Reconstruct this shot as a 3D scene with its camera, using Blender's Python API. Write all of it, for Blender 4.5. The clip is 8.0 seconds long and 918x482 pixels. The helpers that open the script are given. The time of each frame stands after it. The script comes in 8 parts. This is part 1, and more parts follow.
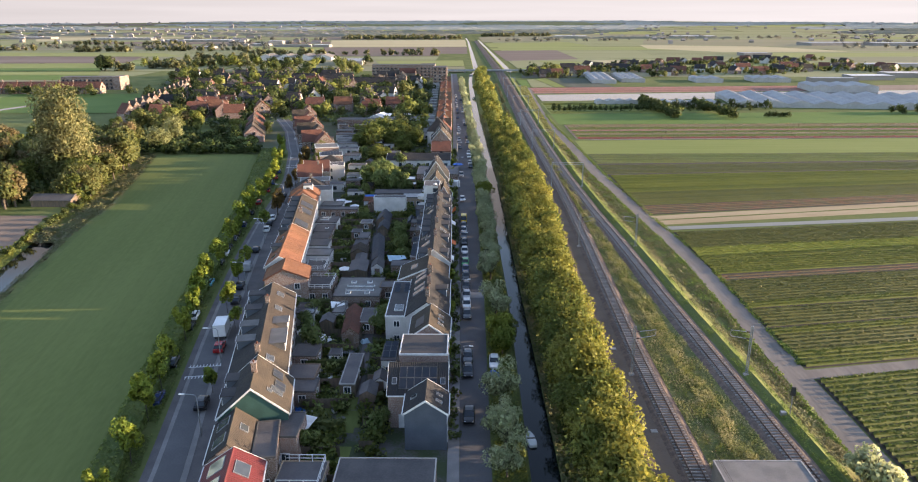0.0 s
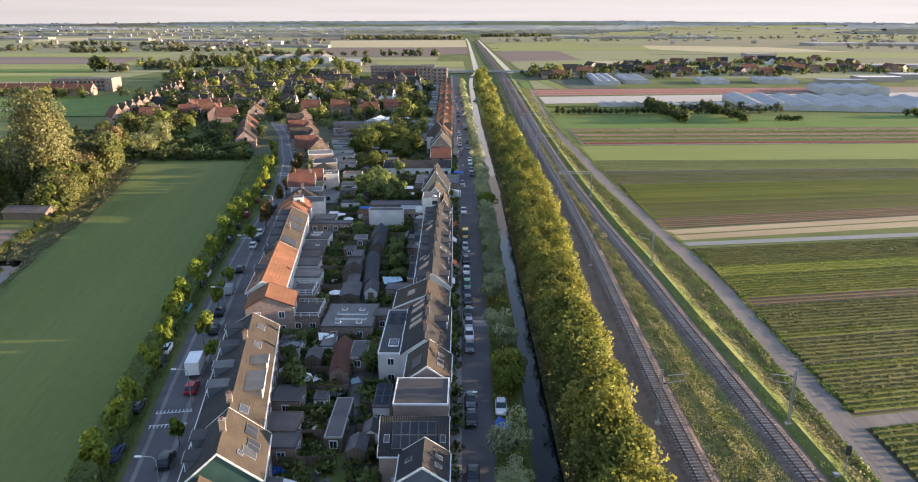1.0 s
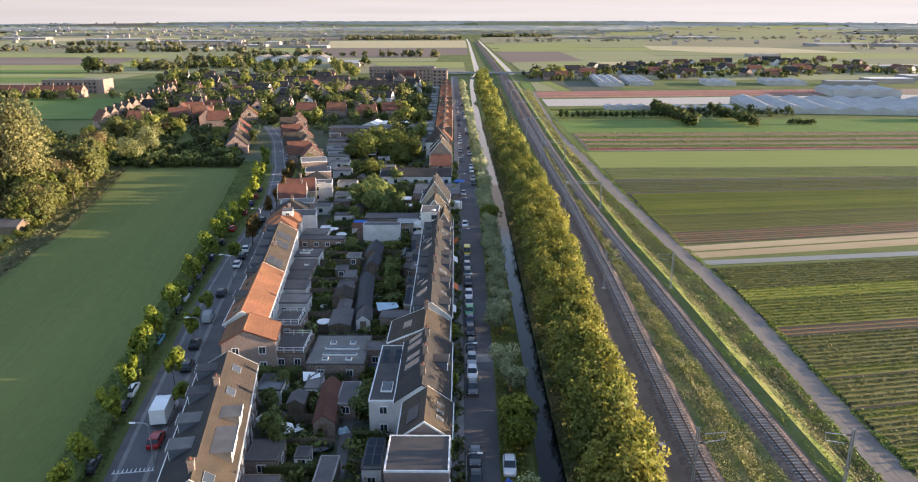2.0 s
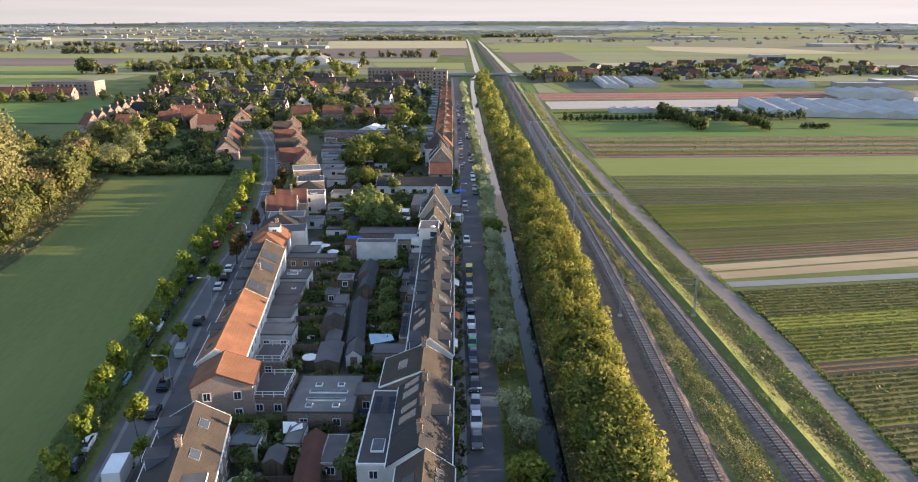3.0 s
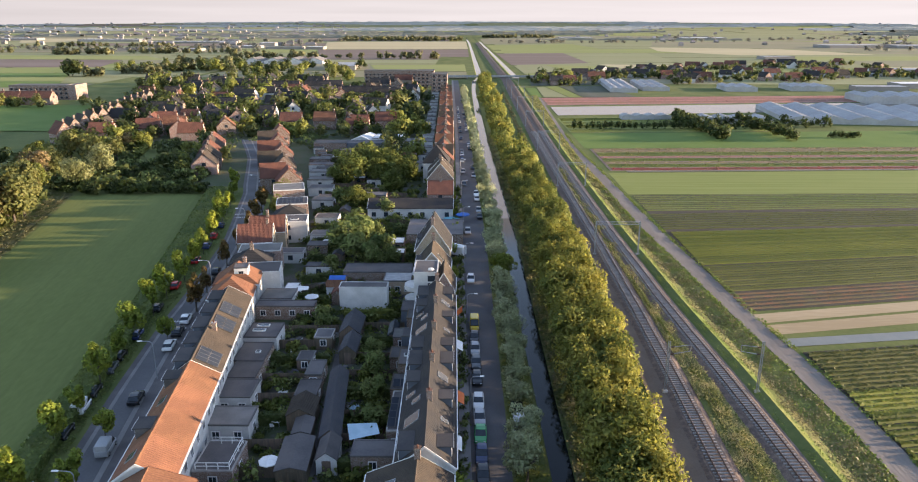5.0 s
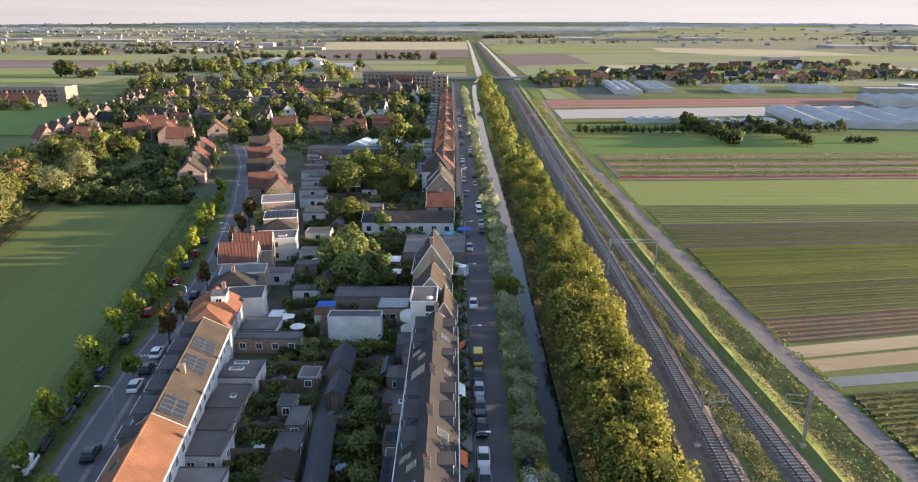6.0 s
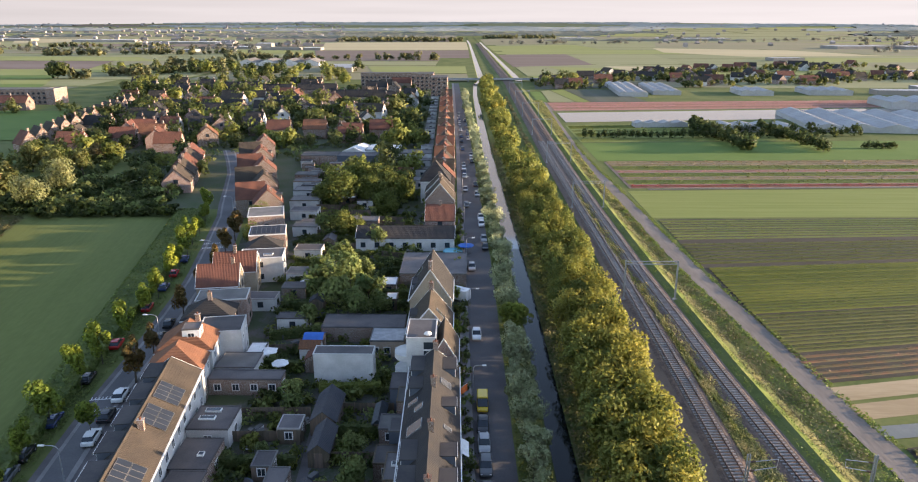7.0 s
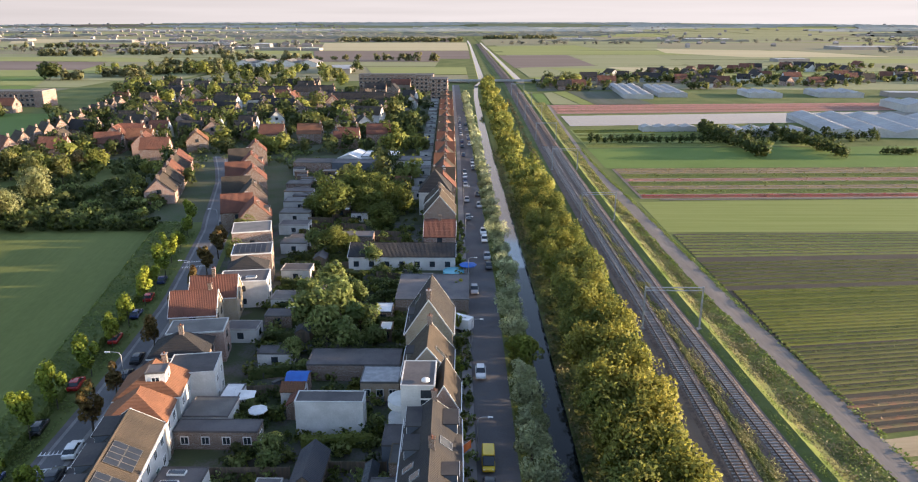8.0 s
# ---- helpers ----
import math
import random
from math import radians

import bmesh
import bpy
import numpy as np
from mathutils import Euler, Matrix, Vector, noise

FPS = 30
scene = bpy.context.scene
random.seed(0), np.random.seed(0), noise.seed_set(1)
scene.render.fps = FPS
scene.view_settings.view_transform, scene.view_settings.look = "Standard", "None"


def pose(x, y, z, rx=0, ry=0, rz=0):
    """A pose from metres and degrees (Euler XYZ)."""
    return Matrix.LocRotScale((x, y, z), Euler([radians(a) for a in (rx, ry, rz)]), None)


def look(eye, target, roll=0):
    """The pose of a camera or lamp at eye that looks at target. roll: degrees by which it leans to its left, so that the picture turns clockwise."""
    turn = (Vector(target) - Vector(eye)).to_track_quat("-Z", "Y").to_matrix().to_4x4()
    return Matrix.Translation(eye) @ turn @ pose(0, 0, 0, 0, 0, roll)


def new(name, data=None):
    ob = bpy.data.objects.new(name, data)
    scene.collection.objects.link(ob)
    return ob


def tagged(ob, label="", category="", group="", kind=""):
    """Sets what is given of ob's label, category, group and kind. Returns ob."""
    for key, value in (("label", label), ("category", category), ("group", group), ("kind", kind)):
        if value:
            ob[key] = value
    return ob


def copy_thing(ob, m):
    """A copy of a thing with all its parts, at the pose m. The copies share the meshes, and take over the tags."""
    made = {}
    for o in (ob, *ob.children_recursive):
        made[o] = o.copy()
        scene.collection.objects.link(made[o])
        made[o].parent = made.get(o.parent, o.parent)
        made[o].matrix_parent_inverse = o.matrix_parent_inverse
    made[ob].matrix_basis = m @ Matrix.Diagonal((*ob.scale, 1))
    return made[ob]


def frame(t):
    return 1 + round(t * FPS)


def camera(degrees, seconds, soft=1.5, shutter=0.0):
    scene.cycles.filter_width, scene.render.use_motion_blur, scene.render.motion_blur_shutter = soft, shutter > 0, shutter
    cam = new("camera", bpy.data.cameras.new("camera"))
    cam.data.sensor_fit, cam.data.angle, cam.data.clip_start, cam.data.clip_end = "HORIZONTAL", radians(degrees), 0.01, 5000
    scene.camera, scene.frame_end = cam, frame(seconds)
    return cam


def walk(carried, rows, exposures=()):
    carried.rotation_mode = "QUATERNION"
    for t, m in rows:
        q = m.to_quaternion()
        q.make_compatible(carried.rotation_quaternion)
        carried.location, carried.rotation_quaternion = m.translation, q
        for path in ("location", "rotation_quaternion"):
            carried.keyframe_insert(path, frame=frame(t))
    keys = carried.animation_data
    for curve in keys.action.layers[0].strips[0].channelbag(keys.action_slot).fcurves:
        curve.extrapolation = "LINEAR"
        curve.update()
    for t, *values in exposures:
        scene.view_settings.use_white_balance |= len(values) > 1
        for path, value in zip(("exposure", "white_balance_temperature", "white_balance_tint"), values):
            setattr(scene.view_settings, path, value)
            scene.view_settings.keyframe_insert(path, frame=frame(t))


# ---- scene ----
cam = camera(66.0, 8.0, soft=1.1)
# a drone gliding straight ahead along the street, its gimbal nearly still
ROWS = [(t, 1.57 - 0.459 * t, -6.66 + 14.308 * t, 55.26 - 0.03 * t, 0.585, -17.53 + 0.0135 * t, 0.06 - 0.012 * t)
        for t in (0.0, 0.5, 1.0, 1.5, 2.0, 3.0, 3.5, 4.0, 4.5, 5.2, 6.0, 6.5, 7.0, 7.5, 8.0)]
walk(cam, [(t, pose(x, y, z, 90 + pitch, roll, yaw)) for t, x, y, z, yaw, pitch, roll in ROWS],
     exposures=((0.0, 2.23, 6650, 21), (8.0, 2.2, 6650, 21)))

# ---- light: a low sun over the fields, a pale evening sky ----
SUN_AZ, SUN_EL = radians(2.0), radians(6.9)      # counted from +x towards +y
world = bpy.data.worlds.new("world")
scene.world = world
world.use_nodes = True
wn, wl = world.node_tree.nodes, world.node_tree.links
sky = wn.new("ShaderNodeTexSky")
sky.sky_type, sky.sun_disc = "NISHITA", False
sky.sun_elevation, sky.sun_rotation = SUN_EL, math.pi / 2 - SUN_AZ
sky.air_density, sky.dust_density, sky.ozone_density = 0.9, 0.35, 1.8
wn["Background"].inputs[1].default_value = 0.15
haze = wn.new("ShaderNodeHueSaturation")           # thin evening haze takes colour out of the sky
haze.inputs["Saturation"].default_value = 0.88
wl.new(sky.outputs[0], haze.inputs["Color"])
wl.new(haze.outputs[0], wn["Background"].inputs[0])
sun = new("sun", bpy.data.lights.new("sun", "SUN"))
sun.data.energy, sun.data.angle, sun.data.color = 4.0, radians(0.6), (1.0, 0.795, 0.525)
sun.matrix_world = look((60 * math.cos(SUN_AZ), 60 * math.sin(SUN_AZ), 60 * math.tan(SUN_EL)), (0, 0, 0))

# ---- materials ----
def mat(name, col, col2=None, rough=0.8, scale=1.0, fine=12.0, bump=0.0, metal=0.0, vary=0.0, island=0.0, spec=0.3, blend=0.5, stretch=None):
    """A surface of two colours mixed by noise at two scales, with relief; vary: by object, island: by loose piece."""
    m = bpy.data.materials.new(name)
    m.use_nodes = True
    n, l = m.node_tree.nodes, m.node_tree.links
    b = n["Principled BSDF"]
    b.inputs["Roughness"].default_value, b.inputs["Metallic"].default_value = rough, metal
    b.inputs["Specular IOR Level"].default_value = spec
    col2 = col2 or tuple(c * 0.72 for c in col)
    geo, co = n.new("ShaderNodeNewGeometry"), n.new("ShaderNodeVectorMath")
    co.operation = "MULTIPLY"
    l.new(geo.outputs["Position"], co.inputs[0])
    co.inputs[1].default_value = stretch or (1, 1, 1)
    big, small = n.new("ShaderNodeTexNoise"), n.new("ShaderNodeTexNoise")
    for node, s, d in ((big, scale, 3), (small, fine, 2)):
        node.inputs["Scale"].default_value, node.inputs["Detail"].default_value = s, d
        l.new(co.outputs[0], node.inputs["Vector"])
    add = n.new("ShaderNodeMath")
    add.operation = "MULTIPLY_ADD"
    l.new(small.outputs[0], add.inputs[0])
    add.inputs[1].default_value = 0.45
    l.new(big.outputs[0], add.inputs[2])
    ramp = n.new("ShaderNodeMapRange")
    ramp.inputs[1].default_value, ramp.inputs[2].default_value = 0.72 - 0.25 * blend - 0.05, 0.72 + 0.25 * blend
    l.new(add.outputs[0], ramp.inputs[0])
    mix = n.new("ShaderNodeMix")
    mix.data_type = "RGBA"
    mix.inputs["A"].default_value, mix.inputs["B"].default_value = (*col, 1), (*col2, 1)
    l.new(ramp.outputs[0], mix.inputs["Factor"])
    out = mix.outputs["Result"]
    for amount, source in ((vary, "object"), (island, "island")):
        if amount:
            if source == "object":
                r = n.new("ShaderNodeObjectInfo").outputs["Random"]
            else:
                r = geo.outputs["Random Per Island"]
            rr = n.new("ShaderNodeMapRange")
            rr.inputs[3].default_value, rr.inputs[4].default_value = 1 - amount, 1 + amount
            l.new(r, rr.inputs[0])
            hsv = n.new("ShaderNodeHueSaturation")
            l.new(rr.outputs[0], hsv.inputs["Value"])
            h = n.new("ShaderNodeMapRange")
            h.inputs[3].default_value, h.inputs[4].default_value = 0.5 + 0.06 * amount, 0.5 - 0.06 * amount
            l.new(r, h.inputs[0])
            l.new(h.outputs[0], hsv.inputs["Hue"])
            l.new(out, hsv.inputs["Color"])
            out = hsv.outputs[0]
    l.new(out, b.inputs["Base Color"])
    if bump:
        bp = n.new("ShaderNodeBump")
        bp.inputs["Strength"].default_value, bp.inputs["Distance"].default_value = bump, 0.15
        l.new(add.outputs[0], bp.inputs["Height"])
        l.new(bp.outputs[0], b.inputs["Normal"])
    return m


def leafy(name, col, col2, vary=0.25, island=0.35, glow=0.5, scale=0.35):
    """Foliage: light passes partly through the leaves."""
    m = mat(name, col, col2, rough=0.6, scale=scale, fine=3.0, vary=vary, island=island, spec=0.2)
    n, l = m.node_tree.nodes, m.node_tree.links
    b, o = n["Principled BSDF"], n["Material Output"]
    tr, mx = n.new("ShaderNodeBsdfTranslucent"), n.new("ShaderNodeMixShader")
    l.new(b.inputs["Base Color"].links[0].from_socket, tr.inputs["Color"])
    mx.inputs[0].default_value = glow
    l.new(b.outputs[0], mx.inputs[1])
    l.new(tr.outputs[0], mx.inputs[2])
    l.new(mx.outputs[0], o.inputs["Surface"])
    return m


def plain(name, col, rough=0.5, metal=0.0, spec=0.5):
    return mat(name, col, tuple(c * 0.86 for c in col), rough, 0.8, 9.0, metal=metal, spec=spec)


def tiled(name, col, col2, step=0.30, vary=0.06):
    """Roof tiles: courses across the slope as relief and tone."""
    m = mat(name, col, col2, rough=0.85, scale=0.35, fine=5.0, vary=vary, spec=0.12)
    n, l = m.node_tree.nodes, m.node_tree.links
    b = n["Principled BSDF"]
    tc, w1, w2, s = n.new("ShaderNodeTexCoord"), n.new("ShaderNodeTexWave"), n.new("ShaderNodeTexWave"), n.new("ShaderNodeMath")
    for w, axis in ((w1, "Y"), (w2, "Z")):
        w.bands_direction, w.wave_profile = axis, "SAW" if axis == "Z" else "SIN"
        w.inputs["Scale"].default_value = 0.314 / step
        l.new(tc.outputs["Object"], w.inputs["Vector"])
    s.operation = "ADD"
    l.new(w1.outputs["Fac"], s.inputs[0])
    l.new(w2.outputs["Fac"], s.inputs[1])
    bp = n.new("ShaderNodeBump")
    bp.inputs["Strength"].default_value, bp.inputs["Distance"].default_value = 1.0, 0.055
    l.new(s.outputs[0], bp.inputs["Height"])
    l.new(bp.outputs[0], b.inputs["Normal"])
    return m


def ribbed(name, col, col2, step=0.35):
    """Ribbed roof sheets: ribs running down the slope."""
    m = mat(name, col, col2, rough=0.6, scale=0.5, fine=4.0, spec=0.25)
    n, l = m.node_tree.nodes, m.node_tree.links
    tc, w, bp = n.new("ShaderNodeTexCoord"), n.new("ShaderNodeTexWave"), n.new("ShaderNodeBump")
    w.bands_direction = "Y"
    w.inputs["Scale"].default_value = 0.314 / step
    l.new(tc.outputs["Object"], w.inputs["Vector"])
    bp.inputs["Strength"].default_value, bp.inputs["Distance"].default_value = 1.0, 0.10
    l.new(w.outputs["Fac"], bp.inputs["Height"])
    l.new(bp.outputs[0], n["Principled BSDF"].inputs["Normal"])
    return m


def bricked(name, col, col2, mortar=(0.36, 0.33, 0.30), vary=0.10):
    m = mat(name, col, col2, rough=0.85, scale=0.5, fine=9.0, vary=vary, spec=0.2)
    n, l = m.node_tree.nodes, m.node_tree.links
    b = n["Principled BSDF"]
    src = b.inputs["Base Color"].links[0].from_socket
    br, tc, mp = n.new("ShaderNodeTexBrick"), n.new("ShaderNodeTexCoord"), n.new("ShaderNodeVectorMath")
    sp, cb, ad = n.new("ShaderNodeSeparateXYZ"), n.new("ShaderNodeCombineXYZ"), n.new("ShaderNodeMath")
    l.new(tc.outputs["Object"], sp.inputs[0])
    ad.operation = "ADD"
    l.new(sp.outputs[0], ad.inputs[0])
    l.new(sp.outputs[1], ad.inputs[1])
    l.new(ad.outputs[0], cb.inputs[0])
    l.new(sp.outputs[2], cb.inputs[1])
    br.inputs["Scale"].default_value, br.inputs["Brick Width"].default_value, br.inputs["Row Height"].default_value = 1.0, 0.22, 0.065
    br.inputs["Mortar Size"].default_value = 0.008
    br.inputs["Mortar"].default_value = (*mortar, 1)
    l.new(cb.outputs[0], br.inputs["Vector"])
    l.new(src, br.inputs["Color1"])
    hs = n.new("ShaderNodeHueSaturation")
    hs.inputs["Value"].default_value = 0.8
    l.new(src, hs.inputs["Color"])
    l.new(hs.outputs[0], br.inputs["Color2"])
    l.new(br.outputs["Color"], b.inputs["Base Color"])
    return m


def glassy(name, col=(0.03, 0.04, 0.05), rough=0.08):
    m = mat(name, col, rough=rough, spec=0.5)
    return m


def mown(m, slant, period):
    """Lays faint mowing lanes over a meadow: bands of tone along a slanting direction."""
    n, l = m.node_tree.nodes, m.node_tree.links
    b = n["Principled BSDF"]
    src = b.inputs["Base Color"].links[0].from_socket
    geo, dot, w, w2, s, rr, hs = (n.new("ShaderNode" + k) for k in ("NewGeometry", "VectorMath", "TexNoise", "TexNoise", "Math", "MapRange", "HueSaturation"))
    dot.operation, s.operation = "DOT_PRODUCT", "ADD"
    l.new(geo.outputs["Position"], dot.inputs[0])
    dot.inputs[1].default_value = (1, slant, 0)
    for node, f in ((w, 1 / period), (w2, 5.5 / period)):
        node.noise_dimensions = "1D"
        node.inputs["Scale"].default_value, node.inputs["Detail"].default_value = f, 1
        l.new(dot.outputs["Value"], node.inputs["W"])
    l.new(w.outputs[0], s.inputs[0])
    l.new(w2.outputs[0], s.inputs[1])
    rr.inputs[1].default_value, rr.inputs[2].default_value, rr.inputs[3].default_value, rr.inputs[4].default_value = 0.6, 1.4, 0.94, 1.06
    l.new(s.outputs[0], rr.inputs[0])
    l.new(rr.outputs[0], hs.inputs["Value"])
    l.new(src, hs.inputs["Color"])
    l.new(hs.outputs[0], b.inputs["Base Color"])


def glowing(name, col, strength):
    m = bpy.data.materials.new(name)
    m.use_nodes = True
    b = m.node_tree.nodes["Principled BSDF"]
    b.inputs["Base Color"].default_value, b.inputs["Specular IOR Level"].default_value = (0, 0, 0, 1), 0.0
    b.inputs["Emission Color"].default_value, b.inputs["Emission Strength"].default_value = (*col, 1), strength
    return m


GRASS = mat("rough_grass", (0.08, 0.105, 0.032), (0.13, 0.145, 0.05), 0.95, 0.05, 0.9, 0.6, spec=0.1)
LAWN = mat("mown_meadow", (0.098, 0.122, 0.034), (0.13, 0.152, 0.048), 0.9, 0.022, 1.4, 0.4, spec=0.1, stretch=(1, 0.25, 1))
mown(LAWN, 0.19, 5.0)
MEADOW = mat("lush_meadow", (0.10, 0.155, 0.038), (0.12, 0.175, 0.045), 0.9, 0.05, 1.2, 0.3, spec=0.1)
YOUNG = mat("young_crop", (0.16, 0.19, 0.05), (0.20, 0.22, 0.07), 0.9, 0.5, 2.5, 0.5, spec=0.1, stretch=(0.03, 1, 1))
# lighter grass for the bank's crest: sunlight put into the colour
VERGE = mat("sunlit_verge_grass", (0.10, 0.14, 0.03), (0.17, 0.18, 0.06), 0.95, 0.12, 1.5, 0.8, spec=0.1)
DRYGRASS = mat("dry_grass", (0.18, 0.165, 0.07), (0.10, 0.12, 0.04), 0.95, 0.25, 2.0, 0.9, spec=0.1)
# only used far off: distance haze is put into this paler meadow colour
PALE = mat("haze_paled_dry_meadow", (0.235, 0.235, 0.125), (0.19, 0.20, 0.10), 0.95, 0.06, 0.4, 0.3, spec=0.1, stretch=(0.06, 1, 1))
SOIL = mat("bare_soil", (0.15, 0.105, 0.08), (0.21, 0.155, 0.115), 0.95, 0.3, 2.0, 0.6, stretch=(0.03, 1, 1))
# shade in the gaps between crop rows is put into this soil colour
DARKSOIL = mat("row_shaded_soil", (0.034, 0.03, 0.021), (0.05, 0.042, 0.03), 0.95, 0.1, 1.5, 0.5)
# far ground: base colours paled to stand in for distance haze
FARGREEN = mat("haze_paled_pasture", (0.20, 0.21, 0.10), (0.235, 0.235, 0.125), 0.95, 0.02, 0.2, 0.3, spec=0.1, stretch=(0.1, 1, 1))
FARSOIL = mat("haze_paled_soil", (0.20, 0.158, 0.128), (0.16, 0.128, 0.105), 0.95, 0.05, 0.4, 0.3, spec=0.1, stretch=(0.06, 1, 1))
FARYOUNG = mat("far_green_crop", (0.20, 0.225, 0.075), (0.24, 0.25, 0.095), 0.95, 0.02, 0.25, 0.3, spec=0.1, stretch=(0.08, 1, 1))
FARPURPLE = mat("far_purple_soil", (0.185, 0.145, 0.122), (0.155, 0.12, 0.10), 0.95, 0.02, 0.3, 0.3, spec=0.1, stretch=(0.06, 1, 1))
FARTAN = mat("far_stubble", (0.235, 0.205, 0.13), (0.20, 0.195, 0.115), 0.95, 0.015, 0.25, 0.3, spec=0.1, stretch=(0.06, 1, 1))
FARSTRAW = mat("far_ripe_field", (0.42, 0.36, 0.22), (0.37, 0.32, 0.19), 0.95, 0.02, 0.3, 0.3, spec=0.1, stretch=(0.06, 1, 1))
CLODS = mat("grey_tilled_soil", (0.105, 0.108, 0.085), (0.085, 0.095, 0.065), 0.95, 0.1, 0.8, 0.5, spec=0.1, stretch=(1, 0.05, 1))
STRAW = mat("straw_cover", (0.36, 0.28, 0.17), (0.28, 0.21, 0.12), 0.95, 0.15, 2.0, 0.6, stretch=(0.15, 1, 1))
DIRT = mat("dirt_track", (0.20, 0.172, 0.148), (0.145, 0.126, 0.11), 0.95, 0.2, 2.0, 0.5, stretch=(1, 0.2, 1))
STREETPAVE = mat("dark_asphalt", (0.108, 0.105, 0.108), (0.085, 0.082, 0.085), 0.9, 0.15, 4.0, 0.15)
SLEEPER = mat("weathered_sleepers", (0.31, 0.285, 0.26), (0.23, 0.21, 0.19), 0.9, 0.8, 8.0, 0.2, vary=0.15)
ASPHALT = mat("asphalt", (0.135, 0.131, 0.132), (0.105, 0.102, 0.104), 0.9, 0.15, 4.0, 0.15)
PAVING = mat("paving", (0.25, 0.235, 0.225), (0.19, 0.178, 0.17), 0.9, 0.3, 6.0, 0.15)
CLINKER = mat("clinker_paving", (0.14, 0.125, 0.122), (0.10, 0.092, 0.092), 0.9, 0.3, 6.0, 0.2)
YARD = mat("yard_paving", (0.085, 0.08, 0.074), (0.045, 0.06, 0.025), 0.9, 0.22, 2.5, 0.4, blend=0.35)
BALLAST = mat("ballast", (0.19, 0.135, 0.105), (0.115, 0.085, 0.07), 0.95, 1.5, 9.0, 0.8)
CINDER = mat("cinder_path", (0.115, 0.085, 0.065), (0.145, 0.108, 0.082), 0.95, 0.2, 3.0, 0.5)
WATER = mat("canal_water", (0.007, 0.010, 0.011), rough=0.05, scale=1.5, fine=6, bump=0.03, spec=0.5)
WATER.node_tree.nodes["Principled BSDF"].inputs["IOR"].default_value = 1.25      # below water's 1.33, to dim the sky's reflection
# second canal water: the sky's reflection is partly put into its bluer base
SKYWATER = mat("sky_paled_water", (0.07, 0.088, 0.105), (0.055, 0.07, 0.085), 0.05, 0.3, 3.0, 0.01, spec=1.0)
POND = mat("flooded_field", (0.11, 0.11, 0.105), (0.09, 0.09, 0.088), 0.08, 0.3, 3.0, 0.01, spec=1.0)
MUDDY = mat("muddy_water", (0.15, 0.14, 0.105), (0.12, 0.115, 0.085), 0.28, 0.3, 3.0, 0.02, spec=0.5)
GARDENSOIL = mat("overgrown_garden_ground", (0.05, 0.072, 0.024), (0.075, 0.08, 0.045), 0.95, 0.12, 1.2, 0.5)
RUST = mat("rusty_steel", (0.11, 0.065, 0.045), (0.07, 0.045, 0.035), 0.5, 3, 20, metal=0.5)
CONCRETE = mat("concrete", (0.34, 0.32, 0.30), (0.25, 0.235, 0.22), 0.85, 0.8, 8.0, 0.2, vary=0.12)
STEEL = mat("galvanised_steel", (0.36, 0.37, 0.38), (0.26, 0.27, 0.28), 0.5, 1, 10, metal=0.6)
WHITE = mat("white_paint", (0.70, 0.695, 0.68), (0.56, 0.555, 0.54), 0.55, 0.7, 6, vary=0.05)
RENDER = mat("white_render", (0.52, 0.515, 0.50), (0.40, 0.395, 0.38), 0.8, 0.4, 5, vary=0.05)
BRICK = bricked("brown_brick", (0.18, 0.11, 0.078), (0.135, 0.083, 0.06))
PINKBRICK = bricked("pale_red_brick", (0.27, 0.165, 0.13), (0.21, 0.125, 0.10))
TANBRICK = bricked("buff_brick", (0.38, 0.29, 0.19), (0.30, 0.22, 0.14))
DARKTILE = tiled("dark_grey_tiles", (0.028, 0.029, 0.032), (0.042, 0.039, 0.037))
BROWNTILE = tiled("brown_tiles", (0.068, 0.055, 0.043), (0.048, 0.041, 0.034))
ORANGETILE = tiled("orange_tiles", (0.195, 0.094, 0.054), (0.14, 0.068, 0.042), 0.36)
REDTILE = tiled("red_tiles", (0.15, 0.066, 0.047), (0.11, 0.053, 0.04))
UMBERTILE = tiled("umber_tiles", (0.058, 0.047, 0.039), (0.042, 0.036, 0.031))
DARKFELT = mat("dark_roofing_felt", (0.042, 0.04, 0.042), (0.062, 0.056, 0.053), 0.9, 0.35, 4, vary=0.2)
BITUMEN = mat("bitumen_roofing", (0.07, 0.066, 0.068), (0.105, 0.096, 0.094), 0.85, 0.3, 4, vary=0.25)
GRAVELROOF = mat("gravel_roofing", (0.17, 0.16, 0.148), (0.12, 0.115, 0.108), 0.9, 0.4, 7, 0.3, vary=0.2)
GREENWOOD = mat("green_boarding", (0.035, 0.085, 0.07), (0.025, 0.065, 0.055), 0.7, 0.5, 8)
BLUEBOARD = mat("slate_blue_boarding", (0.09, 0.105, 0.13), (0.07, 0.085, 0.105), 0.7, 0.5, 8)
TIMBER = mat("weathered_timber", (0.16, 0.115, 0.08), (0.10, 0.08, 0.06), 0.85, 0.8, 7, vary=0.25, stretch=(4, 4, 0.5))
GLASS = glassy("window_glass")
ZINC = mat("zinc_sheet", (0.12, 0.115, 0.11), (0.085, 0.083, 0.08), 0.7, 0.5, 6, vary=0.2)
CRIMSON = ribbed("crimson_sheet", (0.13, 0.022, 0.024), (0.10, 0.02, 0.02))
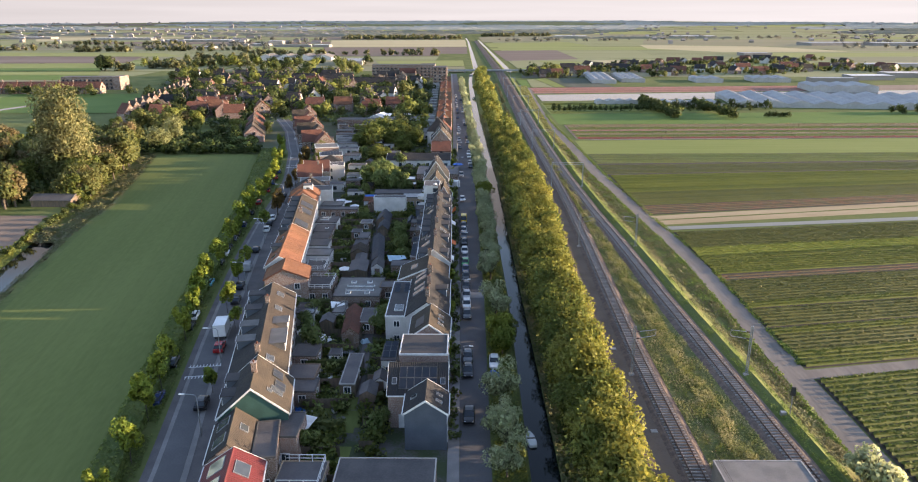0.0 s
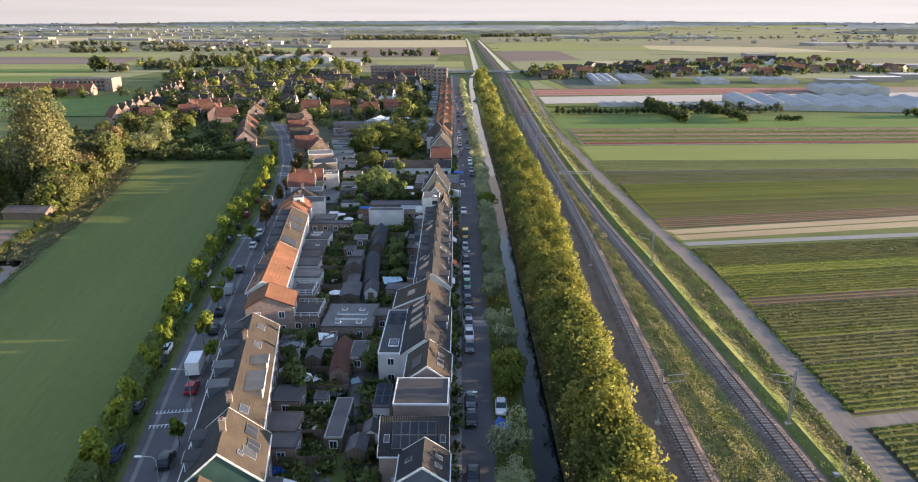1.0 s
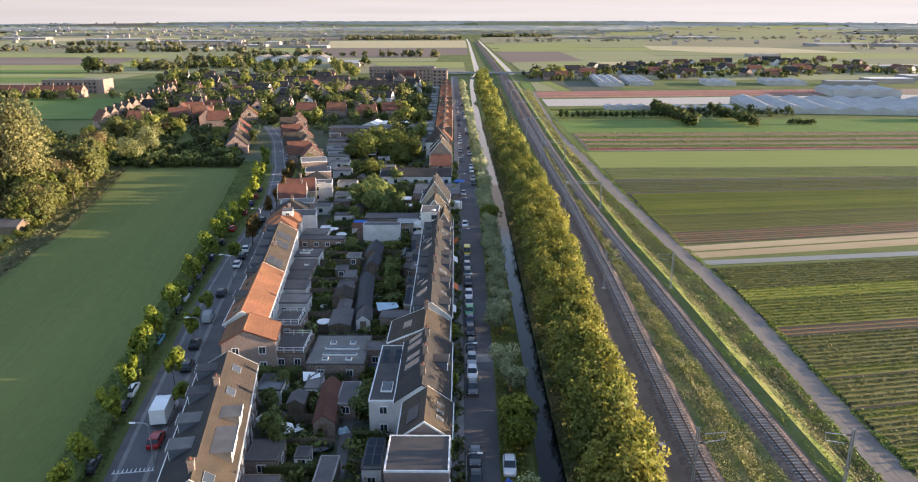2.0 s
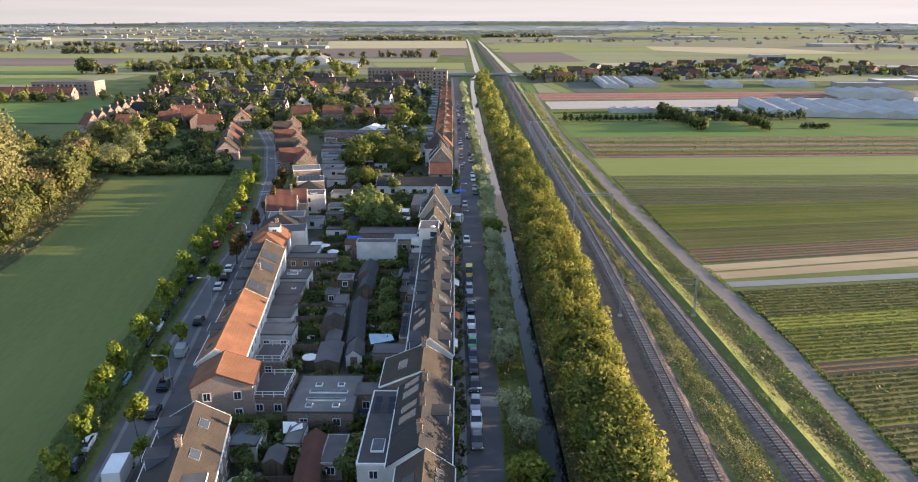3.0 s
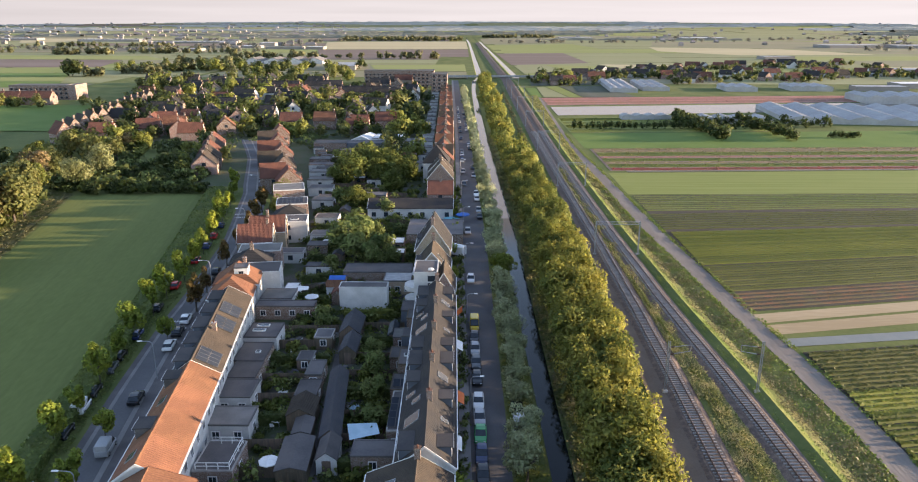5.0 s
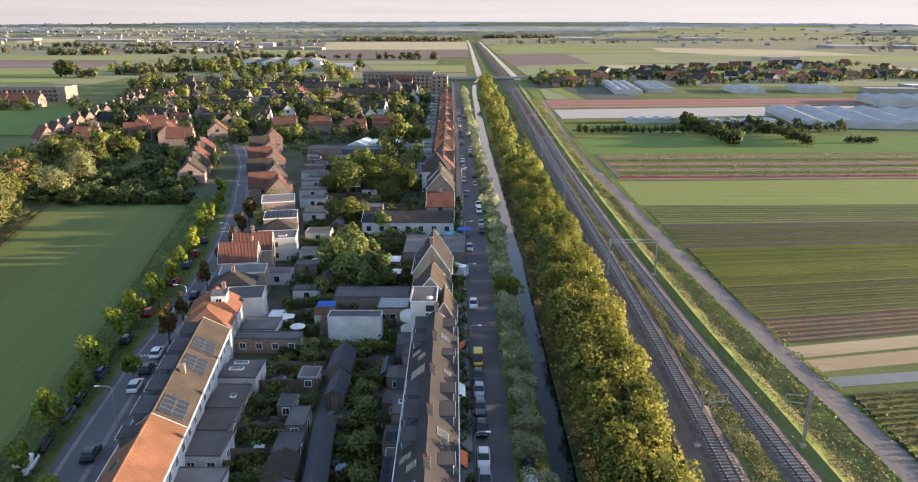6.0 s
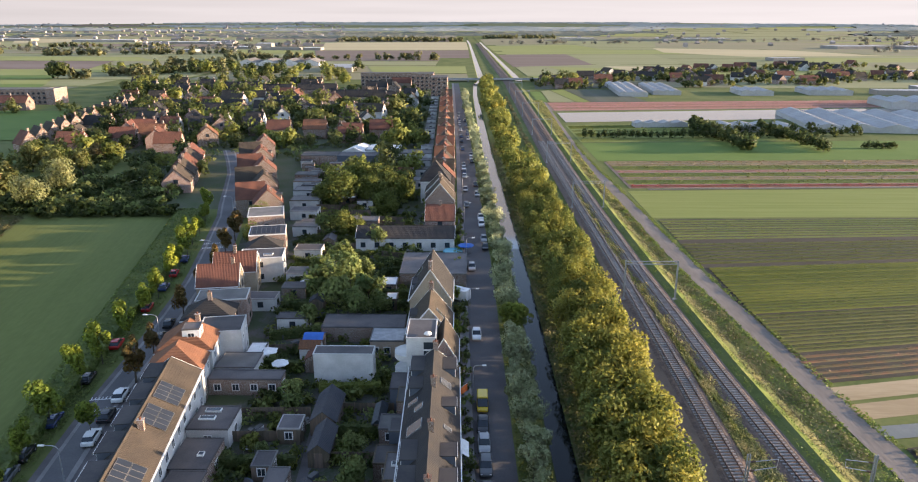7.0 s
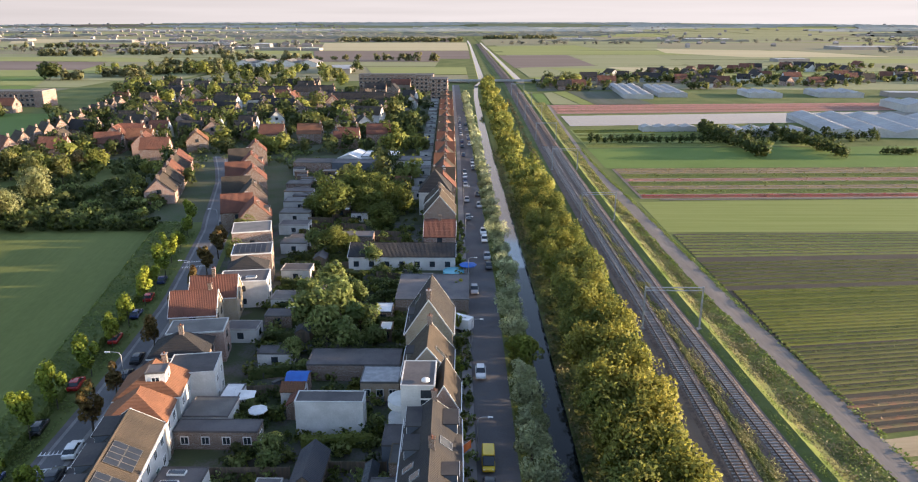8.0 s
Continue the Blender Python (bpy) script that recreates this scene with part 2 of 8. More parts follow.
ORANGECLOTH = mat("orange_cloth", (0.62, 0.15, 0.04), (0.52, 0.12, 0.035), 0.8, 0.8, 6)
PALECLOTH = mat("pale_blue_cloth", (0.38, 0.50, 0.56), (0.32, 0.44, 0.50), 0.8, 0.8, 5)
TARP = mat("blue_tarpaulin", (0.03, 0.13, 0.42), (0.025, 0.10, 0.34), 0.6, 0.8, 6, 0.3)
SKYGLASS = glassy("roof_window_glass", (0.05, 0.058, 0.066), 0.12)
TURQUOISE = mat("turquoise_boards", (0.16, 0.36, 0.42), (0.13, 0.30, 0.36), 0.7, 0.5, 6)
SOLAR = mat("solar_cells", (0.024, 0.031, 0.044), (0.02, 0.026, 0.036), rough=0.4, spec=0.15)
HOTHOUSE = mat("greenhouse_glass", (0.37, 0.365, 0.35), (0.29, 0.285, 0.275), 0.6, 0.08, 0.8, spec=0.2)
BARK = mat("bark", (0.10, 0.08, 0.06), (0.06, 0.05, 0.04), 0.95, 2, 12, 0.6)
LEAF = leafy("green_leaves", (0.135, 0.17, 0.038), (0.185, 0.205, 0.05), 0.14, 0.2)
WOODLEAF = leafy("yellowing_leaves", (0.305, 0.285, 0.06), (0.20, 0.215, 0.045), 0.12, 0.1, scale=0.16)
GROVELEAF = leafy("grove_leaves", (0.205, 0.205, 0.07), (0.15, 0.17, 0.055), 0.15, 0.12)
GOLDLEAF = leafy("golden_leaves", (0.30, 0.34, 0.045), (0.20, 0.265, 0.045), 0.15, 0.15)
PALELEAF = leafy("pale_willow_leaves", (0.37, 0.385, 0.18), (0.29, 0.31, 0.13), vary=0.06, island=0.1, glow=0.5)
WILLOWLEAF = leafy("willow_leaves", (0.52, 0.55, 0.33), (0.43, 0.47, 0.25), vary=0.12, island=0.15, glow=0.6)
HEDGELEAF = leafy("hedge_leaves", (0.12, 0.17, 0.05), (0.16, 0.20, 0.055), 0.1, 0.15)
RUSTLEAF = leafy("rust_leaves", (0.22, 0.13, 0.045), (0.16, 0.125, 0.045), 0.2, 0.2)
BROWNLEAF = leafy("browning_leaves", (0.25, 0.19, 0.09), (0.19, 0.165, 0.075), 0.15, 0.2)
GARDENLEAF = leafy("garden_leaves", (0.16, 0.22, 0.07), (0.215, 0.255, 0.085), 0.15, 0.12)
POPLARLEAF = leafy("poplar_leaves", (0.29, 0.275, 0.12), (0.23, 0.23, 0.095), 0.1, 0.25)
BROADLEAF = leafy("broad_tree_leaves", (0.205, 0.225, 0.055), (0.145, 0.18, 0.045), 0.2, 0.15, scale=0.12)
LIMELEAF = leafy("lime_leaves", (0.30, 0.33, 0.055), (0.20, 0.25, 0.045), 0.1, 0.15, scale=0.2)
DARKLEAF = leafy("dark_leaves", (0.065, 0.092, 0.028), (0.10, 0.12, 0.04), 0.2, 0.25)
CROP = leafy("crop_leaves", (0.105, 0.128, 0.022), (0.135, 0.15, 0.028), vary=0, island=0.2, glow=0.3, scale=0.04)
BRIGHTCROP = leafy("bright_crop_leaves", (0.18, 0.21, 0.034), (0.21, 0.23, 0.042), vary=0, island=0.12, glow=0.3, scale=0.04)
DULLCROP = leafy("dull_crop_leaves", (0.095, 0.105, 0.028), (0.12, 0.125, 0.036), vary=0, island=0.14, glow=0.3, scale=0.04)
CROP2 = leafy("olive_crop_leaves", (0.155, 0.19, 0.05), (0.19, 0.205, 0.058), vary=0, island=0.14, glow=0.3, scale=0.04)
CROP3 = leafy("red_flowers", (0.30, 0.075, 0.06), (0.22, 0.10, 0.06), vary=0, island=0.3, glow=0.2)
PINKCROP = leafy("pink_flowers", (0.42, 0.20, 0.17), (0.34, 0.19, 0.13), vary=0, island=0.25, glow=0.2)
TANCROP = leafy("tan_seed_heads", (0.33, 0.24, 0.13), (0.26, 0.20, 0.10), vary=0, island=0.25, glow=0.2)
CROP3B = leafy("faded_flowers", (0.20, 0.10, 0.055), (0.13, 0.11, 0.05), vary=0, island=0.3, glow=0.2)
HAY = leafy("dry_grass_blades", (0.36, 0.31, 0.14), (0.22, 0.23, 0.07), vary=0, island=0.12, glow=0.3)
BRIGHTGRASS = leafy("bright_grass_blades", (0.17, 0.22, 0.04), (0.12, 0.17, 0.035), vary=0, island=0.12, glow=0.3)
WEED = leafy("withered_weeds", (0.165, 0.145, 0.07), (0.115, 0.12, 0.05), vary=0, island=0.12, glow=0.25)
# far foliage and woods: greyed and lightened in place of hazy air
FARLEAF = leafy("hazed_foliage", (0.17, 0.175, 0.145), (0.20, 0.205, 0.17), vary=0, island=0.08, glow=0.5)
FARWOOD = mat("hazed_woods", (0.17, 0.165, 0.13), (0.20, 0.195, 0.155), 1.0, 0.004, 0.03, spec=0.0)
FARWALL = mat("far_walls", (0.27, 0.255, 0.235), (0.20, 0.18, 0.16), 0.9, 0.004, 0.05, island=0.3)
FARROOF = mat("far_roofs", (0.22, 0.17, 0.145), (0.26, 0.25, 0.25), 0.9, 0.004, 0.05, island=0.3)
SLATE = tiled("slate_blue_tiles", (0.058, 0.062, 0.072), (0.078, 0.078, 0.082))
HAZE = glowing("evening_haze", (1.0, 0.985, 0.95), 0.195)
# the sky is brighter towards the sun, with faint level streaks of cloud
_n, _l = HAZE.node_tree.nodes, HAZE.node_tree.links
_g, _m, _t, _x, _r, _s = (_n.new("ShaderNode" + k) for k in ("NewGeometry", "VectorMath", "TexNoise", "SeparateXYZ", "MapRange", "Math"))
_m.operation, _s.operation = "MULTIPLY", "MULTIPLY_ADD"
_m.inputs[1].default_value = (0.0008, 0.0008, 0.02)
_l.new(_g.outputs["Position"], _m.inputs[0])
_l.new(_m.outputs[0], _t.inputs["Vector"])
_t.inputs["Scale"].default_value, _t.inputs["Detail"].default_value = 1.0, 4
_l.new(_g.outputs["Position"], _x.inputs[0])
_l.new(_x.outputs[0], _r.inputs[0])
_r.inputs[1].default_value, _r.inputs[2].default_value, _r.inputs[3].default_value, _r.inputs[4].default_value = -3000, 3000, 0.135, 0.175
_l.new(_t.outputs[0], _s.inputs[0])
_s.inputs[1].default_value = 0.045
_l.new(_r.outputs[0], _s.inputs[2])
_l.new(_s.outputs[0], _n["Principled BSDF"].inputs["Emission Strength"])
# haze over far trees and the horizon is mixed into these colours
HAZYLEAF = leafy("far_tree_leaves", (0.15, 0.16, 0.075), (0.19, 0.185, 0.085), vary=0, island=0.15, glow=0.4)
DISTANCE = mat("hazed_land", (0.34, 0.34, 0.31), (0.28, 0.285, 0.26), 1.0, 0.004, 0.02, spec=0.0)

# ---- tools for building ----
class Shape:
    """Collects faces; m turns and shifts what is added."""
    def __init__(self):
        self.v, self.f, self.m = [], [], Matrix()

    def face(self, pts):
        i = len(self.v)
        self.v += [tuple(self.m @ Vector(p)) for p in pts]
        self.f.append(tuple(range(i, i + len(pts))))
        return self

    def solid(self, pts, faces):
        i = len(self.v)
        self.v += [tuple(self.m @ Vector(p)) for p in pts]
        self.f += [tuple(i + k for k in f) for f in faces]
        return self

    def box(self, x0, x1, y0, y1, z0, z1, inset=0.0):
        e = inset
        p = [(x0, y0, z0), (x1, y0, z0), (x1, y1, z0), (x0, y1, z0),
             (x0 + e, y0 + e, z1), (x1 - e, y0 + e, z1), (x1 - e, y1 - e, z1), (x0 + e, y1 - e, z1)]
        return self.solid(p, [(3, 2, 1, 0), (4, 5, 6, 7), (0, 1, 5, 4), (1, 2, 6, 5), (2, 3, 7, 6), (3, 0, 4, 7)])

    def prism(self, ring, z0, z1):
        """An upright prism over a ring of (x, y), counter-clockwise."""
        n = len(ring)
        p = [(x, y, z0) for x, y in ring] + [(x, y, z1) for x, y in ring]
        return self.solid(p, [tuple(range(n - 1, -1, -1)), tuple(range(n, 2 * n))] + [(i, (i + 1) % n, n + (i + 1) % n, n + i) for i in range(n)])

    def along_y(self, section, y0, y1):
        """A section of (x, z), counter-clockwise as seen from the south, drawn along y."""
        n = len(section)
        p = [(x, y0, z) for x, z in section] + [(x, y1, z) for x, z in section]
        return self.solid(p, [tuple(range(n)), tuple(range(2 * n - 1, n - 1, -1))] + [(i, n + i, n + (i + 1) % n, (i + 1) % n) for i in range(n)])

    def tube(self, a, b, r0, r1=None, n=6):
        a, b = Vector(a), Vector(b)
        r1 = r0 if r1 is None else r1
        q = (b - a).to_track_quat("Z", "Y")
        p = [a + q @ Vector((r0 * math.cos(k * math.tau / n), r0 * math.sin(k * math.tau / n), 0)) for k in range(n)]
        p += [b + q @ Vector((r1 * math.cos(k * math.tau / n), r1 * math.sin(k * math.tau / n), 0)) for k in range(n)]
        return self.solid(p, [tuple(range(n - 1, -1, -1)), tuple(range(n, 2 * n))] + [(k, (k + 1) % n, n + (k + 1) % n, n + k) for k in range(n)])

    def dome(self, c, rx, ry, rz, n=10, rings=4):
        c = Vector(c)
        for j in range(rings):
            a0, a1 = math.pi / 2 * j / rings, math.pi / 2 * (j + 1) / rings
            for k in range(n):
                t0, t1 = math.tau * k / n, math.tau * (k + 1) / n
                q = [c + Vector((rx * math.cos(a) * math.cos(t), ry * math.cos(a) * math.sin(t), rz * math.sin(a))) for a, t in ((a0, t0), (a0, t1), (a1, t1), (a1, t0))]
                self.face(q if j < rings - 1 else q[:3])
        return self

    def mesh(self, name, material, smooth=False):
        me = bpy.data.meshes.new(name)
        me.from_pydata(self.v, [], self.f)
        me.materials.append(material)
        if smooth:
            me.polygons.foreach_set("use_smooth", [True] * len(me.polygons))
        return me


def part(name, shape, material, parent=None, label="", smooth=False):
    """One mesh object under a thing or a part (or at top level, with no parent)."""
    me = shape if isinstance(shape, bpy.types.Mesh) else shape.mesh(name, material, smooth)
    ob = new(name, me)
    ob.parent = parent
    return tagged(ob, label) if label else ob


def thing(name, m, label, category, group="", kind=""):
    """An Empty at the base of a thing of several parts."""
    ob = new(name)
    ob.empty_display_size = 0.2
    ob.matrix_basis = m
    return tagged(ob, label, category, group, kind)


def lerp(table, y):
    """The value of a table of (y, value) at y, straight between its rows."""
    ys, vs = zip(*table)
    return float(np.interp(y, ys, vs))


def frange(a, b, step):
    n = max(1, round((b - a) / step))
    return [a + (b - a) * i / n for i in range(n + 1)]


def strip(name, west, east, ys, z, material, label, kind="structure", category="", bumpy=0.0):
    """A sheet between two lines x(y), given as tables."""
    s = Shape()
    for y0, y1 in zip(ys, ys[1:]):
        s.face([(lerp(west, y0), y0, z), (lerp(east, y0), y0, z), (lerp(east, y1), y1, z), (lerp(west, y1), y1, z)])
    return tagged(part(name, s, material), label, category or name.replace("_", " "), kind=kind)


def sheet(name, ring, z, material, label, category=""):
    return tagged(part(name, Shape().face([(x, y, z) for x, y in ring]), material), label, category or "field", kind="structure")

# ---- the land: one sheet with canal, ditch and railway bank in its section ----
CANAL_W = [(-200, 9.6), (70, 9.8), (132, 10.3), (248, 8.9), (408, 5.0), (644, 3.4), (740, 4.5), (775, 9.8), (1820, 3.4), (4900, -60)]
CANAL_E = [(-200, 13.9), (70, 13.9), (132, 13.4), (248, 12.8), (408, 9.6), (644, 6.8), (740, 8.2), (775, 16.0), (1820, 8.0), (4900, -54)]
DITCH = [(-200, -62), (60, -81), (125, -98.0), (173, -108.5), (204, -112.5), (250, -124), (292, -135), (330, -145), (4900, -400)]
TRACK_W = [(-200, 30.2), (70, 30.3), (100, 30.3), (134, 31.2), (167, 32.1), (195, 32.5), (240, 32.8), (360, 32.6), (520, 33.6), (700, 34.6), (1800, 22), (4900, -20)]
TRACK_E = [(-200, 45.5), (70, 44.1), (103, 42.7), (130, 41.4), (148, 40.9), (167, 40.2), (184, 39.3), (199, 38.6), (217, 38.2), (244, 37.4), (300, 36.9), (360, 36.8), (520, 37.8), (700, 38.8), (1800, 26.2), (4900, -15.8)]
WOOD_E = [(-200, 25), (60, 24.9), (134, 25.2), (167, 26.9), (195, 28.2), (244, 29.3), (330, 28.0), (385, 23.5), (490, 23.5), (700, 24)]
PATH_W = [(-200, 53.0), (70, 52.4), (100, 52.8), (150, 53.4), (170, 52.8), (195, 51.0), (226, 49.4), (250, 47.8), (343, 46.0), (400, 46.5), (590, 52.0)]
PATH_E = [(-200, 57.5), (70, 57.0), (100, 57.2), (150, 57.8), (165, 57.4), (190, 55.4), (211, 54.6), (244, 52.5), (300, 51.0), (343, 49.6), (363, 48.8), (400, 48.3), (590, 53.4)]
BED = 0.9                                          # height of the railway bed

ys = frange(-200, 60, 40)[:-1] + frange(60, 420, 6)[:-1] + frange(420, 900, 20)[:-1] + frange(900, 4800, 150)


def rise(y):
    """The plain lifts by a hair towards the horizon."""
    return 34 * (max(0.0, y - 2200) / 2500) ** 1.5


def section(y):
    """Across the land at y: x and height of the ground."""
    dw = lerp(DITCH, y)
    d = 1.0 if y < 300 else 0.0
    cw, ce = lerp(CANAL_W, y), lerp(CANAL_E, y)
    tw, te = lerp(TRACK_W, y), lerp(TRACK_E, y)
    bed = BED if y < 1500 else 0.3
    return [(-4800, -0.05), (-1200, 0), (-400, 0), (dw - 5.5, 0), (dw - 3.2, -1.0 * d), (dw + 2.2, -1.0 * d), (dw + 4.0, 0), (-30, 0), (-2, 0), (cw - 0.5, 0.05), (cw + 0.6, -1.1),
            (ce - 0.7, -1.1), (ce + 0.4, 0.15), (tw - 6.8, 0.3), (tw - 5.6, bed - 0.1), (te + 2.2, bed - 0.15), (te + 3.1, bed - 0.1), (te + 4.1, bed + 0.35), (te + 5.4, bed - 0.2), (te + 7.4, 0.05), (max(58, te + 9), 0), (400, 0), (1200, 0), (4800, -0.05)]


land = Shape()
rows_ = [[(x, y, z + rise(y)) for x, z in section(y)] for y in ys]
n_ = len(rows_[0])
land.v = [p for r in rows_ for p in r]
land.f = [(j * n_ + i, j * n_ + i + 1, (j + 1) * n_ + i + 1, (j + 1) * n_ + i) for j in range(len(ys) - 1) for i in range(n_ - 1)]
tagged(part("ground", land, GRASS), "flat polder land of rough grass reaching the horizon", "ground", kind="structure")

strip("water", [(y, lerp(CANAL_W, y) - 0.9) for y in ys], [(y, lerp(CANAL_E, y) + 0.9) for y in ys], [y for y in ys if y <= 264], -0.55, WATER, "narrow straight canal of dark still water", category="canal")
# same canal further on, in water coloured paler for the mirrored sky
strip("water", [(y, lerp(CANAL_W, y) - 0.9) for y in ys], [(y, lerp(CANAL_E, y) + 0.9) for y in ys], [y for y in ys if 264 <= y < 2250], -0.55, SKYWATER, "far reach of the canal, paler blue for the sky it mirrors", category="canal")
strip("water", [(y, lerp(DITCH, y) - 4.0) for y in ys], [(y, lerp(DITCH, y) + 2.6) for y in ys], [y for y in ys if y <= 168], -0.55, WATER, "ditch with dark water beside the meadow", category="ditch")
far_ys = frange(765, 1900, 60)
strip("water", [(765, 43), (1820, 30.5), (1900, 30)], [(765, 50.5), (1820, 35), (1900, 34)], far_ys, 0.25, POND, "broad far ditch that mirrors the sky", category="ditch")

# meadow beside the village road
EDGE_E = [(40, -40), (70.7, -46.2), (119, -55.2), (191, -66.5), (291.5, -86.5)]
EDGE_W = [(40, -70), (60, -73.5), (124.7, -91.0), (173, -102.0), (204, -106.5), (250, -118.5), (283, -128), (291.5, -129)]
strip("meadow", EDGE_W, EDGE_E, frange(40, 291, 8), 0.04, LAWN, "smooth mown green meadow", category="meadow")

# roads
ROAD_W = [(40, -34.5), (70.8, -39.4), (108.8, -46.6), (142, -52.1), (161, -55.0), (187, -58.2), (200, -59.1), (220, -61.2), (240, -63.6), (260, -67.6), (292, -74.2), (305, -78), (327, -83.8), (352, -90.5), (375, -98.5), (400, -108)]
ROAD_E = [(40, -27.5), (68.4, -32.4), (104.2, -39.7), (154.4, -47.8), (187, -52.8), (200, -53.6), (220, -55.8), (240, -58.2), (260, -62.0), (292, -68.6), (305, -72.2), (327, -78.0), (352, -84.8), (375, -93), (400, -102)]


def between(f, west=ROAD_W, east=ROAD_E):
    ks = sorted({y for y, _ in west} | {y for y, _ in east})
    return [(y, lerp(west, y) * (1 - f) + lerp(east, y) * f) for y in ks]


rys = frange(40, 400, 6)
strip("pavement", between(-0.05), between(1.42), rys, 0.03, CLINKER, "dark clinker pavement with parking bays along the road", category="pavement")
strip("road", between(0.22), between(0.72), rys, 0.07, ASPHALT, "grey asphalt village road", category="road")
strip("road_edge", between(0.12), between(0.215), rys, 0.075, PAVING, "pale paved strip along the road", category="road edge")
strip("road_edge", between(0.73), between(0.85), rys, 0.075, PAVING, "pale paved strip along the road", category="road edge")
STREET_W = [(30, 0.9), (68.8, 0.8), (132, 0.3), (248, -1.6), (408, -4.6), (740, -13)]
STREET_E = [(30, 4.9), (68.8, 4.9), (132, 5.3), (248, 4.4), (408, 0.9), (740, -8.5)]
sys_ = frange(30, 740, 10)
strip("road", STREET_W, STREET_E, sys_, 0.06, STREETPAVE, "narrow grey asphalt street beside the canal", category="road")
strip("pavement", [(y, x - 1.6) for y, x in STREET_W], [(y, x - 0.02) for y, x in STREET_W], sys_, 0.16, PAVING, "raised paved footpath along the house fronts", category="pavement")
strip("yard_ground", [(30, -20), (120, -36), (190, -46), (300, -66)], [(y, x - 1.62) for y, x in STREET_W], frange(30, 300, 10), 0.02, YARD, "paved and overgrown back yards", category="yard")
strip("dirt_track", PATH_W, PATH_E, frange(30, 590, 10), 0.12, DIRT, "grey dirt track along the railway", category="track")
strip("ballast", [(y, x + 2.3) for y, x in TRACK_W], [(y, x - 2.3) for y, x in TRACK_E], frange(210, 700, 10), BED - 0.02, BALLAST, "brown stone ballast between the tracks", category="ballast")
strip("dry_grass", [(y, x + 2.35) for y, x in TRACK_W], [(y, x - 2.35) for y, x in TRACK_E], frange(30, 210, 10), BED - 0.04, DRYGRASS, "withered grass between the two tracks", category="grass")
strip("cinder_path", [(y, lerp(TRACK_W, y) - lerp([(60, 5.8), (140, 5.6), (195, 4.2), (260, 3.2)], y)) for y in frange(30, 700, 10)], [(y, x - 2.2) for y, x in TRACK_W], frange(30, 700, 10), BED + 0.02, CINDER, "dark cinder path beside the rails", category="path")

# ---- fields beyond the railway; their borders lean a little ----
def field(name, y0, y1, m0, m1, x0, x1, material, label, z=0.06):
    pts = [(x0, y0 + m0 * (x0 - 55)), (x1, y0 + m0 * (x1 - 55)), (x1, y1 + m1 * (x1 - 55)), (x0, y1 + m1 * (x0 - 55))]
    return sheet(name, pts, z, material, label)


field("field", 20, 94.3, 0.19, 0.19, 57.4, 190, DARKSOIL, "soil under rows of green crops, darkened for the shade between rows")
field("dirt_track", 94.6, 97.6, 0.19, 0.19, 56.5, 260, DIRT, "bare earth farm track between two crops", 0.10)
field("field", 98.2, 176, 0.18, 0.15, 57.5, 330, DARKSOIL, "soil under rows of green crops, darkened for the shade between rows")
field("water", 178.2, 181.4, 0.14, 0.14, 54.5, 420, MUDDY, "straight field ditch of shallow muddy water", 0.09)
field("field", 183.2, 187.4, 0.19, 0.20, 54, 420, STRAW, "pale straw-covered strip of field")
field("field", 188.4, 192.6, 0.20, 0.20, 54, 420, STRAW, "pale straw-covered strip of field")
field("field", 194, 290, 0.18, 0.03, 53.5, 420, DARKSOIL, "soil under olive green crops, darkened for the shade between rows")
field("field", 291.5, 325, 0.03, 0.05, 52.5, 460, YOUNG, "bright green field of young crops")
field("water", 326.6, 328.2, 0.05, 0.05, 60, 460, WATER, "thin dark field ditch", 0.09)
field("field", 329, 376, 0.04, 0.035, 54, 480, SOIL, "strips of flowers and low crops")
field("meadow", 378, 421, 0.035, 0.06, 52, 330, MEADOW, "dark green meadow with hedges")
field("field", 424, 478, 0.06, 0.11, 52, 160, YOUNG, "yellow-green strips of young crops")
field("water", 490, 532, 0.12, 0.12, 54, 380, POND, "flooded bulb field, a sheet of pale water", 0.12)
field("field", 541, 588, 0.10, 0.08, 52, 400, SOIL, "reddish brown field of faded flowers")
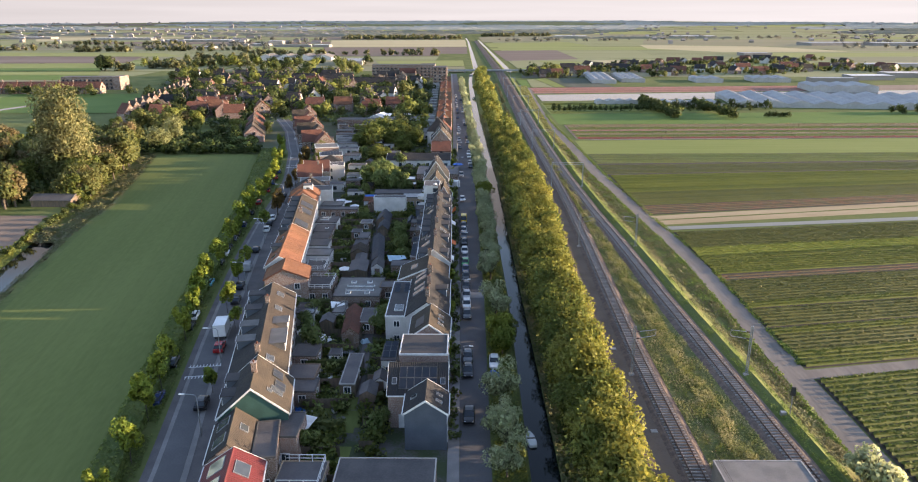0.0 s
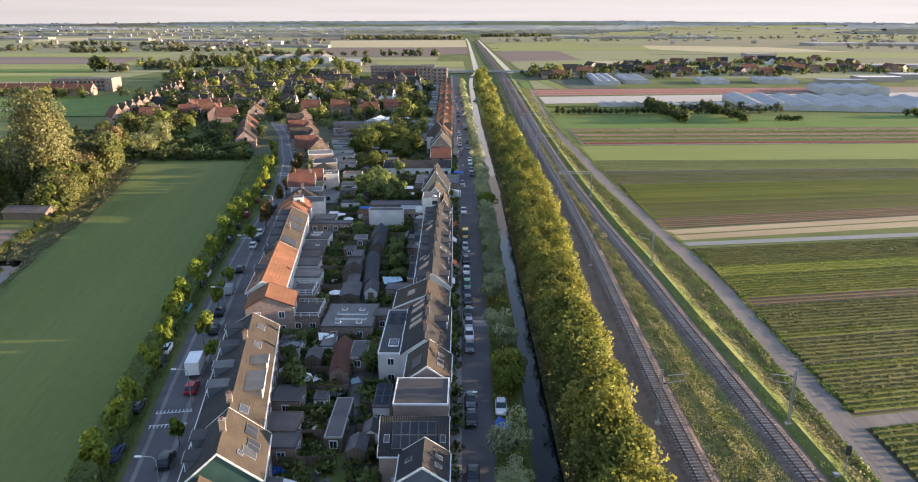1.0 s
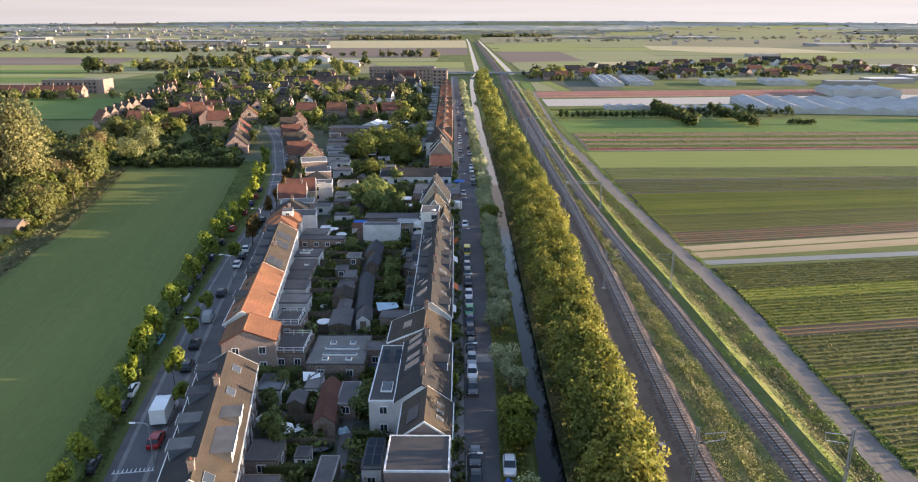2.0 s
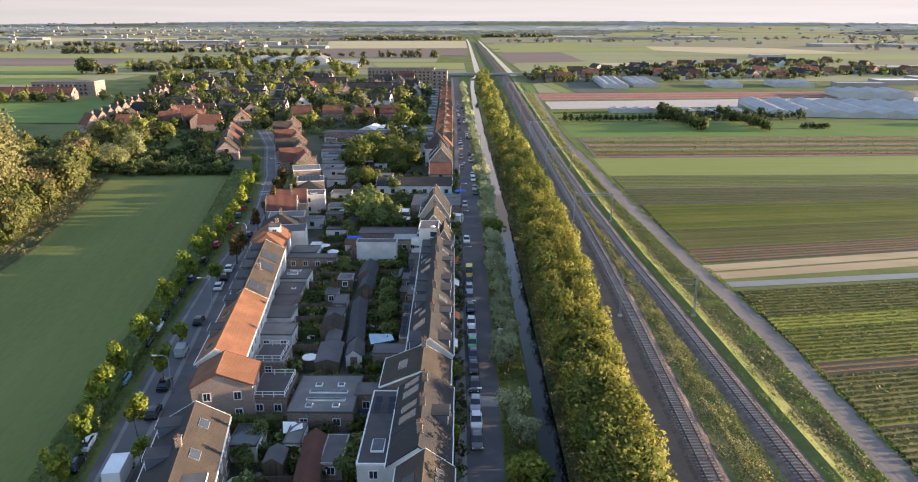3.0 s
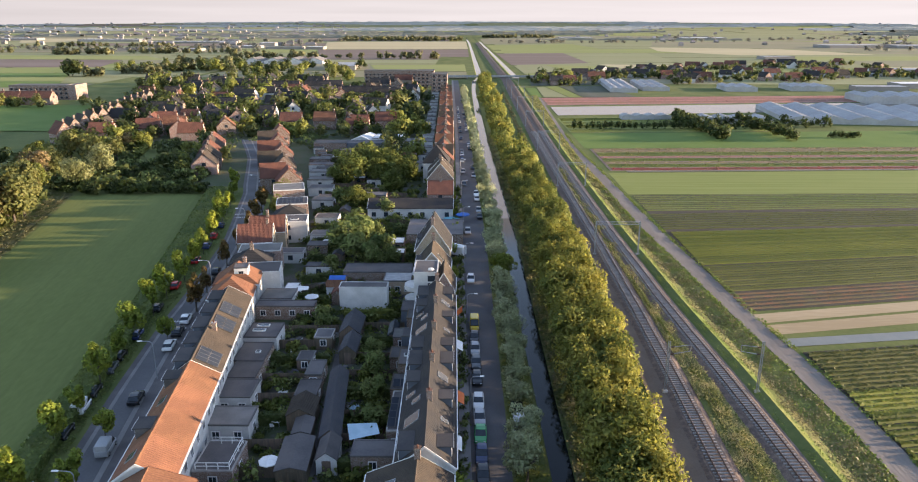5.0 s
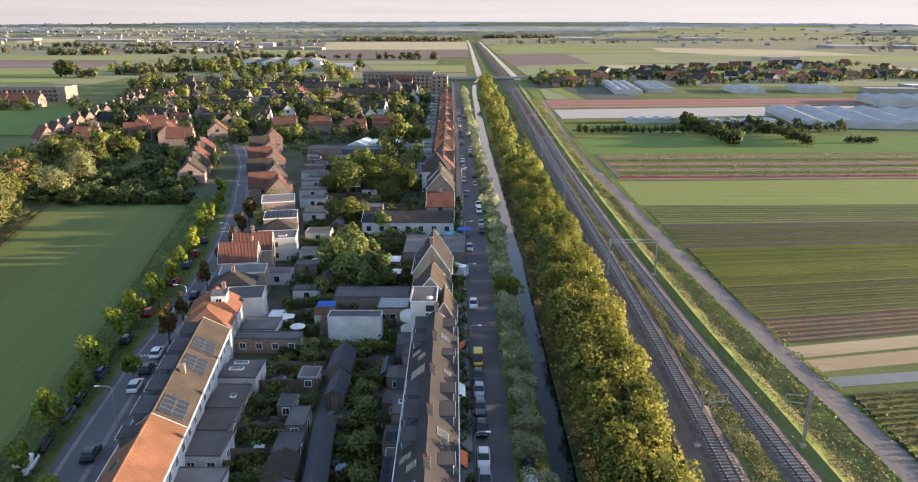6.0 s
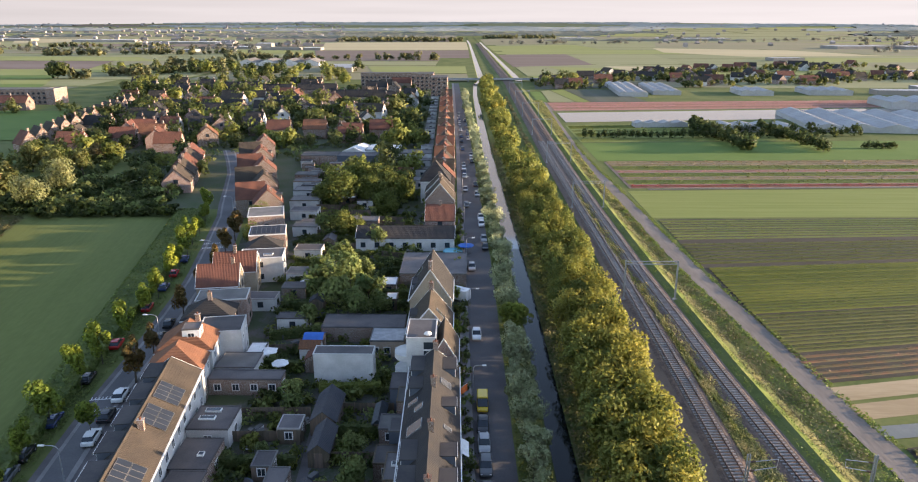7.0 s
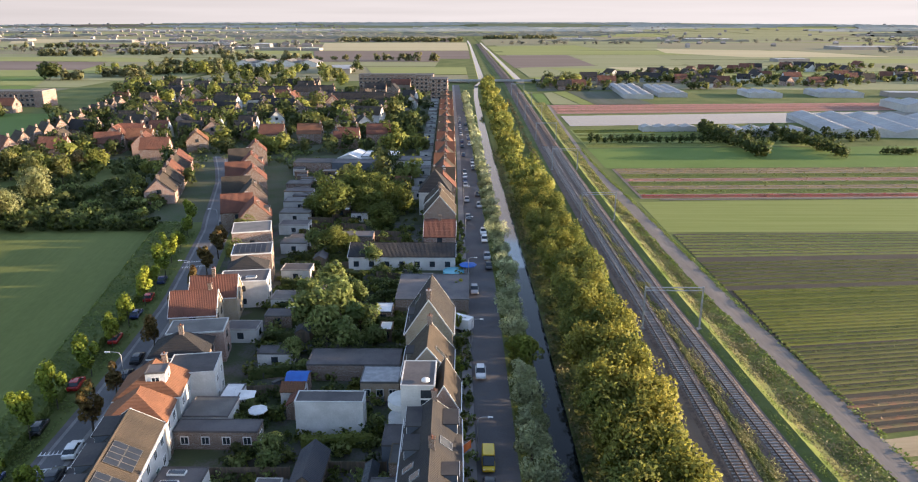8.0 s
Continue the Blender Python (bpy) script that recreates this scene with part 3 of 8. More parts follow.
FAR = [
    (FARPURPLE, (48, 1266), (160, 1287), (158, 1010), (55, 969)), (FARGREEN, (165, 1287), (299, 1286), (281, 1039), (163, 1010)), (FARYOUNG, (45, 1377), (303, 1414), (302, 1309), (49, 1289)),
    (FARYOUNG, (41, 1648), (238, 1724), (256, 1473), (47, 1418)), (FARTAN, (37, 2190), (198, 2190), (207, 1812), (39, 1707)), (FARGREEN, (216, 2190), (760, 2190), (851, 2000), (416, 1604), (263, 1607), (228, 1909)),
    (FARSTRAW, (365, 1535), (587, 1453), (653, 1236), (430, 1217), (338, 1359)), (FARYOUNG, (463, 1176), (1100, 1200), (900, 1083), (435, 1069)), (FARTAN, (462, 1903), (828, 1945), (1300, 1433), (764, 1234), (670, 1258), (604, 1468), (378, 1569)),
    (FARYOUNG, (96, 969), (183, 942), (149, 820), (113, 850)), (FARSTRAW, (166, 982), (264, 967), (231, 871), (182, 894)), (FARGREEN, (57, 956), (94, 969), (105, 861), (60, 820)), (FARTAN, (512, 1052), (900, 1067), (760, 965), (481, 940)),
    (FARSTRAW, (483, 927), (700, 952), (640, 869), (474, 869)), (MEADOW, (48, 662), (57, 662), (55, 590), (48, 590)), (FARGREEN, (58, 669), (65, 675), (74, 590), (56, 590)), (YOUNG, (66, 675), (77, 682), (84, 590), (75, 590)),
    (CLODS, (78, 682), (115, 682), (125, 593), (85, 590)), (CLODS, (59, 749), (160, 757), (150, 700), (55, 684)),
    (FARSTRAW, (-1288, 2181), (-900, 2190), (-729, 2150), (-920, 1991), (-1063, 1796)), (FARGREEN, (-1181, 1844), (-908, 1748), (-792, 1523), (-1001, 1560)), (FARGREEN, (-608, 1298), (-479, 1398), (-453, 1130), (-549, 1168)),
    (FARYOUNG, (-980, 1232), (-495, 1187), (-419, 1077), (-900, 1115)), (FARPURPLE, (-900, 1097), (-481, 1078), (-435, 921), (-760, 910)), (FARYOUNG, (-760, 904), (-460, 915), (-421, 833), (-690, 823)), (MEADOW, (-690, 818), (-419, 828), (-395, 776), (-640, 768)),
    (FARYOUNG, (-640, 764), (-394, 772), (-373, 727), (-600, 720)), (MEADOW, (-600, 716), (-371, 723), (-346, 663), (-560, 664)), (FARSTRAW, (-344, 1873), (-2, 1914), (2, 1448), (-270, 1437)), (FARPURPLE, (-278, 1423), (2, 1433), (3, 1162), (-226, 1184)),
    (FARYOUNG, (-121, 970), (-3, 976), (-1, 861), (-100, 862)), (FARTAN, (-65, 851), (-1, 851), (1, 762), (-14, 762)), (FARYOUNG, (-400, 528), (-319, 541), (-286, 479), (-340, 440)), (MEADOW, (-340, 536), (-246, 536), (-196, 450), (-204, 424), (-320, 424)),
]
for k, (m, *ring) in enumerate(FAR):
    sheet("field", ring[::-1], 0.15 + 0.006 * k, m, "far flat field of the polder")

strip("field", [(130, -190), (192, -260)], [(130, -108), (155, -112), (192, -121)], [130, 155, 192], 0.05, SOIL, "ploughed brown field beyond the ditch", category="field")
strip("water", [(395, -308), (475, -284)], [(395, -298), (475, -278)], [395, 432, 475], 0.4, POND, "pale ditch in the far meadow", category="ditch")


def bank(name, a, za, b, zb, material, label):
    """A band of the bank beside the eastern track, between two offsets and heights."""
    s = Shape()
    yy = frange(30, 460, 6)
    for y0, y1 in zip(yy, yy[1:]):
        x0, x1 = lerp(TRACK_E, y0), lerp(TRACK_E, y1)
        s.face([(x0 + a, y0, za), (x0 + b, y0, zb), (x1 + b, y1, zb), (x1 + a, y1, za)])
    tagged(part(name, s, material), label, "bank", kind="structure")


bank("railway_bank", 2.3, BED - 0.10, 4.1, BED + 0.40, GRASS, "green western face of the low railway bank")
# the crest is coloured lighter than the face for the sun on it
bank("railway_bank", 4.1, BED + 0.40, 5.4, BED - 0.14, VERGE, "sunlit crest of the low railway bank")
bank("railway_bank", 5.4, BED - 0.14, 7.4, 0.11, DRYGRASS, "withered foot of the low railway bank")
strip("yard_ground", [(300, -98), (372, -125), (446, -205), (700, -290)], [(300, -8), (408, -8), (700, -16)], frange(300, 700, 20), 0.012, GARDENSOIL, "paved and planted ground between village houses", category="yard")

# patchwork of far fields out to the horizon
qf = random.Random(77)
for side in (-1, 1):
    y = 700.0 if side > 0 else 620.0
    while y < 4500:
        d = y * qf.uniform(0.09, 0.15)
        x = 62.0 if side > 0 else 330.0 if y < 760 else 40.0
        while x < 0.78 * y:
            w = y * qf.uniform(0.18, 0.4)
            m = qf.choice((PALE, PALE, FARGREEN, FARTAN, FARGREEN, FARGREEN, FARYOUNG, FARSOIL))
            a, b = sorted((side * x, side * (x + w * 0.97)))
            p = Shape().face([(px, py, rise(py) + 0.08) for px, py in ((a, y), (b, y + 0.02 * w), (b, y + d * 0.96), (a, y + d * 0.96))])
            tagged(part("field", p, m), "far flat field out in the polder", "field", kind="structure")
            x += w
        y += d

# ---- railway ----
def rail_line(track, y0, y1, label):
    """Ballast bed, two rails and sleepers of one track."""
    line = thing("railway_track", pose(0, 0, 0), label, "railway track", "railway tracks")
    bal, rl = Shape(), [Shape(), Shape()]
    yy = frange(y0, min(y1, 700), 6) + frange(700, y1, 60)[1:]
    for a, b in zip(yy, yy[1:]):
        xa, xb = lerp(track, a), lerp(track, b)
        sec = lambda x: [(x - 2.4, BED - 0.08), (x - 1.6, BED + 0.20), (x + 1.6, BED + 0.20), (x + 2.4, BED - 0.08)]
        for p, q in zip(zip(sec(xa), sec(xb)), list(zip(sec(xa), sec(xb)))[1:]):
            bal.face([(p[0][0], a, p[0][1]), (q[0][0], a, q[0][1]), (q[1][0], b, q[1][1]), (p[1][0], b, p[1][1])])
        for k, s in enumerate(rl):
            o = -0.76 if k == 0 else 0.76
            w = 0.055
            p = [(xa + o - w, a, BED + 0.3), (xa + o + w, a, BED + 0.3), (xb + o + w, b, BED + 0.3), (xb + o - w, b, BED + 0.3)]
            s.solid(p + [(x, y, z + 0.17) for x, y, z in p], [(4, 5, 6, 7), (0, 3, 7, 4), (1, 5, 6, 2)])
    part("ballast", bal, BALLAST, line, "brown stone ballast")
    for s in rl:
        part("rail", s, RUST, line)
    one = Shape().box(-1.3, 1.3, -0.13, 0.13, 0, 0.14, 0.02).mesh("sleeper", SLEEPER)
    rest, near = Shape(), 0
    for y in frange(y0 + 30, 420, 0.68):
        x = lerp(track, y)
        if near < 120 and y > 66:
            ob = part("sleeper", one, SLEEPER, line)
            ob.location = (x, y, BED + 0.19)
            near += 1
        else:
            rest.box(x - 1.3, x + 1.3, y - 0.13, y + 0.13, BED + 0.19, BED + 0.33)
    tagged(part("further_sleeper", rest, SLEEPER, line), kind="stuff")
    return line


rail_line(TRACK_W, 20, 1800, "railway track with concrete sleepers on brown ballast")
rail_line(TRACK_E, 20, 1800, "railway track with concrete sleepers on brown ballast")


def catenary_mast(x, y, arm, label="galvanised overhead line mast with a bracket arm"):
    """A lattice-thin mast on a concrete foot; arm: which way its bracket points."""
    t = thing("catenary_mast", pose(x, y, BED - 0.15), label, "mast", "overhead line masts")
    part("foot", Shape().box(-0.5, 0.5, -0.4, 0.4, 0, 0.45, 0.12), CONCRETE, t, "concrete foot")
    pole = Shape()
    for dx in (-0.14, 0.14):
        pole.box(dx - 0.05, dx + 0.05, -0.1, 0.1, 0.4, 8.6)
    for k in range(14):
        z = 0.7 + k * 0.58
        pole.box(-0.12, 0.12, -0.02, 0.02, z, z + 0.07)
    part("pole", pole, STEEL, t)
    br = Shape().tube((0, 0, 7.6), (arm * 3.3, 0, 8.0), 0.05).tube((0, 0, 6.4), (arm * 3.2, 0, 7.0), 0.05).tube((arm * 3.2, 0, 7.0), (arm * 3.3, 0, 8.0), 0.035)
    part("bracket", br, STEEL, t)
    part("insulator", Shape().tube((arm * 0.3, 0, 6.46), (arm * 0.8, 0, 6.55), 0.11).tube((arm * 0.3, 0, 7.64), (arm * 0.8, 0, 7.7), 0.11), RUST, t, "brown insulators")
    return t


MAST_Y = [28.5, 94.8, 161.0, 227, 300, 370, 440, 510, 580, 650]
for y in MAST_Y[:3]:
    catenary_mast(lerp(TRACK_W, y) - 2.3, y, 1)
    catenary_mast(lerp(TRACK_E, y) + 3.2, y, -1)


def portal(y):
    """A gantry over both tracks."""
    xw, xe = lerp(TRACK_W, y) - 2.4, lerp(TRACK_E, y) + 2.8
    t = thing("catenary_portal", pose(xw, y, BED - 0.15), "galvanised overhead line gantry spanning both tracks", "gantry", "overhead line gantries")
    w = xe - xw
    for x in (0, w):
        part("post", Shape().box(x - 0.15, x + 0.15, -0.15, 0.15, 0, 8.4, 0.02), STEEL, t)
        part("foot", Shape().box(x - 0.5, x + 0.5, -0.4, 0.4, 0, 0.4, 0.12), CONCRETE, t)
    b = Shape()
    for z in (7.6, 8.2):
        b.box(0, w, -0.12, 0.12, z, z + 0.1)
    for k in range(int(w / 0.9)):
        b.tube((k * 0.9, 0, 7.65), (k * 0.9 + 0.9, 0, 8.25), 0.03, n=4)
    part("beam", b, STEEL, t)


for y in MAST_Y[3:]:
    portal(y)
for track in (TRACK_W, TRACK_E):
    w = Shape()
    for a, b in zip(MAST_Y, MAST_Y[1:]):
        xa, xb = lerp(track, a) + 0.2, lerp(track, b) - 0.2
        ks = [i / 6 for i in range(7)]
        for z, sag in ((7.85, 1.1), (6.5, 0.1)):
            pts = [(xa + (xb - xa) * k, a + (b - a) * k, BED + z - sag * 4 * k * (1 - k)) for k in ks]
            for p, q in zip(pts, pts[1:]):
                w.tube(p, q, 0.018, n=3)
    tagged(part("overhead_wire", w, RUST), "thin overhead contact wires above the rails", "wire", kind="stuff")

# ---- houses ----
PANE = Shape().box(-0.46, 0.46, -0.02, 0.02, -0.56, 0.56).mesh("pane", GLASS)
_fr = Shape()
for a in ((-0.58, -0.46, -0.68, 0.68), (0.46, 0.58, -0.68, 0.68), (-0.46, 0.46, 0.56, 0.68), (-0.46, 0.46, -0.68, -0.56), (-0.03, 0.03, -0.56, 0.56)):
    _fr.box(a[0], a[1], -0.05, 0.05, a[2], a[3])
FRAME = _fr.mesh("window", WHITE)
FARWINDOW = Shape().box(-0.55, 0.55, -0.04, 0.02, -0.65, 0.65).mesh("window", GLASS)
SILL = Shape().box(-0.66, 0.66, -0.14, 0.05, -0.76, -0.69).mesh("sill", CONCRETE)
DOORLEAF = Shape().box(-0.46, 0.46, -0.03, 0.03, 0, 2.05).box(-0.56, -0.47, -0.05, 0.06, 0, 2.15).box(0.47, 0.56, -0.05, 0.06, 0, 2.15).box(-0.47, 0.47, -0.05, 0.06, 2.06, 2.15)
DOORS = {}
PANEL = Shape().box(-0.5, 0.5, -0.83, 0.83, 0, 0.04).mesh("solar_panel", SOLAR)
_pf = Shape()
for a in ((-0.52, 0.52, -0.85, -0.80), (-0.52, 0.52, 0.80, 0.85), (-0.52, -0.48, -0.8, 0.8), (0.48, 0.52, -0.8, 0.8)):
    _pf.box(a[0], a[1], a[2], a[3], -0.01, 0.05)
PANELFRAME = _pf.mesh("panel_frame", ZINC)


def window(parent, m, sx=1.0, sz=1.0, sill=True, near=True):
    """A white window with pane and sill in a wall; m: local x along the wall, -y outwards."""
    w = part("window", FRAME if near else FARWINDOW, None, parent)
    w.matrix_basis = m @ Matrix.Diagonal((sx, 1, sz, 1))
    if not near:
        return w
    p = part("pane", PANE, None, w)
    p.location = (0, 0, 0)
    if sill:
        part("sill", SILL, None, w)
    return w


def door(parent, m, colour):
    if colour not in DOORS:
        DOORS[colour] = DOORLEAF.mesh("door", colour)
    d = part("door", DOORS[colour], None, parent)
    d.matrix_basis = m
    return d


def chimney(parent, x, y, z, h=1.3, material=None):
    c = part("chimney", Shape().box(x - 0.35, x + 0.35, y - 0.3, y + 0.3, z - 1.0, z + h).box(x - 0.42, x + 0.42, y - 0.37, y + 0.37, z + h, z + h + 0.12), material or BRICK, parent)
    if h > 1.0:
        part("chimney_pot", Shape().tube((x, y - 0.12, z + h + 0.1), (x, y - 0.12, z + h + 0.5), 0.1).tube((x, y + 0.14, z + h + 0.1), (x, y + 0.14, z + h + 0.4), 0.1), REDTILE, c)


def house(x, y, rot, w, l, eave, ridge, wall, roof, label, name="house", group="", rx=0.0, dormers=(), lights=(), solar=(), stacks=((0.0, 0.5),), south=1, east=2, west=1,
          trim=WHITE, gable_wall=None, category="house", bands="sn", over=0.25, cover=None, roof_w=None, hip=None):
    """A house whose ridge runs along its own y from 0 to l. rx: the ridge's shift; dormers: (side, along, width);
    lights: (side, along, up, width, height) roof windows;
    solar: (side, along, up, columns, rows); stacks: chimneys (x, share of the length); south, east, west: windows on
    those walls per storey;
    roof_w: tiles of the western slope, darker where given; hip: how far the ridge stops short of the southern and the
    northern wall."""
    t = thing(name, pose(x, y, 0, 0, 0, rot), label, category, group)
    h = w / 2
    if hip:
        part("wall", Shape().box(-h, h, 0, l, 0, eave), wall, t)
        e = h + over
        pts = [(-e, -over, eave - 0.1), (e, -over, eave - 0.1), (e, l + over, eave - 0.1), (-e, l + over, eave - 0.1), (-e, -over, eave + 0.05), (e, -over, eave + 0.05), (e, l + over, eave + 0.05), (-e, l + over, eave + 0.05), (rx, hip[0], ridge), (rx, l - hip[1], ridge)]
        part("roof", Shape().solid(pts, [(3, 2, 1, 0), (0, 1, 5, 4), (1, 2, 6, 5), (2, 3, 7, 6), (3, 0, 4, 7), (4, 5, 8), (5, 6, 9, 8), (6, 7, 9), (7, 4, 8, 9)]), roof, t)
        part("eave_board", Shape().box(-e - 0.02, e + 0.02, -over - 0.03, -over - 0.003, eave - 0.2, eave + 0.02), trim, t)
    else:
        part("wall", Shape().along_y([(-h, 0), (h, 0), (h, eave), (rx, ridge - 0.14), (-h, eave)], 0, l), wall, t)
    if gable_wall:
        part("gable", Shape().along_y([(-h + 0.02, 0.3), (h - 0.02, 0.3), (h - 0.02, eave), (rx, ridge - 0.18), (-h + 0.02, eave)], -0.06, -0.003), gable_wall, t)
    for side in () if hip else (-1, 1):
        run = h - side * rx
        fall = (ridge - eave) / run
        ex, ez = side * (h + over), eave - fall * over
        sec = [(rx, ridge - 0.13), (ex, ez - 0.1), (ex, ez + 0.06), (rx, ridge + 0.06)]
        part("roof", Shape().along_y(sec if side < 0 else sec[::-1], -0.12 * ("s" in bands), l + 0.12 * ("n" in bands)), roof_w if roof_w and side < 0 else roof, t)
        if y < 260:
            part("gutter", Shape().box(min(ex, ex + side * 0.14), max(ex, ex + side * 0.14), 0, l, ez - 0.12, ez + 0.02), trim, t)
        if bands:
            b = [(rx, ridge - 0.2), (ex, ez - 0.2), (ex, ez + 0.1), (rx, ridge + 0.1)]
            for y0 in [q for q, e in ((-0.20, "s"), (l + 0.125, "n")) if e in bands]:
                part("bargeboard", Shape().along_y(b if side < 0 else b[::-1], y0, y0 + 0.075), trim, t)
    if not hip:
        part("ridge", Shape().along_y([(rx - 0.16, ridge - 0.03), (rx + 0.16, ridge - 0.03), (rx, ridge + 0.15)], 0, l), roof, t)

    def on_slope(side, along, up):
        run = h - side * rx
        a = math.atan2(ridge - eave, run)
        p = Vector((side * (h - up * run), along * l, eave + up * (ridge - eave)))
        xs, ysl = Vector((0, side, 0)), Vector((-side * math.cos(a), 0, math.sin(a)))
        zs = xs.cross(ysl)
        return Matrix.Translation(p + zs * 0.09) @ Matrix((xs, ysl, zs)).transposed().to_4x4()

    for side, along, width in dormers:
        run = h - side * rx
        f = (ridge - eave) / run
        x1 = side * (h - 0.4)
        zt = min(eave + 1.75, ridge - 0.2)
        x0 = side * (h - (zt - eave) / f) + 0.0
        c = along * l

        def wedge(pts, a, b):
            return Shape().along_y(pts if side < 0 else pts[::-1], c - a, c + b)
        d = part("dormer", wedge([(x0, zt), (x1, eave + 0.1), (x1, zt)], width / 2, width / 2), BLUEBOARD if (roof_w if roof_w and side < 0 else roof) is DARKTILE else ZINC, t)
        part("dormer_front", Shape().box(min(x1, x1 + side * 0.02), max(x1, x1 + side * 0.02), c - width / 2, c + width / 2, eave + 0.25, zt), WHITE, d)
        e = x1 + side * 0.25
        part("dormer_roof", Shape().box(min(x0, e), max(x0, e), c - width / 2 - 0.12, c + width / 2 + 0.12, zt + 0.004, zt + 0.11), cover or DARKFELT, d)
        part("dormer_fascia", Shape().box(min(e, e + side * 0.04), max(e, e + side * 0.04), c - width / 2 - 0.14, c + width / 2 + 0.14, zt - 0.12, zt + 0.13), WHITE, d)
        for k in range(max(1, round(width / 1.3))):
            window(d, Matrix.Translation((x1 + side * 0.03, c - width / 2 + (k + 0.5) * width / max(1, round(width / 1.3)), eave + 0.82)) @ Matrix.Rotation(side * math.pi / 2, 4, "Z"), 0.85, 0.62, False)
    for side, along, up, ww, hh in lights:
        m = on_slope(side, along, up)
        k = part("roof_window", Shape().box(-ww / 2, ww / 2, -hh / 2, hh / 2, -0.05, 0.06), STEEL, t)
        k.matrix_basis = m
        part("pane", Shape().box(-ww / 2 + 0.07, ww / 2 - 0.07, -hh / 2 + 0.07, hh / 2 - 0.07, 0.065, 0.075), SKYGLASS, k)
    for side, along, up, cols, rws in solar:
        m = on_slope(side, along, up)
        for i in range(cols):
            for j in range(rws):
                p = part("solar_panel", PANEL, None, t)
                p.matrix_basis = m @ Matrix.Translation(((i - (cols - 1) / 2) * 1.07, (j - (rws - 1) / 2) * 1.74, 0.03))
                part("panel_frame", PANELFRAME, None, p)
    for cx, share in stacks:
        zc = ridge - abs(cx - rx) * (ridge - eave) / h
        chimney(t, cx, share * l, zc, 1.3 if y < 260 else 1.0)
    floors = [1.5, 4.2] if eave > 4.6 else [1.5]
    for z in floors:
        for k in range(south):
            window(t, Matrix.Translation((-h + w * (k + 0.5) / south, -0.02 - (0.06 if gable_wall else 0), z)), 1.0, 1.0, y < 110, y < 205)
        for side, num in ((1, east), (-1, west)):
            for k in range(num):
                window(t, Matrix.Translation((side * (h + 0.02), l * (k + 0.5) / num, z)) @ Matrix.Rotation(side * math.pi / 2, 4, "Z"), 1.1, 1.0, y < 110, y < 205)
    if y < 260:
        door(t, Matrix.Translation((h + 0.03, l * 0.24, 0)) @ Matrix.Rotation(math.pi / 2, 4, "Z"), random.choice((GREENWOOD, BLUEBOARD, TIMBER, WHITE)))
    return t


def flat_house(x, y, rot, w, l, h, wall, roof, label, name="annex", category="annex", group="", south=1, east=1, west=0, rim=None, domes=(), solar=(), floors=None, base=0.0):
    """A flat-roofed block with a raised rim; its own y runs from 0 to l. domes: roof lights (x, y, width, length)."""
    t = thing(name, pose(x, y, base, 0, 0, rot), label, category, group)
    a = w / 2
    part("wall", Shape().box(-a, a, 0, l, 0, h), wall, t)
    part("roof", Shape().box(-a + 0.12, a - 0.12, 0.12, l - 0.12, h + 0.004, h + 0.05), roof, t)
    r = Shape()
    for q in ((-a - 0.06, a + 0.06, -0.06, 0.12), (-a - 0.06, a + 0.06, l - 0.12, l + 0.06), (-a - 0.06, -a + 0.12, 0.12, l - 0.12), (a - 0.12, a + 0.06, 0.12, l - 0.12)):
        r.box(*q, h - 0.12, h + 0.13)
    part("roof_edge", r, rim or random.choice((ZINC, TIMBER, CONCRETE, ZINC, BITUMEN, BITUMEN)), t)
    for dx, dy, dw, dl in domes:
        k = part("roof_light", Shape().box(dx - dw / 2, dx + dw / 2, dy - dl / 2, dy + dl / 2, h + 0.03, h + 0.28), WHITE, t)
        part("pane", Shape().box(dx - dw / 2 + 0.1, dx + dw / 2 - 0.1, dy - dl / 2 + 0.1, dy + dl / 2 - 0.1, h + 0.284, h + 0.34, 0.05), SKYGLASS, k)
    for sx, sy, cols, rws in solar:
        for i in range(cols):
            for j in range(rws):
                p = part("solar_panel", PANEL, None, t)
                p.matrix_basis = Matrix.Translation((sx + i * 1.1, sy + j * 1.8, h + 0.35)) @ Matrix.Rotation(radians(14), 4, "X")
                part("panel_frame", PANELFRAME, None, p)
    for z in floors or ([1.4, 4.1] if h > 5 else [1.4]):
        for k in range(south):
            window(t, Matrix.Translation((-a + w * (k + 0.5) / south, -0.02, z)), 1.0, 0.9, False, y < 205)
        for side, num in ((1, east), (-1, west)):
            for k in range(num):
                window(t, Matrix.Translation((side * (a + 0.02), l * (k + 0.5) / num, z)) @ Matrix.Rotation(side * math.pi / 2, 4, "Z"), 1.0, 0.9, False, y < 205)
    return t


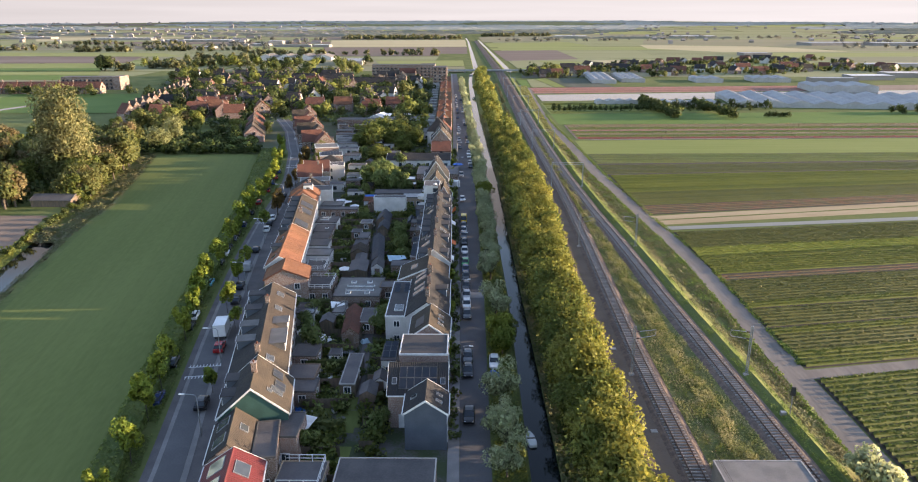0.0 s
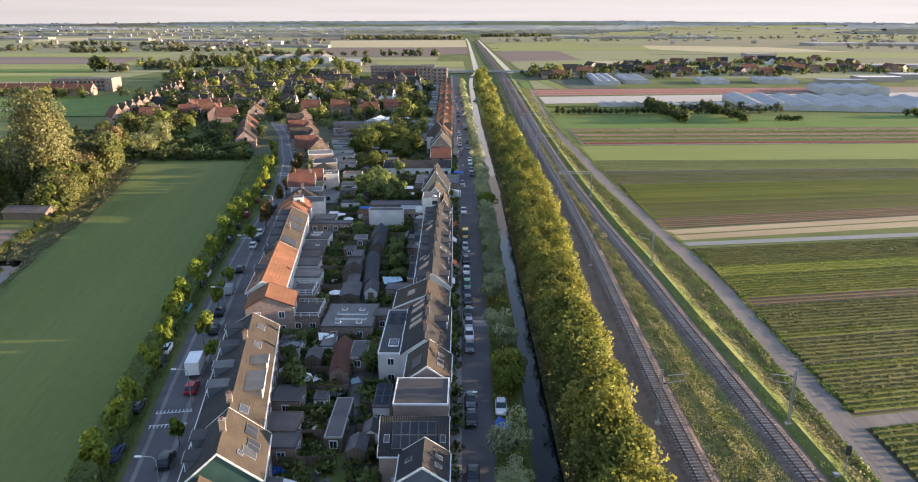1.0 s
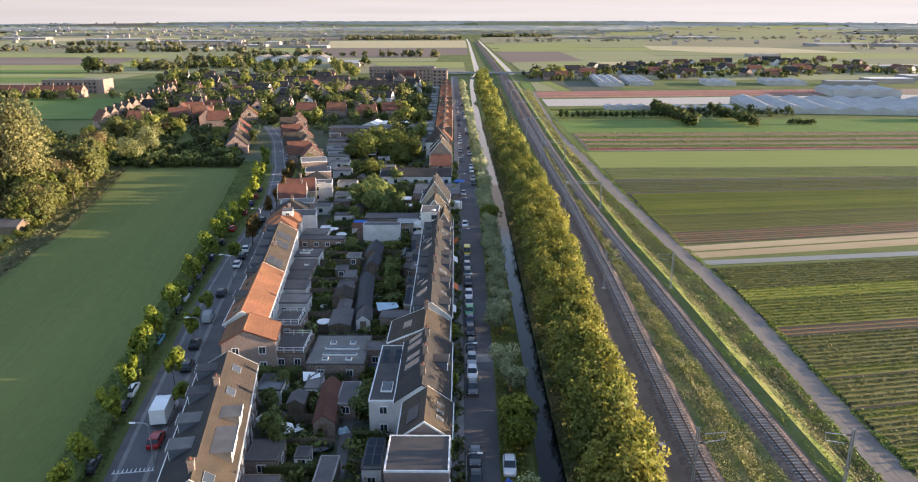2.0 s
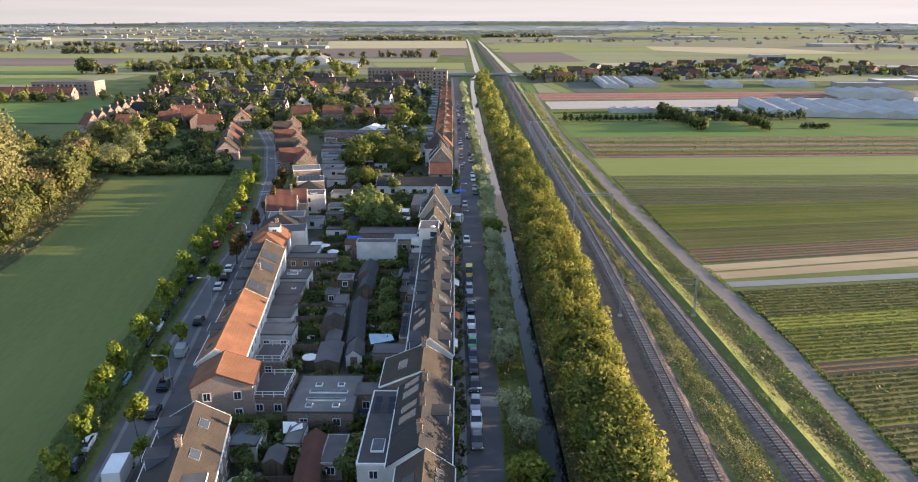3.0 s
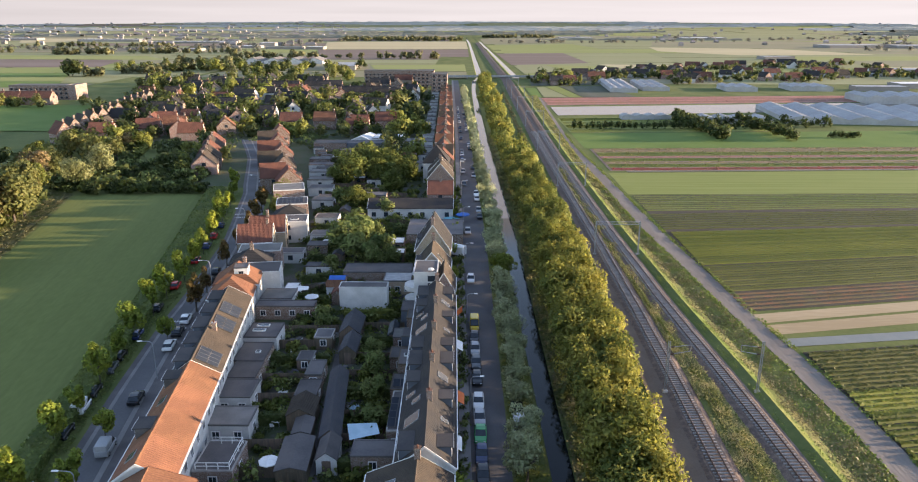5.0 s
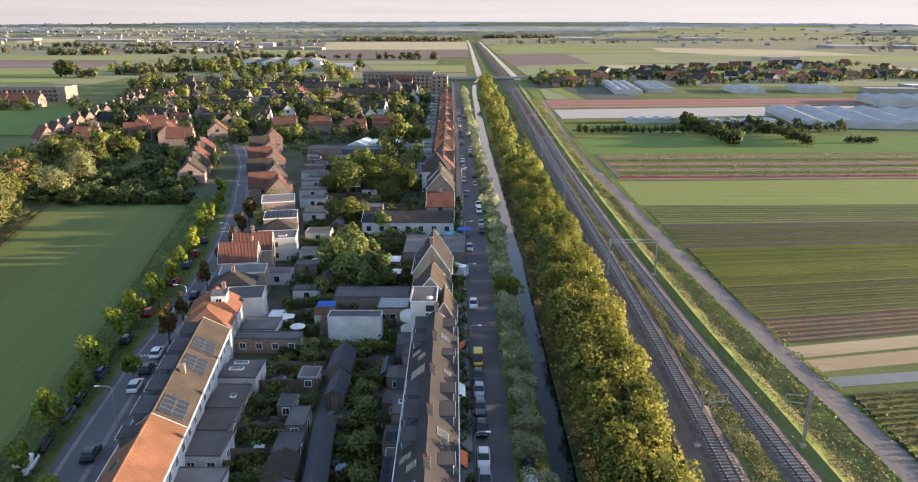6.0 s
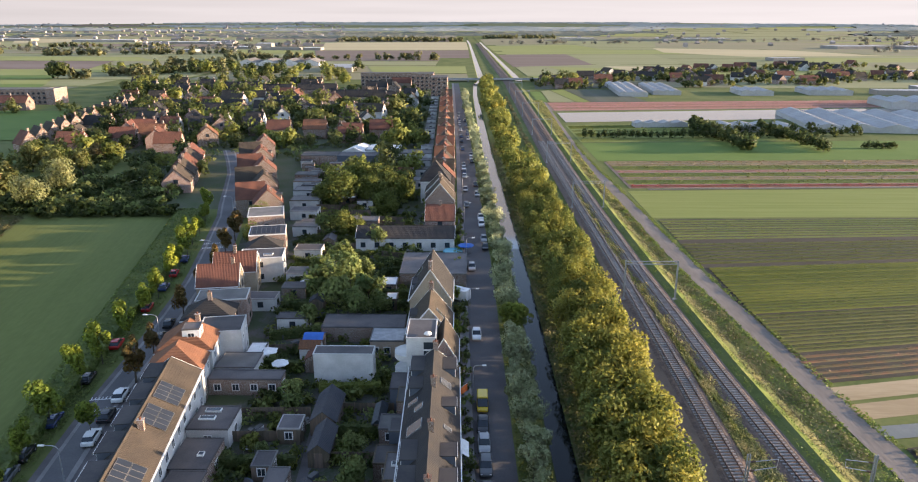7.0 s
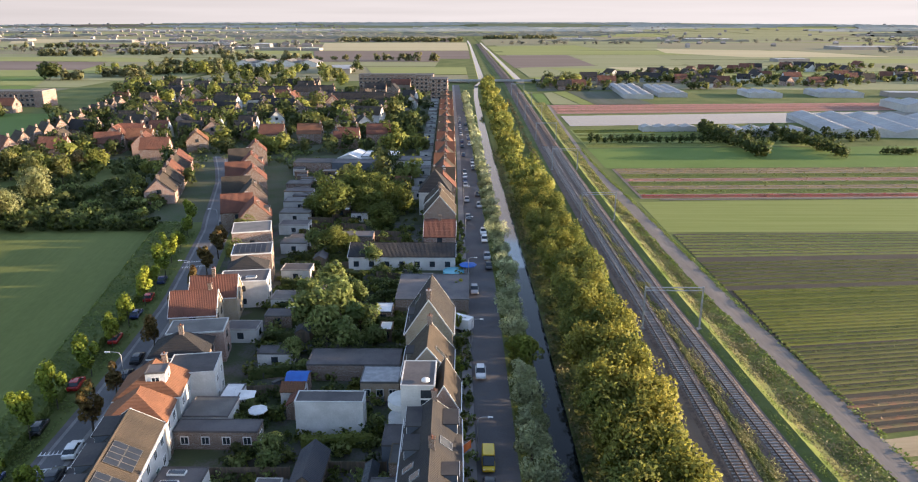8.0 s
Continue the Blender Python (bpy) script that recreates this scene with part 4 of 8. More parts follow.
def shed(x, y, rot, w, l, eave, ridge, wall, roof, label, category="shed"):
    """A low gabled shed, ridge along its own y."""
    t = thing("shed", pose(x, y, 0, 0, 0, rot), label, category, "garden sheds")
    h = w / 2
    part("wall", Shape().along_y([(-h, 0), (h, 0), (h, eave), (0, ridge - 0.08), (-h, eave)], 0, l), wall, t)
    f = (ridge - eave) / h
    for side in (-1, 1):
        sec = [(0, ridge - 0.07), (side * (h + 0.15), eave - f * 0.15 - 0.06), (side * (h + 0.15), eave - f * 0.15 + 0.04), (0, ridge + 0.04)]
        part("roof", Shape().along_y(sec if side < 0 else sec[::-1], -0.12, l + 0.12), roof, t)
    door(t, Matrix.Translation((0.0, -0.03, 0)), TIMBER)
    return t

# ---- the row along the village road ----
def ridge_x(y):
    return lerp([(60, -23.9), (75, -26.4), (93.2, -30.3), (109, -33.4), (125, -34.6), (153, -38.6), (186, -43.2)], y)


house(ridge_x(57) - 0.5, 56.6, 9, 6.6, 8.6, 4.9, 7.0, BRICK, CRIMSON, "terraced house with a crimson sheeted roof and dark roof window", lights=((1, 0.62, 0.6, 2.4, 1.9), (-1, 0.3, 0.5, 2.6, 2.2), (-1, 0.75, 0.5, 2.6, 2.2)), stacks=())
flat_house(ridge_x(66) + 2.2, 66.0, 10, 2.8, 8.2, 5.0, BRICK, BITUMEN, "flat-roofed rear part with a dark roof terrace", south=1)
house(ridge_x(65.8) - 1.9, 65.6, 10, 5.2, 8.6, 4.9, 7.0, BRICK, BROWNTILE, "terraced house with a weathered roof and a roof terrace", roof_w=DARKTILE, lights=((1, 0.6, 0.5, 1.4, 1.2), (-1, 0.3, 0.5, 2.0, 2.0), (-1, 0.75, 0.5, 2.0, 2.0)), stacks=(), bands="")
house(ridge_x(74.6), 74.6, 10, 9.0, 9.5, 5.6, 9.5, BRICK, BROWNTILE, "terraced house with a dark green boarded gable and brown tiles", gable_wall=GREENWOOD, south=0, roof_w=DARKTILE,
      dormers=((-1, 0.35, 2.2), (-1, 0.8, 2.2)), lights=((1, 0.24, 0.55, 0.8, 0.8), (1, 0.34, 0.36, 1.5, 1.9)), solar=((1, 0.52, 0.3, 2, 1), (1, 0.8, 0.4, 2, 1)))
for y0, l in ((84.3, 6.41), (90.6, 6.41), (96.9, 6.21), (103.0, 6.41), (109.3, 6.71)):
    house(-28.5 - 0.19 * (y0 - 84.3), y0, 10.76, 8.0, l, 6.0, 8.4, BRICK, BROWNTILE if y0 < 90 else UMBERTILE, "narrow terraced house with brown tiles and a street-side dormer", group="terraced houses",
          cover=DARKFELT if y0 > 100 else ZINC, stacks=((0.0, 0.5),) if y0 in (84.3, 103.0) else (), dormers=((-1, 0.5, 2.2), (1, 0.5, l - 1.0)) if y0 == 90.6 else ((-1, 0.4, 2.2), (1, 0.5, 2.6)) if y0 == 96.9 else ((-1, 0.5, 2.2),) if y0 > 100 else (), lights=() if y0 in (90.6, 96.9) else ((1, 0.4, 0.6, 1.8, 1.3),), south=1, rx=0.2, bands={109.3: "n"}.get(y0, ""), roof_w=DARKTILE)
house(-34.2, 124.6, 8, 8.4, 6.9, 5.9, 7.9, PINKBRICK, ORANGETILE, "corner house of pale brick with a bright orange tiled roof", south=2, stacks=(), rx=-0.5, trim=REDTILE)
for k in range(4):
    y0 = 131.6 + k * 6.15
    house(-36.7 - 0.1245 * (y0 - 131), y0, 7.1, 6.8, 6.2, 6.0, 8.2, RENDER, ORANGETILE, "terraced house with orange tiles and a white rear wall", group="terraced houses", dormers=((-1, 0.5, 2.6),) if k % 2 else (), lights=() if k % 2 else ((-1, 0.5, 0.5, 1.6, 1.2),), rx=-0.4, stacks=(), bands="s" if k == 0 else "n" if k == 3 else "")
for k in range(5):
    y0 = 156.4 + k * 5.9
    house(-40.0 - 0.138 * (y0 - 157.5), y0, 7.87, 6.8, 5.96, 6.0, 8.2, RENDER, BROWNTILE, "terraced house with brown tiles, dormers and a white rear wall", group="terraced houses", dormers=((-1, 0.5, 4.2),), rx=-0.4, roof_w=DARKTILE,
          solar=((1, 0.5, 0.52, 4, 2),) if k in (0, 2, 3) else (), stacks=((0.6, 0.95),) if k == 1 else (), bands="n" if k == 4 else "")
house(-44.6, 186.4, 9, 8.0, 5.6, 5.6, 8.4, RENDER, ORANGETILE, "house with an orange hipped roof and white walls", stacks=(), hip=(3.2, 0.4))
house(-45.4, 192.6, 9, 8.4, 7.0, 5.8, 8.8, RENDER, ORANGETILE, "white house with an orange hipped roof", hip=(2.6, 0.6), stacks=((1.2, 0.9),))
flat_house(-44.6, 194.2, 9, 2.6, 2.6, 2.6, WHITE, BITUMEN, "white flat-roofed roof box on the orange roof", name="roof_box", category="dormer", south=1, east=1, base=6.2)
flat_house(-42.2, 199.6, 9, 7.0, 6.4, 5.9, RENDER, BITUMEN, "white two-storey house with a dark flat roof", name="house", category="house", south=0, east=2, rim=RENDER)
house(-46.8, 206.6, 9, 8.6, 6.6, 5.0, 7.8, BRICK, DARKTILE, "brick house with a dark pyramid roof", stacks=((0.3, 0.45),), hip=(3.0, 3.0))
flat_house(-46.8, 214.0, 9, 9.2, 5.6, 5.6, PINKBRICK, GRAVELROOF, "brick house with a gravelled flat roof", name="house", category="house", south=1, east=1, rim=RENDER)
house(-46.6, 225.6, 98, 6.2, 8.0, 5.4, 8.8, TANBRICK, REDTILE, "house with a red tiled roof across the row", stacks=((0.2, 0.15),), south=2)
house(-45.8, 234.6, 98, 6.2, 8.6, 5.2, 8.4, TANBRICK, REDTILE, "house with a red tiled roof across the row", stacks=((0.0, 0.5),))
flat_house(-46.2, 238.0, 8, 9.4, 6.6, 5.6, RENDER, BITUMEN, "white house with a flat roof and skylights", name="house", category="house", domes=((-2, 2, 3.0, 1.2), (1.5, 2, 2, 1.2)), rim=WHITE)
house(-47.6, 245.6, 10, 8.0, 5.5, 5.2, 7.6, RENDER, DARKTILE, "white house with a dark hipped roof", stacks=(), hip=(2.4, 2.4))
flat_house(-48.4, 252.0, 12, 8.4, 8.0, 6.6, PINKBRICK, BITUMEN, "brick house with solar panels on its flat roof", name="house", category="house", solar=((-3, 1.5, 6, 3),), rim=WHITE)
flat_house(-53.0, 268.0, 14, 9.0, 9.0, 6.8, PINKBRICK, GRAVELROOF, "brick house with a pale flat roof and white edge", name="house", category="house", rim=WHITE)
for k, (hx, hy, rf) in enumerate([(-57, 285, REDTILE), (-60.5, 296, REDTILE), (-64, 307, BROWNTILE), (-67.5, 318, BROWNTILE), (-70.5, 330, REDTILE), (-74, 341, REDTILE), (-78, 354, REDTILE), (-81, 366, BROWNTILE), (-84, 380, REDTILE)]):
    house(hx, hy, 104 if k % 2 else 16, 8.2, 8.6, 5.6, 9.6, BRICK, rf, "brick village house with a steep tiled roof", group="village houses", stacks=((1.0, 0.2),), bands="", dormers=((1, 0.5, 2.4),) if k % 3 == 0 else ())

# ---- the row along the canal street ----
def st(y):
    return lerp(STREET_W, y)


flat_house(-7.9, 56.0, 0, 11.8, 11.6, 3.9, BRICK, BITUMEN, "low brick building with a dark flat roof", name="workshop", category="workshop", south=0, east=1, rim=BRICK)
house(-3.75, 75.2, 0, 5.6, 5.6, 5.6, 7.5, BLUEBOARD, DARKTILE, "house with a slate blue boarded gable and white edges", lights=((1, 0.3, 0.4, 0.7, 1.0), (1, 0.6, 0.4, 0.7, 1.0), (-1, 0.5, 0.4, 0.7, 1.0)), stacks=(), south=0)
house(-9.3, 84.4, -90, 7.6, 8.3, 5.4, 8.2, PINKBRICK, DARKTILE, "brick house with a solar array on its dark roof", solar=((1, 0.5, 0.5, 5, 2),), lights=((1, 0.1, 0.4, 0.7, 1.0), (1, 0.92, 0.4, 0.7, 1.0)), stacks=(), south=1, east=1)
flat_house(-4.8, 89.0, 0, 7.2, 7.0, 7.2, PINKBRICK, DARKFELT, "tall pale brick house with a worn flat roof", name="house", category="house", south=0, east=2, rim=WHITE)
house(-4.4, 97.4, 0, 6.3, 8.4, 6.1, 8.4, PINKBRICK, BROWNTILE, "house with a pink brick gable and a steep brown roof", lights=((1, 0.3, 0.45, 0.7, 1.1), (1, 0.5, 0.45, 0.7, 1.1), (1, 0.7, 0.45, 0.7, 1.1)), solar=((-1, 0.4, 0.5, 3, 1),), south=0, stacks=())
for k in range(3):
    house(-5.2 - 0.05 * k, 106.0 + k * 6.2, 0, 7.2, 6.2, 6.0, 8.6, RENDER if k == 0 else BRICK, DARKTILE, "terraced house with dark tiles and large roof windows", group="canal street houses", lights=((-1, 0.35, 0.5, 1.6, 2.6), (-1, 0.75, 0.5, 1.4, 2.4)) if k else (), dormers=((1, 0.5, 2.4),) if k == 1 else (), bands="")
flat_house(-10.6, 107.0, 0, 3.9, 17.0, 5.5, RENDER, DARKFELT, "white rear extension with a long dark flat roof", solar=((-0.9, 12.0, 1, 2), (0.9, 12.0, 1, 2)), domes=((0.2, 3.6, 1.6, 2.6),), rim=WHITE, south=1)
house(-7.0, 125.6, 0, 9.6, 8.4, 5.4, 7.8, BRICK, BROWNTILE, "broad brick house with a brown gable roof", rx=0.9, lights=((-1, 0.5, 0.5, 2.4, 1.4),), south=0, stacks=((0.9, 0.95),))
for k in range(10):
    y0 = 134.4 + k * 5.35
    house(-5.35 - 0.0164 * (y0 - 134.4), y0, 0.94, 6.9, 5.36, 6.0, 8.8, RENDER if k == 0 else BRICK, DARKTILE, "terraced house with dark tiles, dormers and roof windows", group="canal street houses",
          dormers=(((1, 0.5, 2.5), (-1, 0.5, 3.8)), (), ((1, 0.5, 2.2),), ((-1, 0.45, 3.0),), ((1, 0.5, 3.4), (-1, 0.5, 4.4)))[k % 5],
          lights=((), ((-1, 0.5, 0.45, 2.2, 2.4), (1, 0.5, 0.4, 0.9, 1.2)), ((-1, 0.3, 0.55, 1.2, 1.4), (-1, 0.75, 0.3, 1.0, 1.6)), ((1, 0.5, 0.5, 1.6, 1.8),), ())[k % 5], stacks=((0.2, 0.98),) if k % 2 else (), south=0 if k else 1, bands="s" if k == 0 else "n" if k == 9 else "")

def white_tall_house():
    """Modern white house with a rounded balcony and a glazed stair."""
    t = flat_house(-8.3, 189.6, 0, 4.4, 7.0, 9.6, RENDER, BITUMEN, "tall modern white house with a rounded balcony", name="house", category="house", south=0, east=0, rim=RENDER)
    part("stair_glazing", Shape().box(0.4, 1.9, -0.05, -0.003, 2.0, 9.0), GLASS, t)
    for z in (5.3, 7.6):
        part("glazing_bar", Shape().box(0.3, 2.0, -0.09, -0.055, z, z + 0.25), WHITE, t)
    ring = [(-2.2, 0.2)] + [(-2.2 - 2.0 * math.sin(a), 2.4 - 2.2 * math.cos(a)) for a in np.linspace(0.1, 2.6, 9)] + [(-2.2, 4.6)]
    for z in (2.9, 5.6):
        part("balcony", Shape().prism(ring[::-1], z, z + 0.9), RENDER, t)
    part("satellite_dish", Shape().dome((1.0, 1.0, 9.9), 0.6, 0.6, 0.35), WHITE, t, smooth=True)
    return t


white_tall_house()
house(-4.9, 190.2, 0, 4.0, 8.0, 6.0, 9.4, PINKBRICK, BROWNTILE, "house front with a sunlit brown roof beside the white house", south=0, stacks=())
house(-7.6, 199.4, 0, 7.2, 9.0, 6.0, 10.4, TANBRICK, BROWNTILE, "house with a steep brown roof and a buff gable", lights=((1, 0.3, 0.5, 0.9, 2.2),), dormers=((-1, 0.5, 2.6),), stacks=((0.0, 0.9),), south=1)
house(-8.0, 212.6, 0, 7.6, 11.5, 6.6, 12.3, TANBRICK, DARKTILE, "large house with a steep grey roof and a buff brick gable", dormers=((-1, 0.4, 3.0),), lights=((-1, 0.75, 0.4, 1.6, 1.6),), south=2, stacks=((0.0, 0.05),))
flat_house(-8.6, 234.6, 0, 14.2, 14.0, 3.4, BRICK, BITUMEN, "low brown building with a large flat roof", name="workshop", category="workshop", south=0)
house(-4.5, 265.0, 90, 9.0, 24.4, 3.4, 5.2, RENDER, DARKTILE, "long low white building with a dark roof", name="long_building", category="building", west=7, east=3, south=0, stacks=())
house(-4.6, 274.0, 90, 7.4, 7.6, 5.2, 8.4, PINKBRICK, REDTILE, "house with a bright red tiled roof", stacks=((0.0, 0.5),))
house(-9.0, 287.6, 0, 8.2, 9.0, 6.2, 11.0, BRICK, BROWNTILE, "brick street house with a steep brown roof", group="canal street houses", south=2)
house(-11.2, 308.5, 0, 9.2, 9.6, 6.8, 12.6, RENDER, DARKTILE, "tall white house with a steep dark hipped roof", hip=(4.4, 3.6), south=2, stacks=())
house(-9.6, 298.0, 0, 8.2, 8.6, 6.0, 10.2, BRICK, BROWNTILE, "brick street house with a steep brown roof", group="canal street houses", south=2)
y = 319.5
k = 0
while y < 600:
    l = 7.0 + (k * 37 % 5) * 0.5
    across = k % 3 == 1
    house(st(y) - (2.4 if across else 6.2), y + (4 if across else 0), 90 if across else 1.2, 7.8, 7.6 if across else l, 5.8, 9.8, (BRICK, PINKBRICK, RENDER, BRICK)[k % 4], (REDTILE, BROWNTILE, REDTILE, BROWNTILE, ORANGETILE)[k % 5],
          "terraced street house with a red tiled roof", group="canal street houses", south=1 if y < 380 else 0, stacks=((0.5, 0.9),), east=1, west=0, bands="")
    if k % 2:
        flat_house(st(y) - 14.2, y + 0.8, 0, 5.0, 4.6, 3.1, RENDER if k % 2 else BRICK, GRAVELROOF, "small rear annex with a pale flat roof", east=0)
    y += l + (0.9 if across else 0.05)
    k += 1

# ---- trees and shrubs: trunks, limbs and crowns of many small leaf clumps ----
def crown_mesh(name, material, seed, n, rx, rz, size, lobes=9, low=0.0, core=0.35, droop=0.0, tall=1.0):
    """A crown centred on z = rz, of n leaf clumps scattered round some lobes, with gaps and an uneven outline."""
    r = np.random.RandomState(seed)
    c = r.normal(size=(lobes, 3))
    c /= np.linalg.norm(c, axis=1)[:, None]
    c *= r.uniform(0.35, 0.75, lobes)[:, None]
    c[:, 2] = np.maximum(c[:, 2], -0.5 + low)
    rad = r.uniform(0.3, 0.52, lobes)
    k = r.randint(0, lobes, n)
    d = r.normal(size=(n, 3))
    d /= np.linalg.norm(d, axis=1)[:, None]
    p = c[k] + d * (rad[k] * r.uniform(core, 1.0, n) ** 0.5)[:, None]
    p *= np.array([rx, rx, rz * tall])
    p[:, 2] += rz
    out = d + 0.9 * r.normal(size=(n, 3))
    out /= np.linalg.norm(out, axis=1)[:, None]
    a = np.cross(out, r.normal(size=(n, 3)))
    a /= np.linalg.norm(a, axis=1)[:, None]
    b = np.cross(out, a)
    s = size * r.uniform(0.55, 1.3, n)[:, None]
    if droop:
        b = b * 0.6 + np.array([0, 0, -droop])
    v = np.stack([p - a * s, p - b * s * 0.6, p + a * s, p + b * s * 0.8 + out * s * 0.4], 1).reshape(-1, 3)
    v[:, 2] = np.maximum(v[:, 2], 0.03)
    f = np.arange(4 * n).reshape(n, 4)
    me = bpy.data.meshes.new(name)
    me.from_pydata(v.tolist(), [], f.tolist())
    me.materials.append(material)
    away = p - np.array([0, 0, rz * 0.7])
    away /= np.linalg.norm(away, axis=1)[:, None] + 1e-6
    nr = 0.7 * d + 0.6 * away + 0.4 * r.normal(size=(n, 3)) + np.array([0, 0, 0.45])
    nr /= np.linalg.norm(nr, axis=1)[:, None]
    me.normals_split_custom_set_from_vertices(np.repeat(nr, 4, axis=0).tolist())
    return me


def trunk_shape(h, r, lean, limbs, spread, seed):
    q = random.Random(seed)
    s, top = Shape(), (lean, 0.3 * lean, h)
    s.tube((0, 0, -0.1), (lean * 0.4, 0.1 * lean, h * 0.5), r * 1.25, r * 0.85).tube((lean * 0.4, 0.1 * lean, h * 0.5), top, r * 0.85, r * 0.5)
    for k in range(limbs):
        a = math.tau * (k + q.random()) / limbs
        z = h * q.uniform(0.55, 0.95)
        s.tube((lean * z / h, 0.2 * lean * z / h, z), (spread * math.cos(a), spread * math.sin(a), z + spread * q.uniform(0.7, 1.3)), r * 0.45, r * 0.15, 5)
    return s


KINDS = {}


def kind(key, label, category, material, height, radius, leaves, size, trunk=0.35, thick=0.16, variants=3, name="tree", **more):
    """A sort of tree: some shared meshes of trunk and crown."""
    made = []
    for i in range(variants):
        th = height * trunk
        cm = crown_mesh("crown", material, 31 * len(KINDS) + i, leaves, radius, (height - th) / 2, size, **more)
        made.append((trunk_shape(th + (height - th) * 0.35, thick, 0.25 * (i - 1), 5, radius * 0.55, i).mesh("trunk", BARK), cm, th))
    KINDS[key] = (label, category, made, name)


def plant(key, x, y, s=1.0, z=0.0, group="", sz=None):
    label, category, made, name = KINDS[key]
    tm, cm, th = random.choice(made)
    m = pose(x, y, z, 0, 0, random.uniform(0, 360)) @ Matrix.Diagonal((s, s, sz or s * random.uniform(0.88, 1.12), 1))
    if name == "shrub":
        t = part(name, cm, None)
        t.matrix_basis = m
        return tagged(t, label, category, group)
    t = thing(name, m, label, category, group)
    part("trunk", tm, None, t)
    c = part("crown", cm, None, t)
    c.location = (0, 0, th)
    return t


kind("wood", "densely leaved tree turning yellow-green", "tree", WOODLEAF, 10.4, 3.4, 2100, 0.25, trunk=0.10, lobes=34, core=0.5, low=0.1, name="wood_tree")
kind("woodgreen", "densely leaved green tree of the railside wood", "tree", LEAF, 10.0, 3.4, 2100, 0.25, trunk=0.10, lobes=34, core=0.5, low=0.1, name="wood_tree")
kind("willow", "pollard willow with a silvery green head", "willow", WILLOWLEAF, 6.4, 3.0, 2600, 0.20, trunk=0.16, lobes=12, core=0.3, low=0.2, droop=0.35, name="willow_tree")
kind("gold", "young street tree with leaves turning golden", "tree", GOLDLEAF, 9.0, 2.4, 1400, 0.26, trunk=0.2, thick=0.08, lobes=8, name="street_tree")
kind("bush", "round pale bush beside the track", "bush", WILLOWLEAF, 4.0, 2.8, 1600, 0.24, trunk=0.05, lobes=12, low=0.3, name="bush")
kind("shrub", "dense green garden shrub", "shrub", LEAF, 2.6, 1.5, 250, 0.28, trunk=0.08, lobes=8, low=0.2, name="shrub")
kind("darkshrub", "dense dark evergreen garden shrub", "shrub", DARKLEAF, 2.4, 1.5, 250, 0.28, trunk=0.08, lobes=8, low=0.2, name="shrub")
kind("garden", "broad garden tree with green and yellowing leaves", "tree", GARDENLEAF, 8.0, 3.4, 1400, 0.30, trunk=0.18, lobes=12, name="garden_tree")
kind("broad", "large round-headed tree with dense green and yellowing leaves", "tree", BROADLEAF, 12.5, 6.2, 4600, 0.34, trunk=0.1, thick=0.3, lobes=26, core=0.5, low=0.15, name="garden_tree")
kind("lime", "bright green street tree beside the canal", "tree", LIMELEAF, 12.5, 6.2, 3000, 0.44, trunk=0.14, thick=0.3, lobes=18, core=0.45, variants=2, name="street_tree")
kind("rust", "slender tree with rust-red leaves", "tree", RUSTLEAF, 7.0, 1.6, 1100, 0.24, trunk=0.15, lobes=10, tall=1.0, name="street_tree")
kind("forest", "tall broad tree at the edge of the grove", "tree", GROVELEAF, 13, 5.0, 1500, 0.44, trunk=0.12, thick=0.3, lobes=14, name="grove_tree")
kind("forestdark", "tall green tree of the grove", "tree", LEAF, 12, 4.8, 1500, 0.44, trunk=0.12, thick=0.3, lobes=14, name="grove_tree")
kind("forestrust", "tall tree of the grove turning brown", "tree", BROWNLEAF, 12, 4.8, 1500, 0.44, trunk=0.12, thick=0.3, lobes=14, name="grove_tree")
kind("poplar", "very tall airy poplar with olive yellow leaves", "poplar", POPLARLEAF, 27, 9.2, 9000, 0.36, trunk=0.14, thick=0.5, lobes=34, core=0.25, variants=2, name="poplar_tree")
kind("weeping", "large rounded willow with pale olive leaves", "willow", PALELEAF, 11.5, 5.4, 3600, 0.32, trunk=0.1, thick=0.3, lobes=20, core=0.35, low=0.1, droop=0.3, variants=2, name="willow_tree")
kind("far", "rounded green tree among the houses", "tree", LEAF, 8.0, 3.6, 420, 0.75, trunk=0.12, thick=0.2, lobes=9, variants=4, name="village_tree")
kind("fardark", "dark green tree among the houses", "tree", DARKLEAF, 8.5, 3.6, 420, 0.75, trunk=0.12, thick=0.2, lobes=9, variants=4, name="village_tree")
kind("fargold", "yellowing tree among the houses", "tree", WOODLEAF, 8.0, 3.4, 420, 0.75, trunk=0.12, thick=0.2, lobes=9, variants=3, name="village_tree")

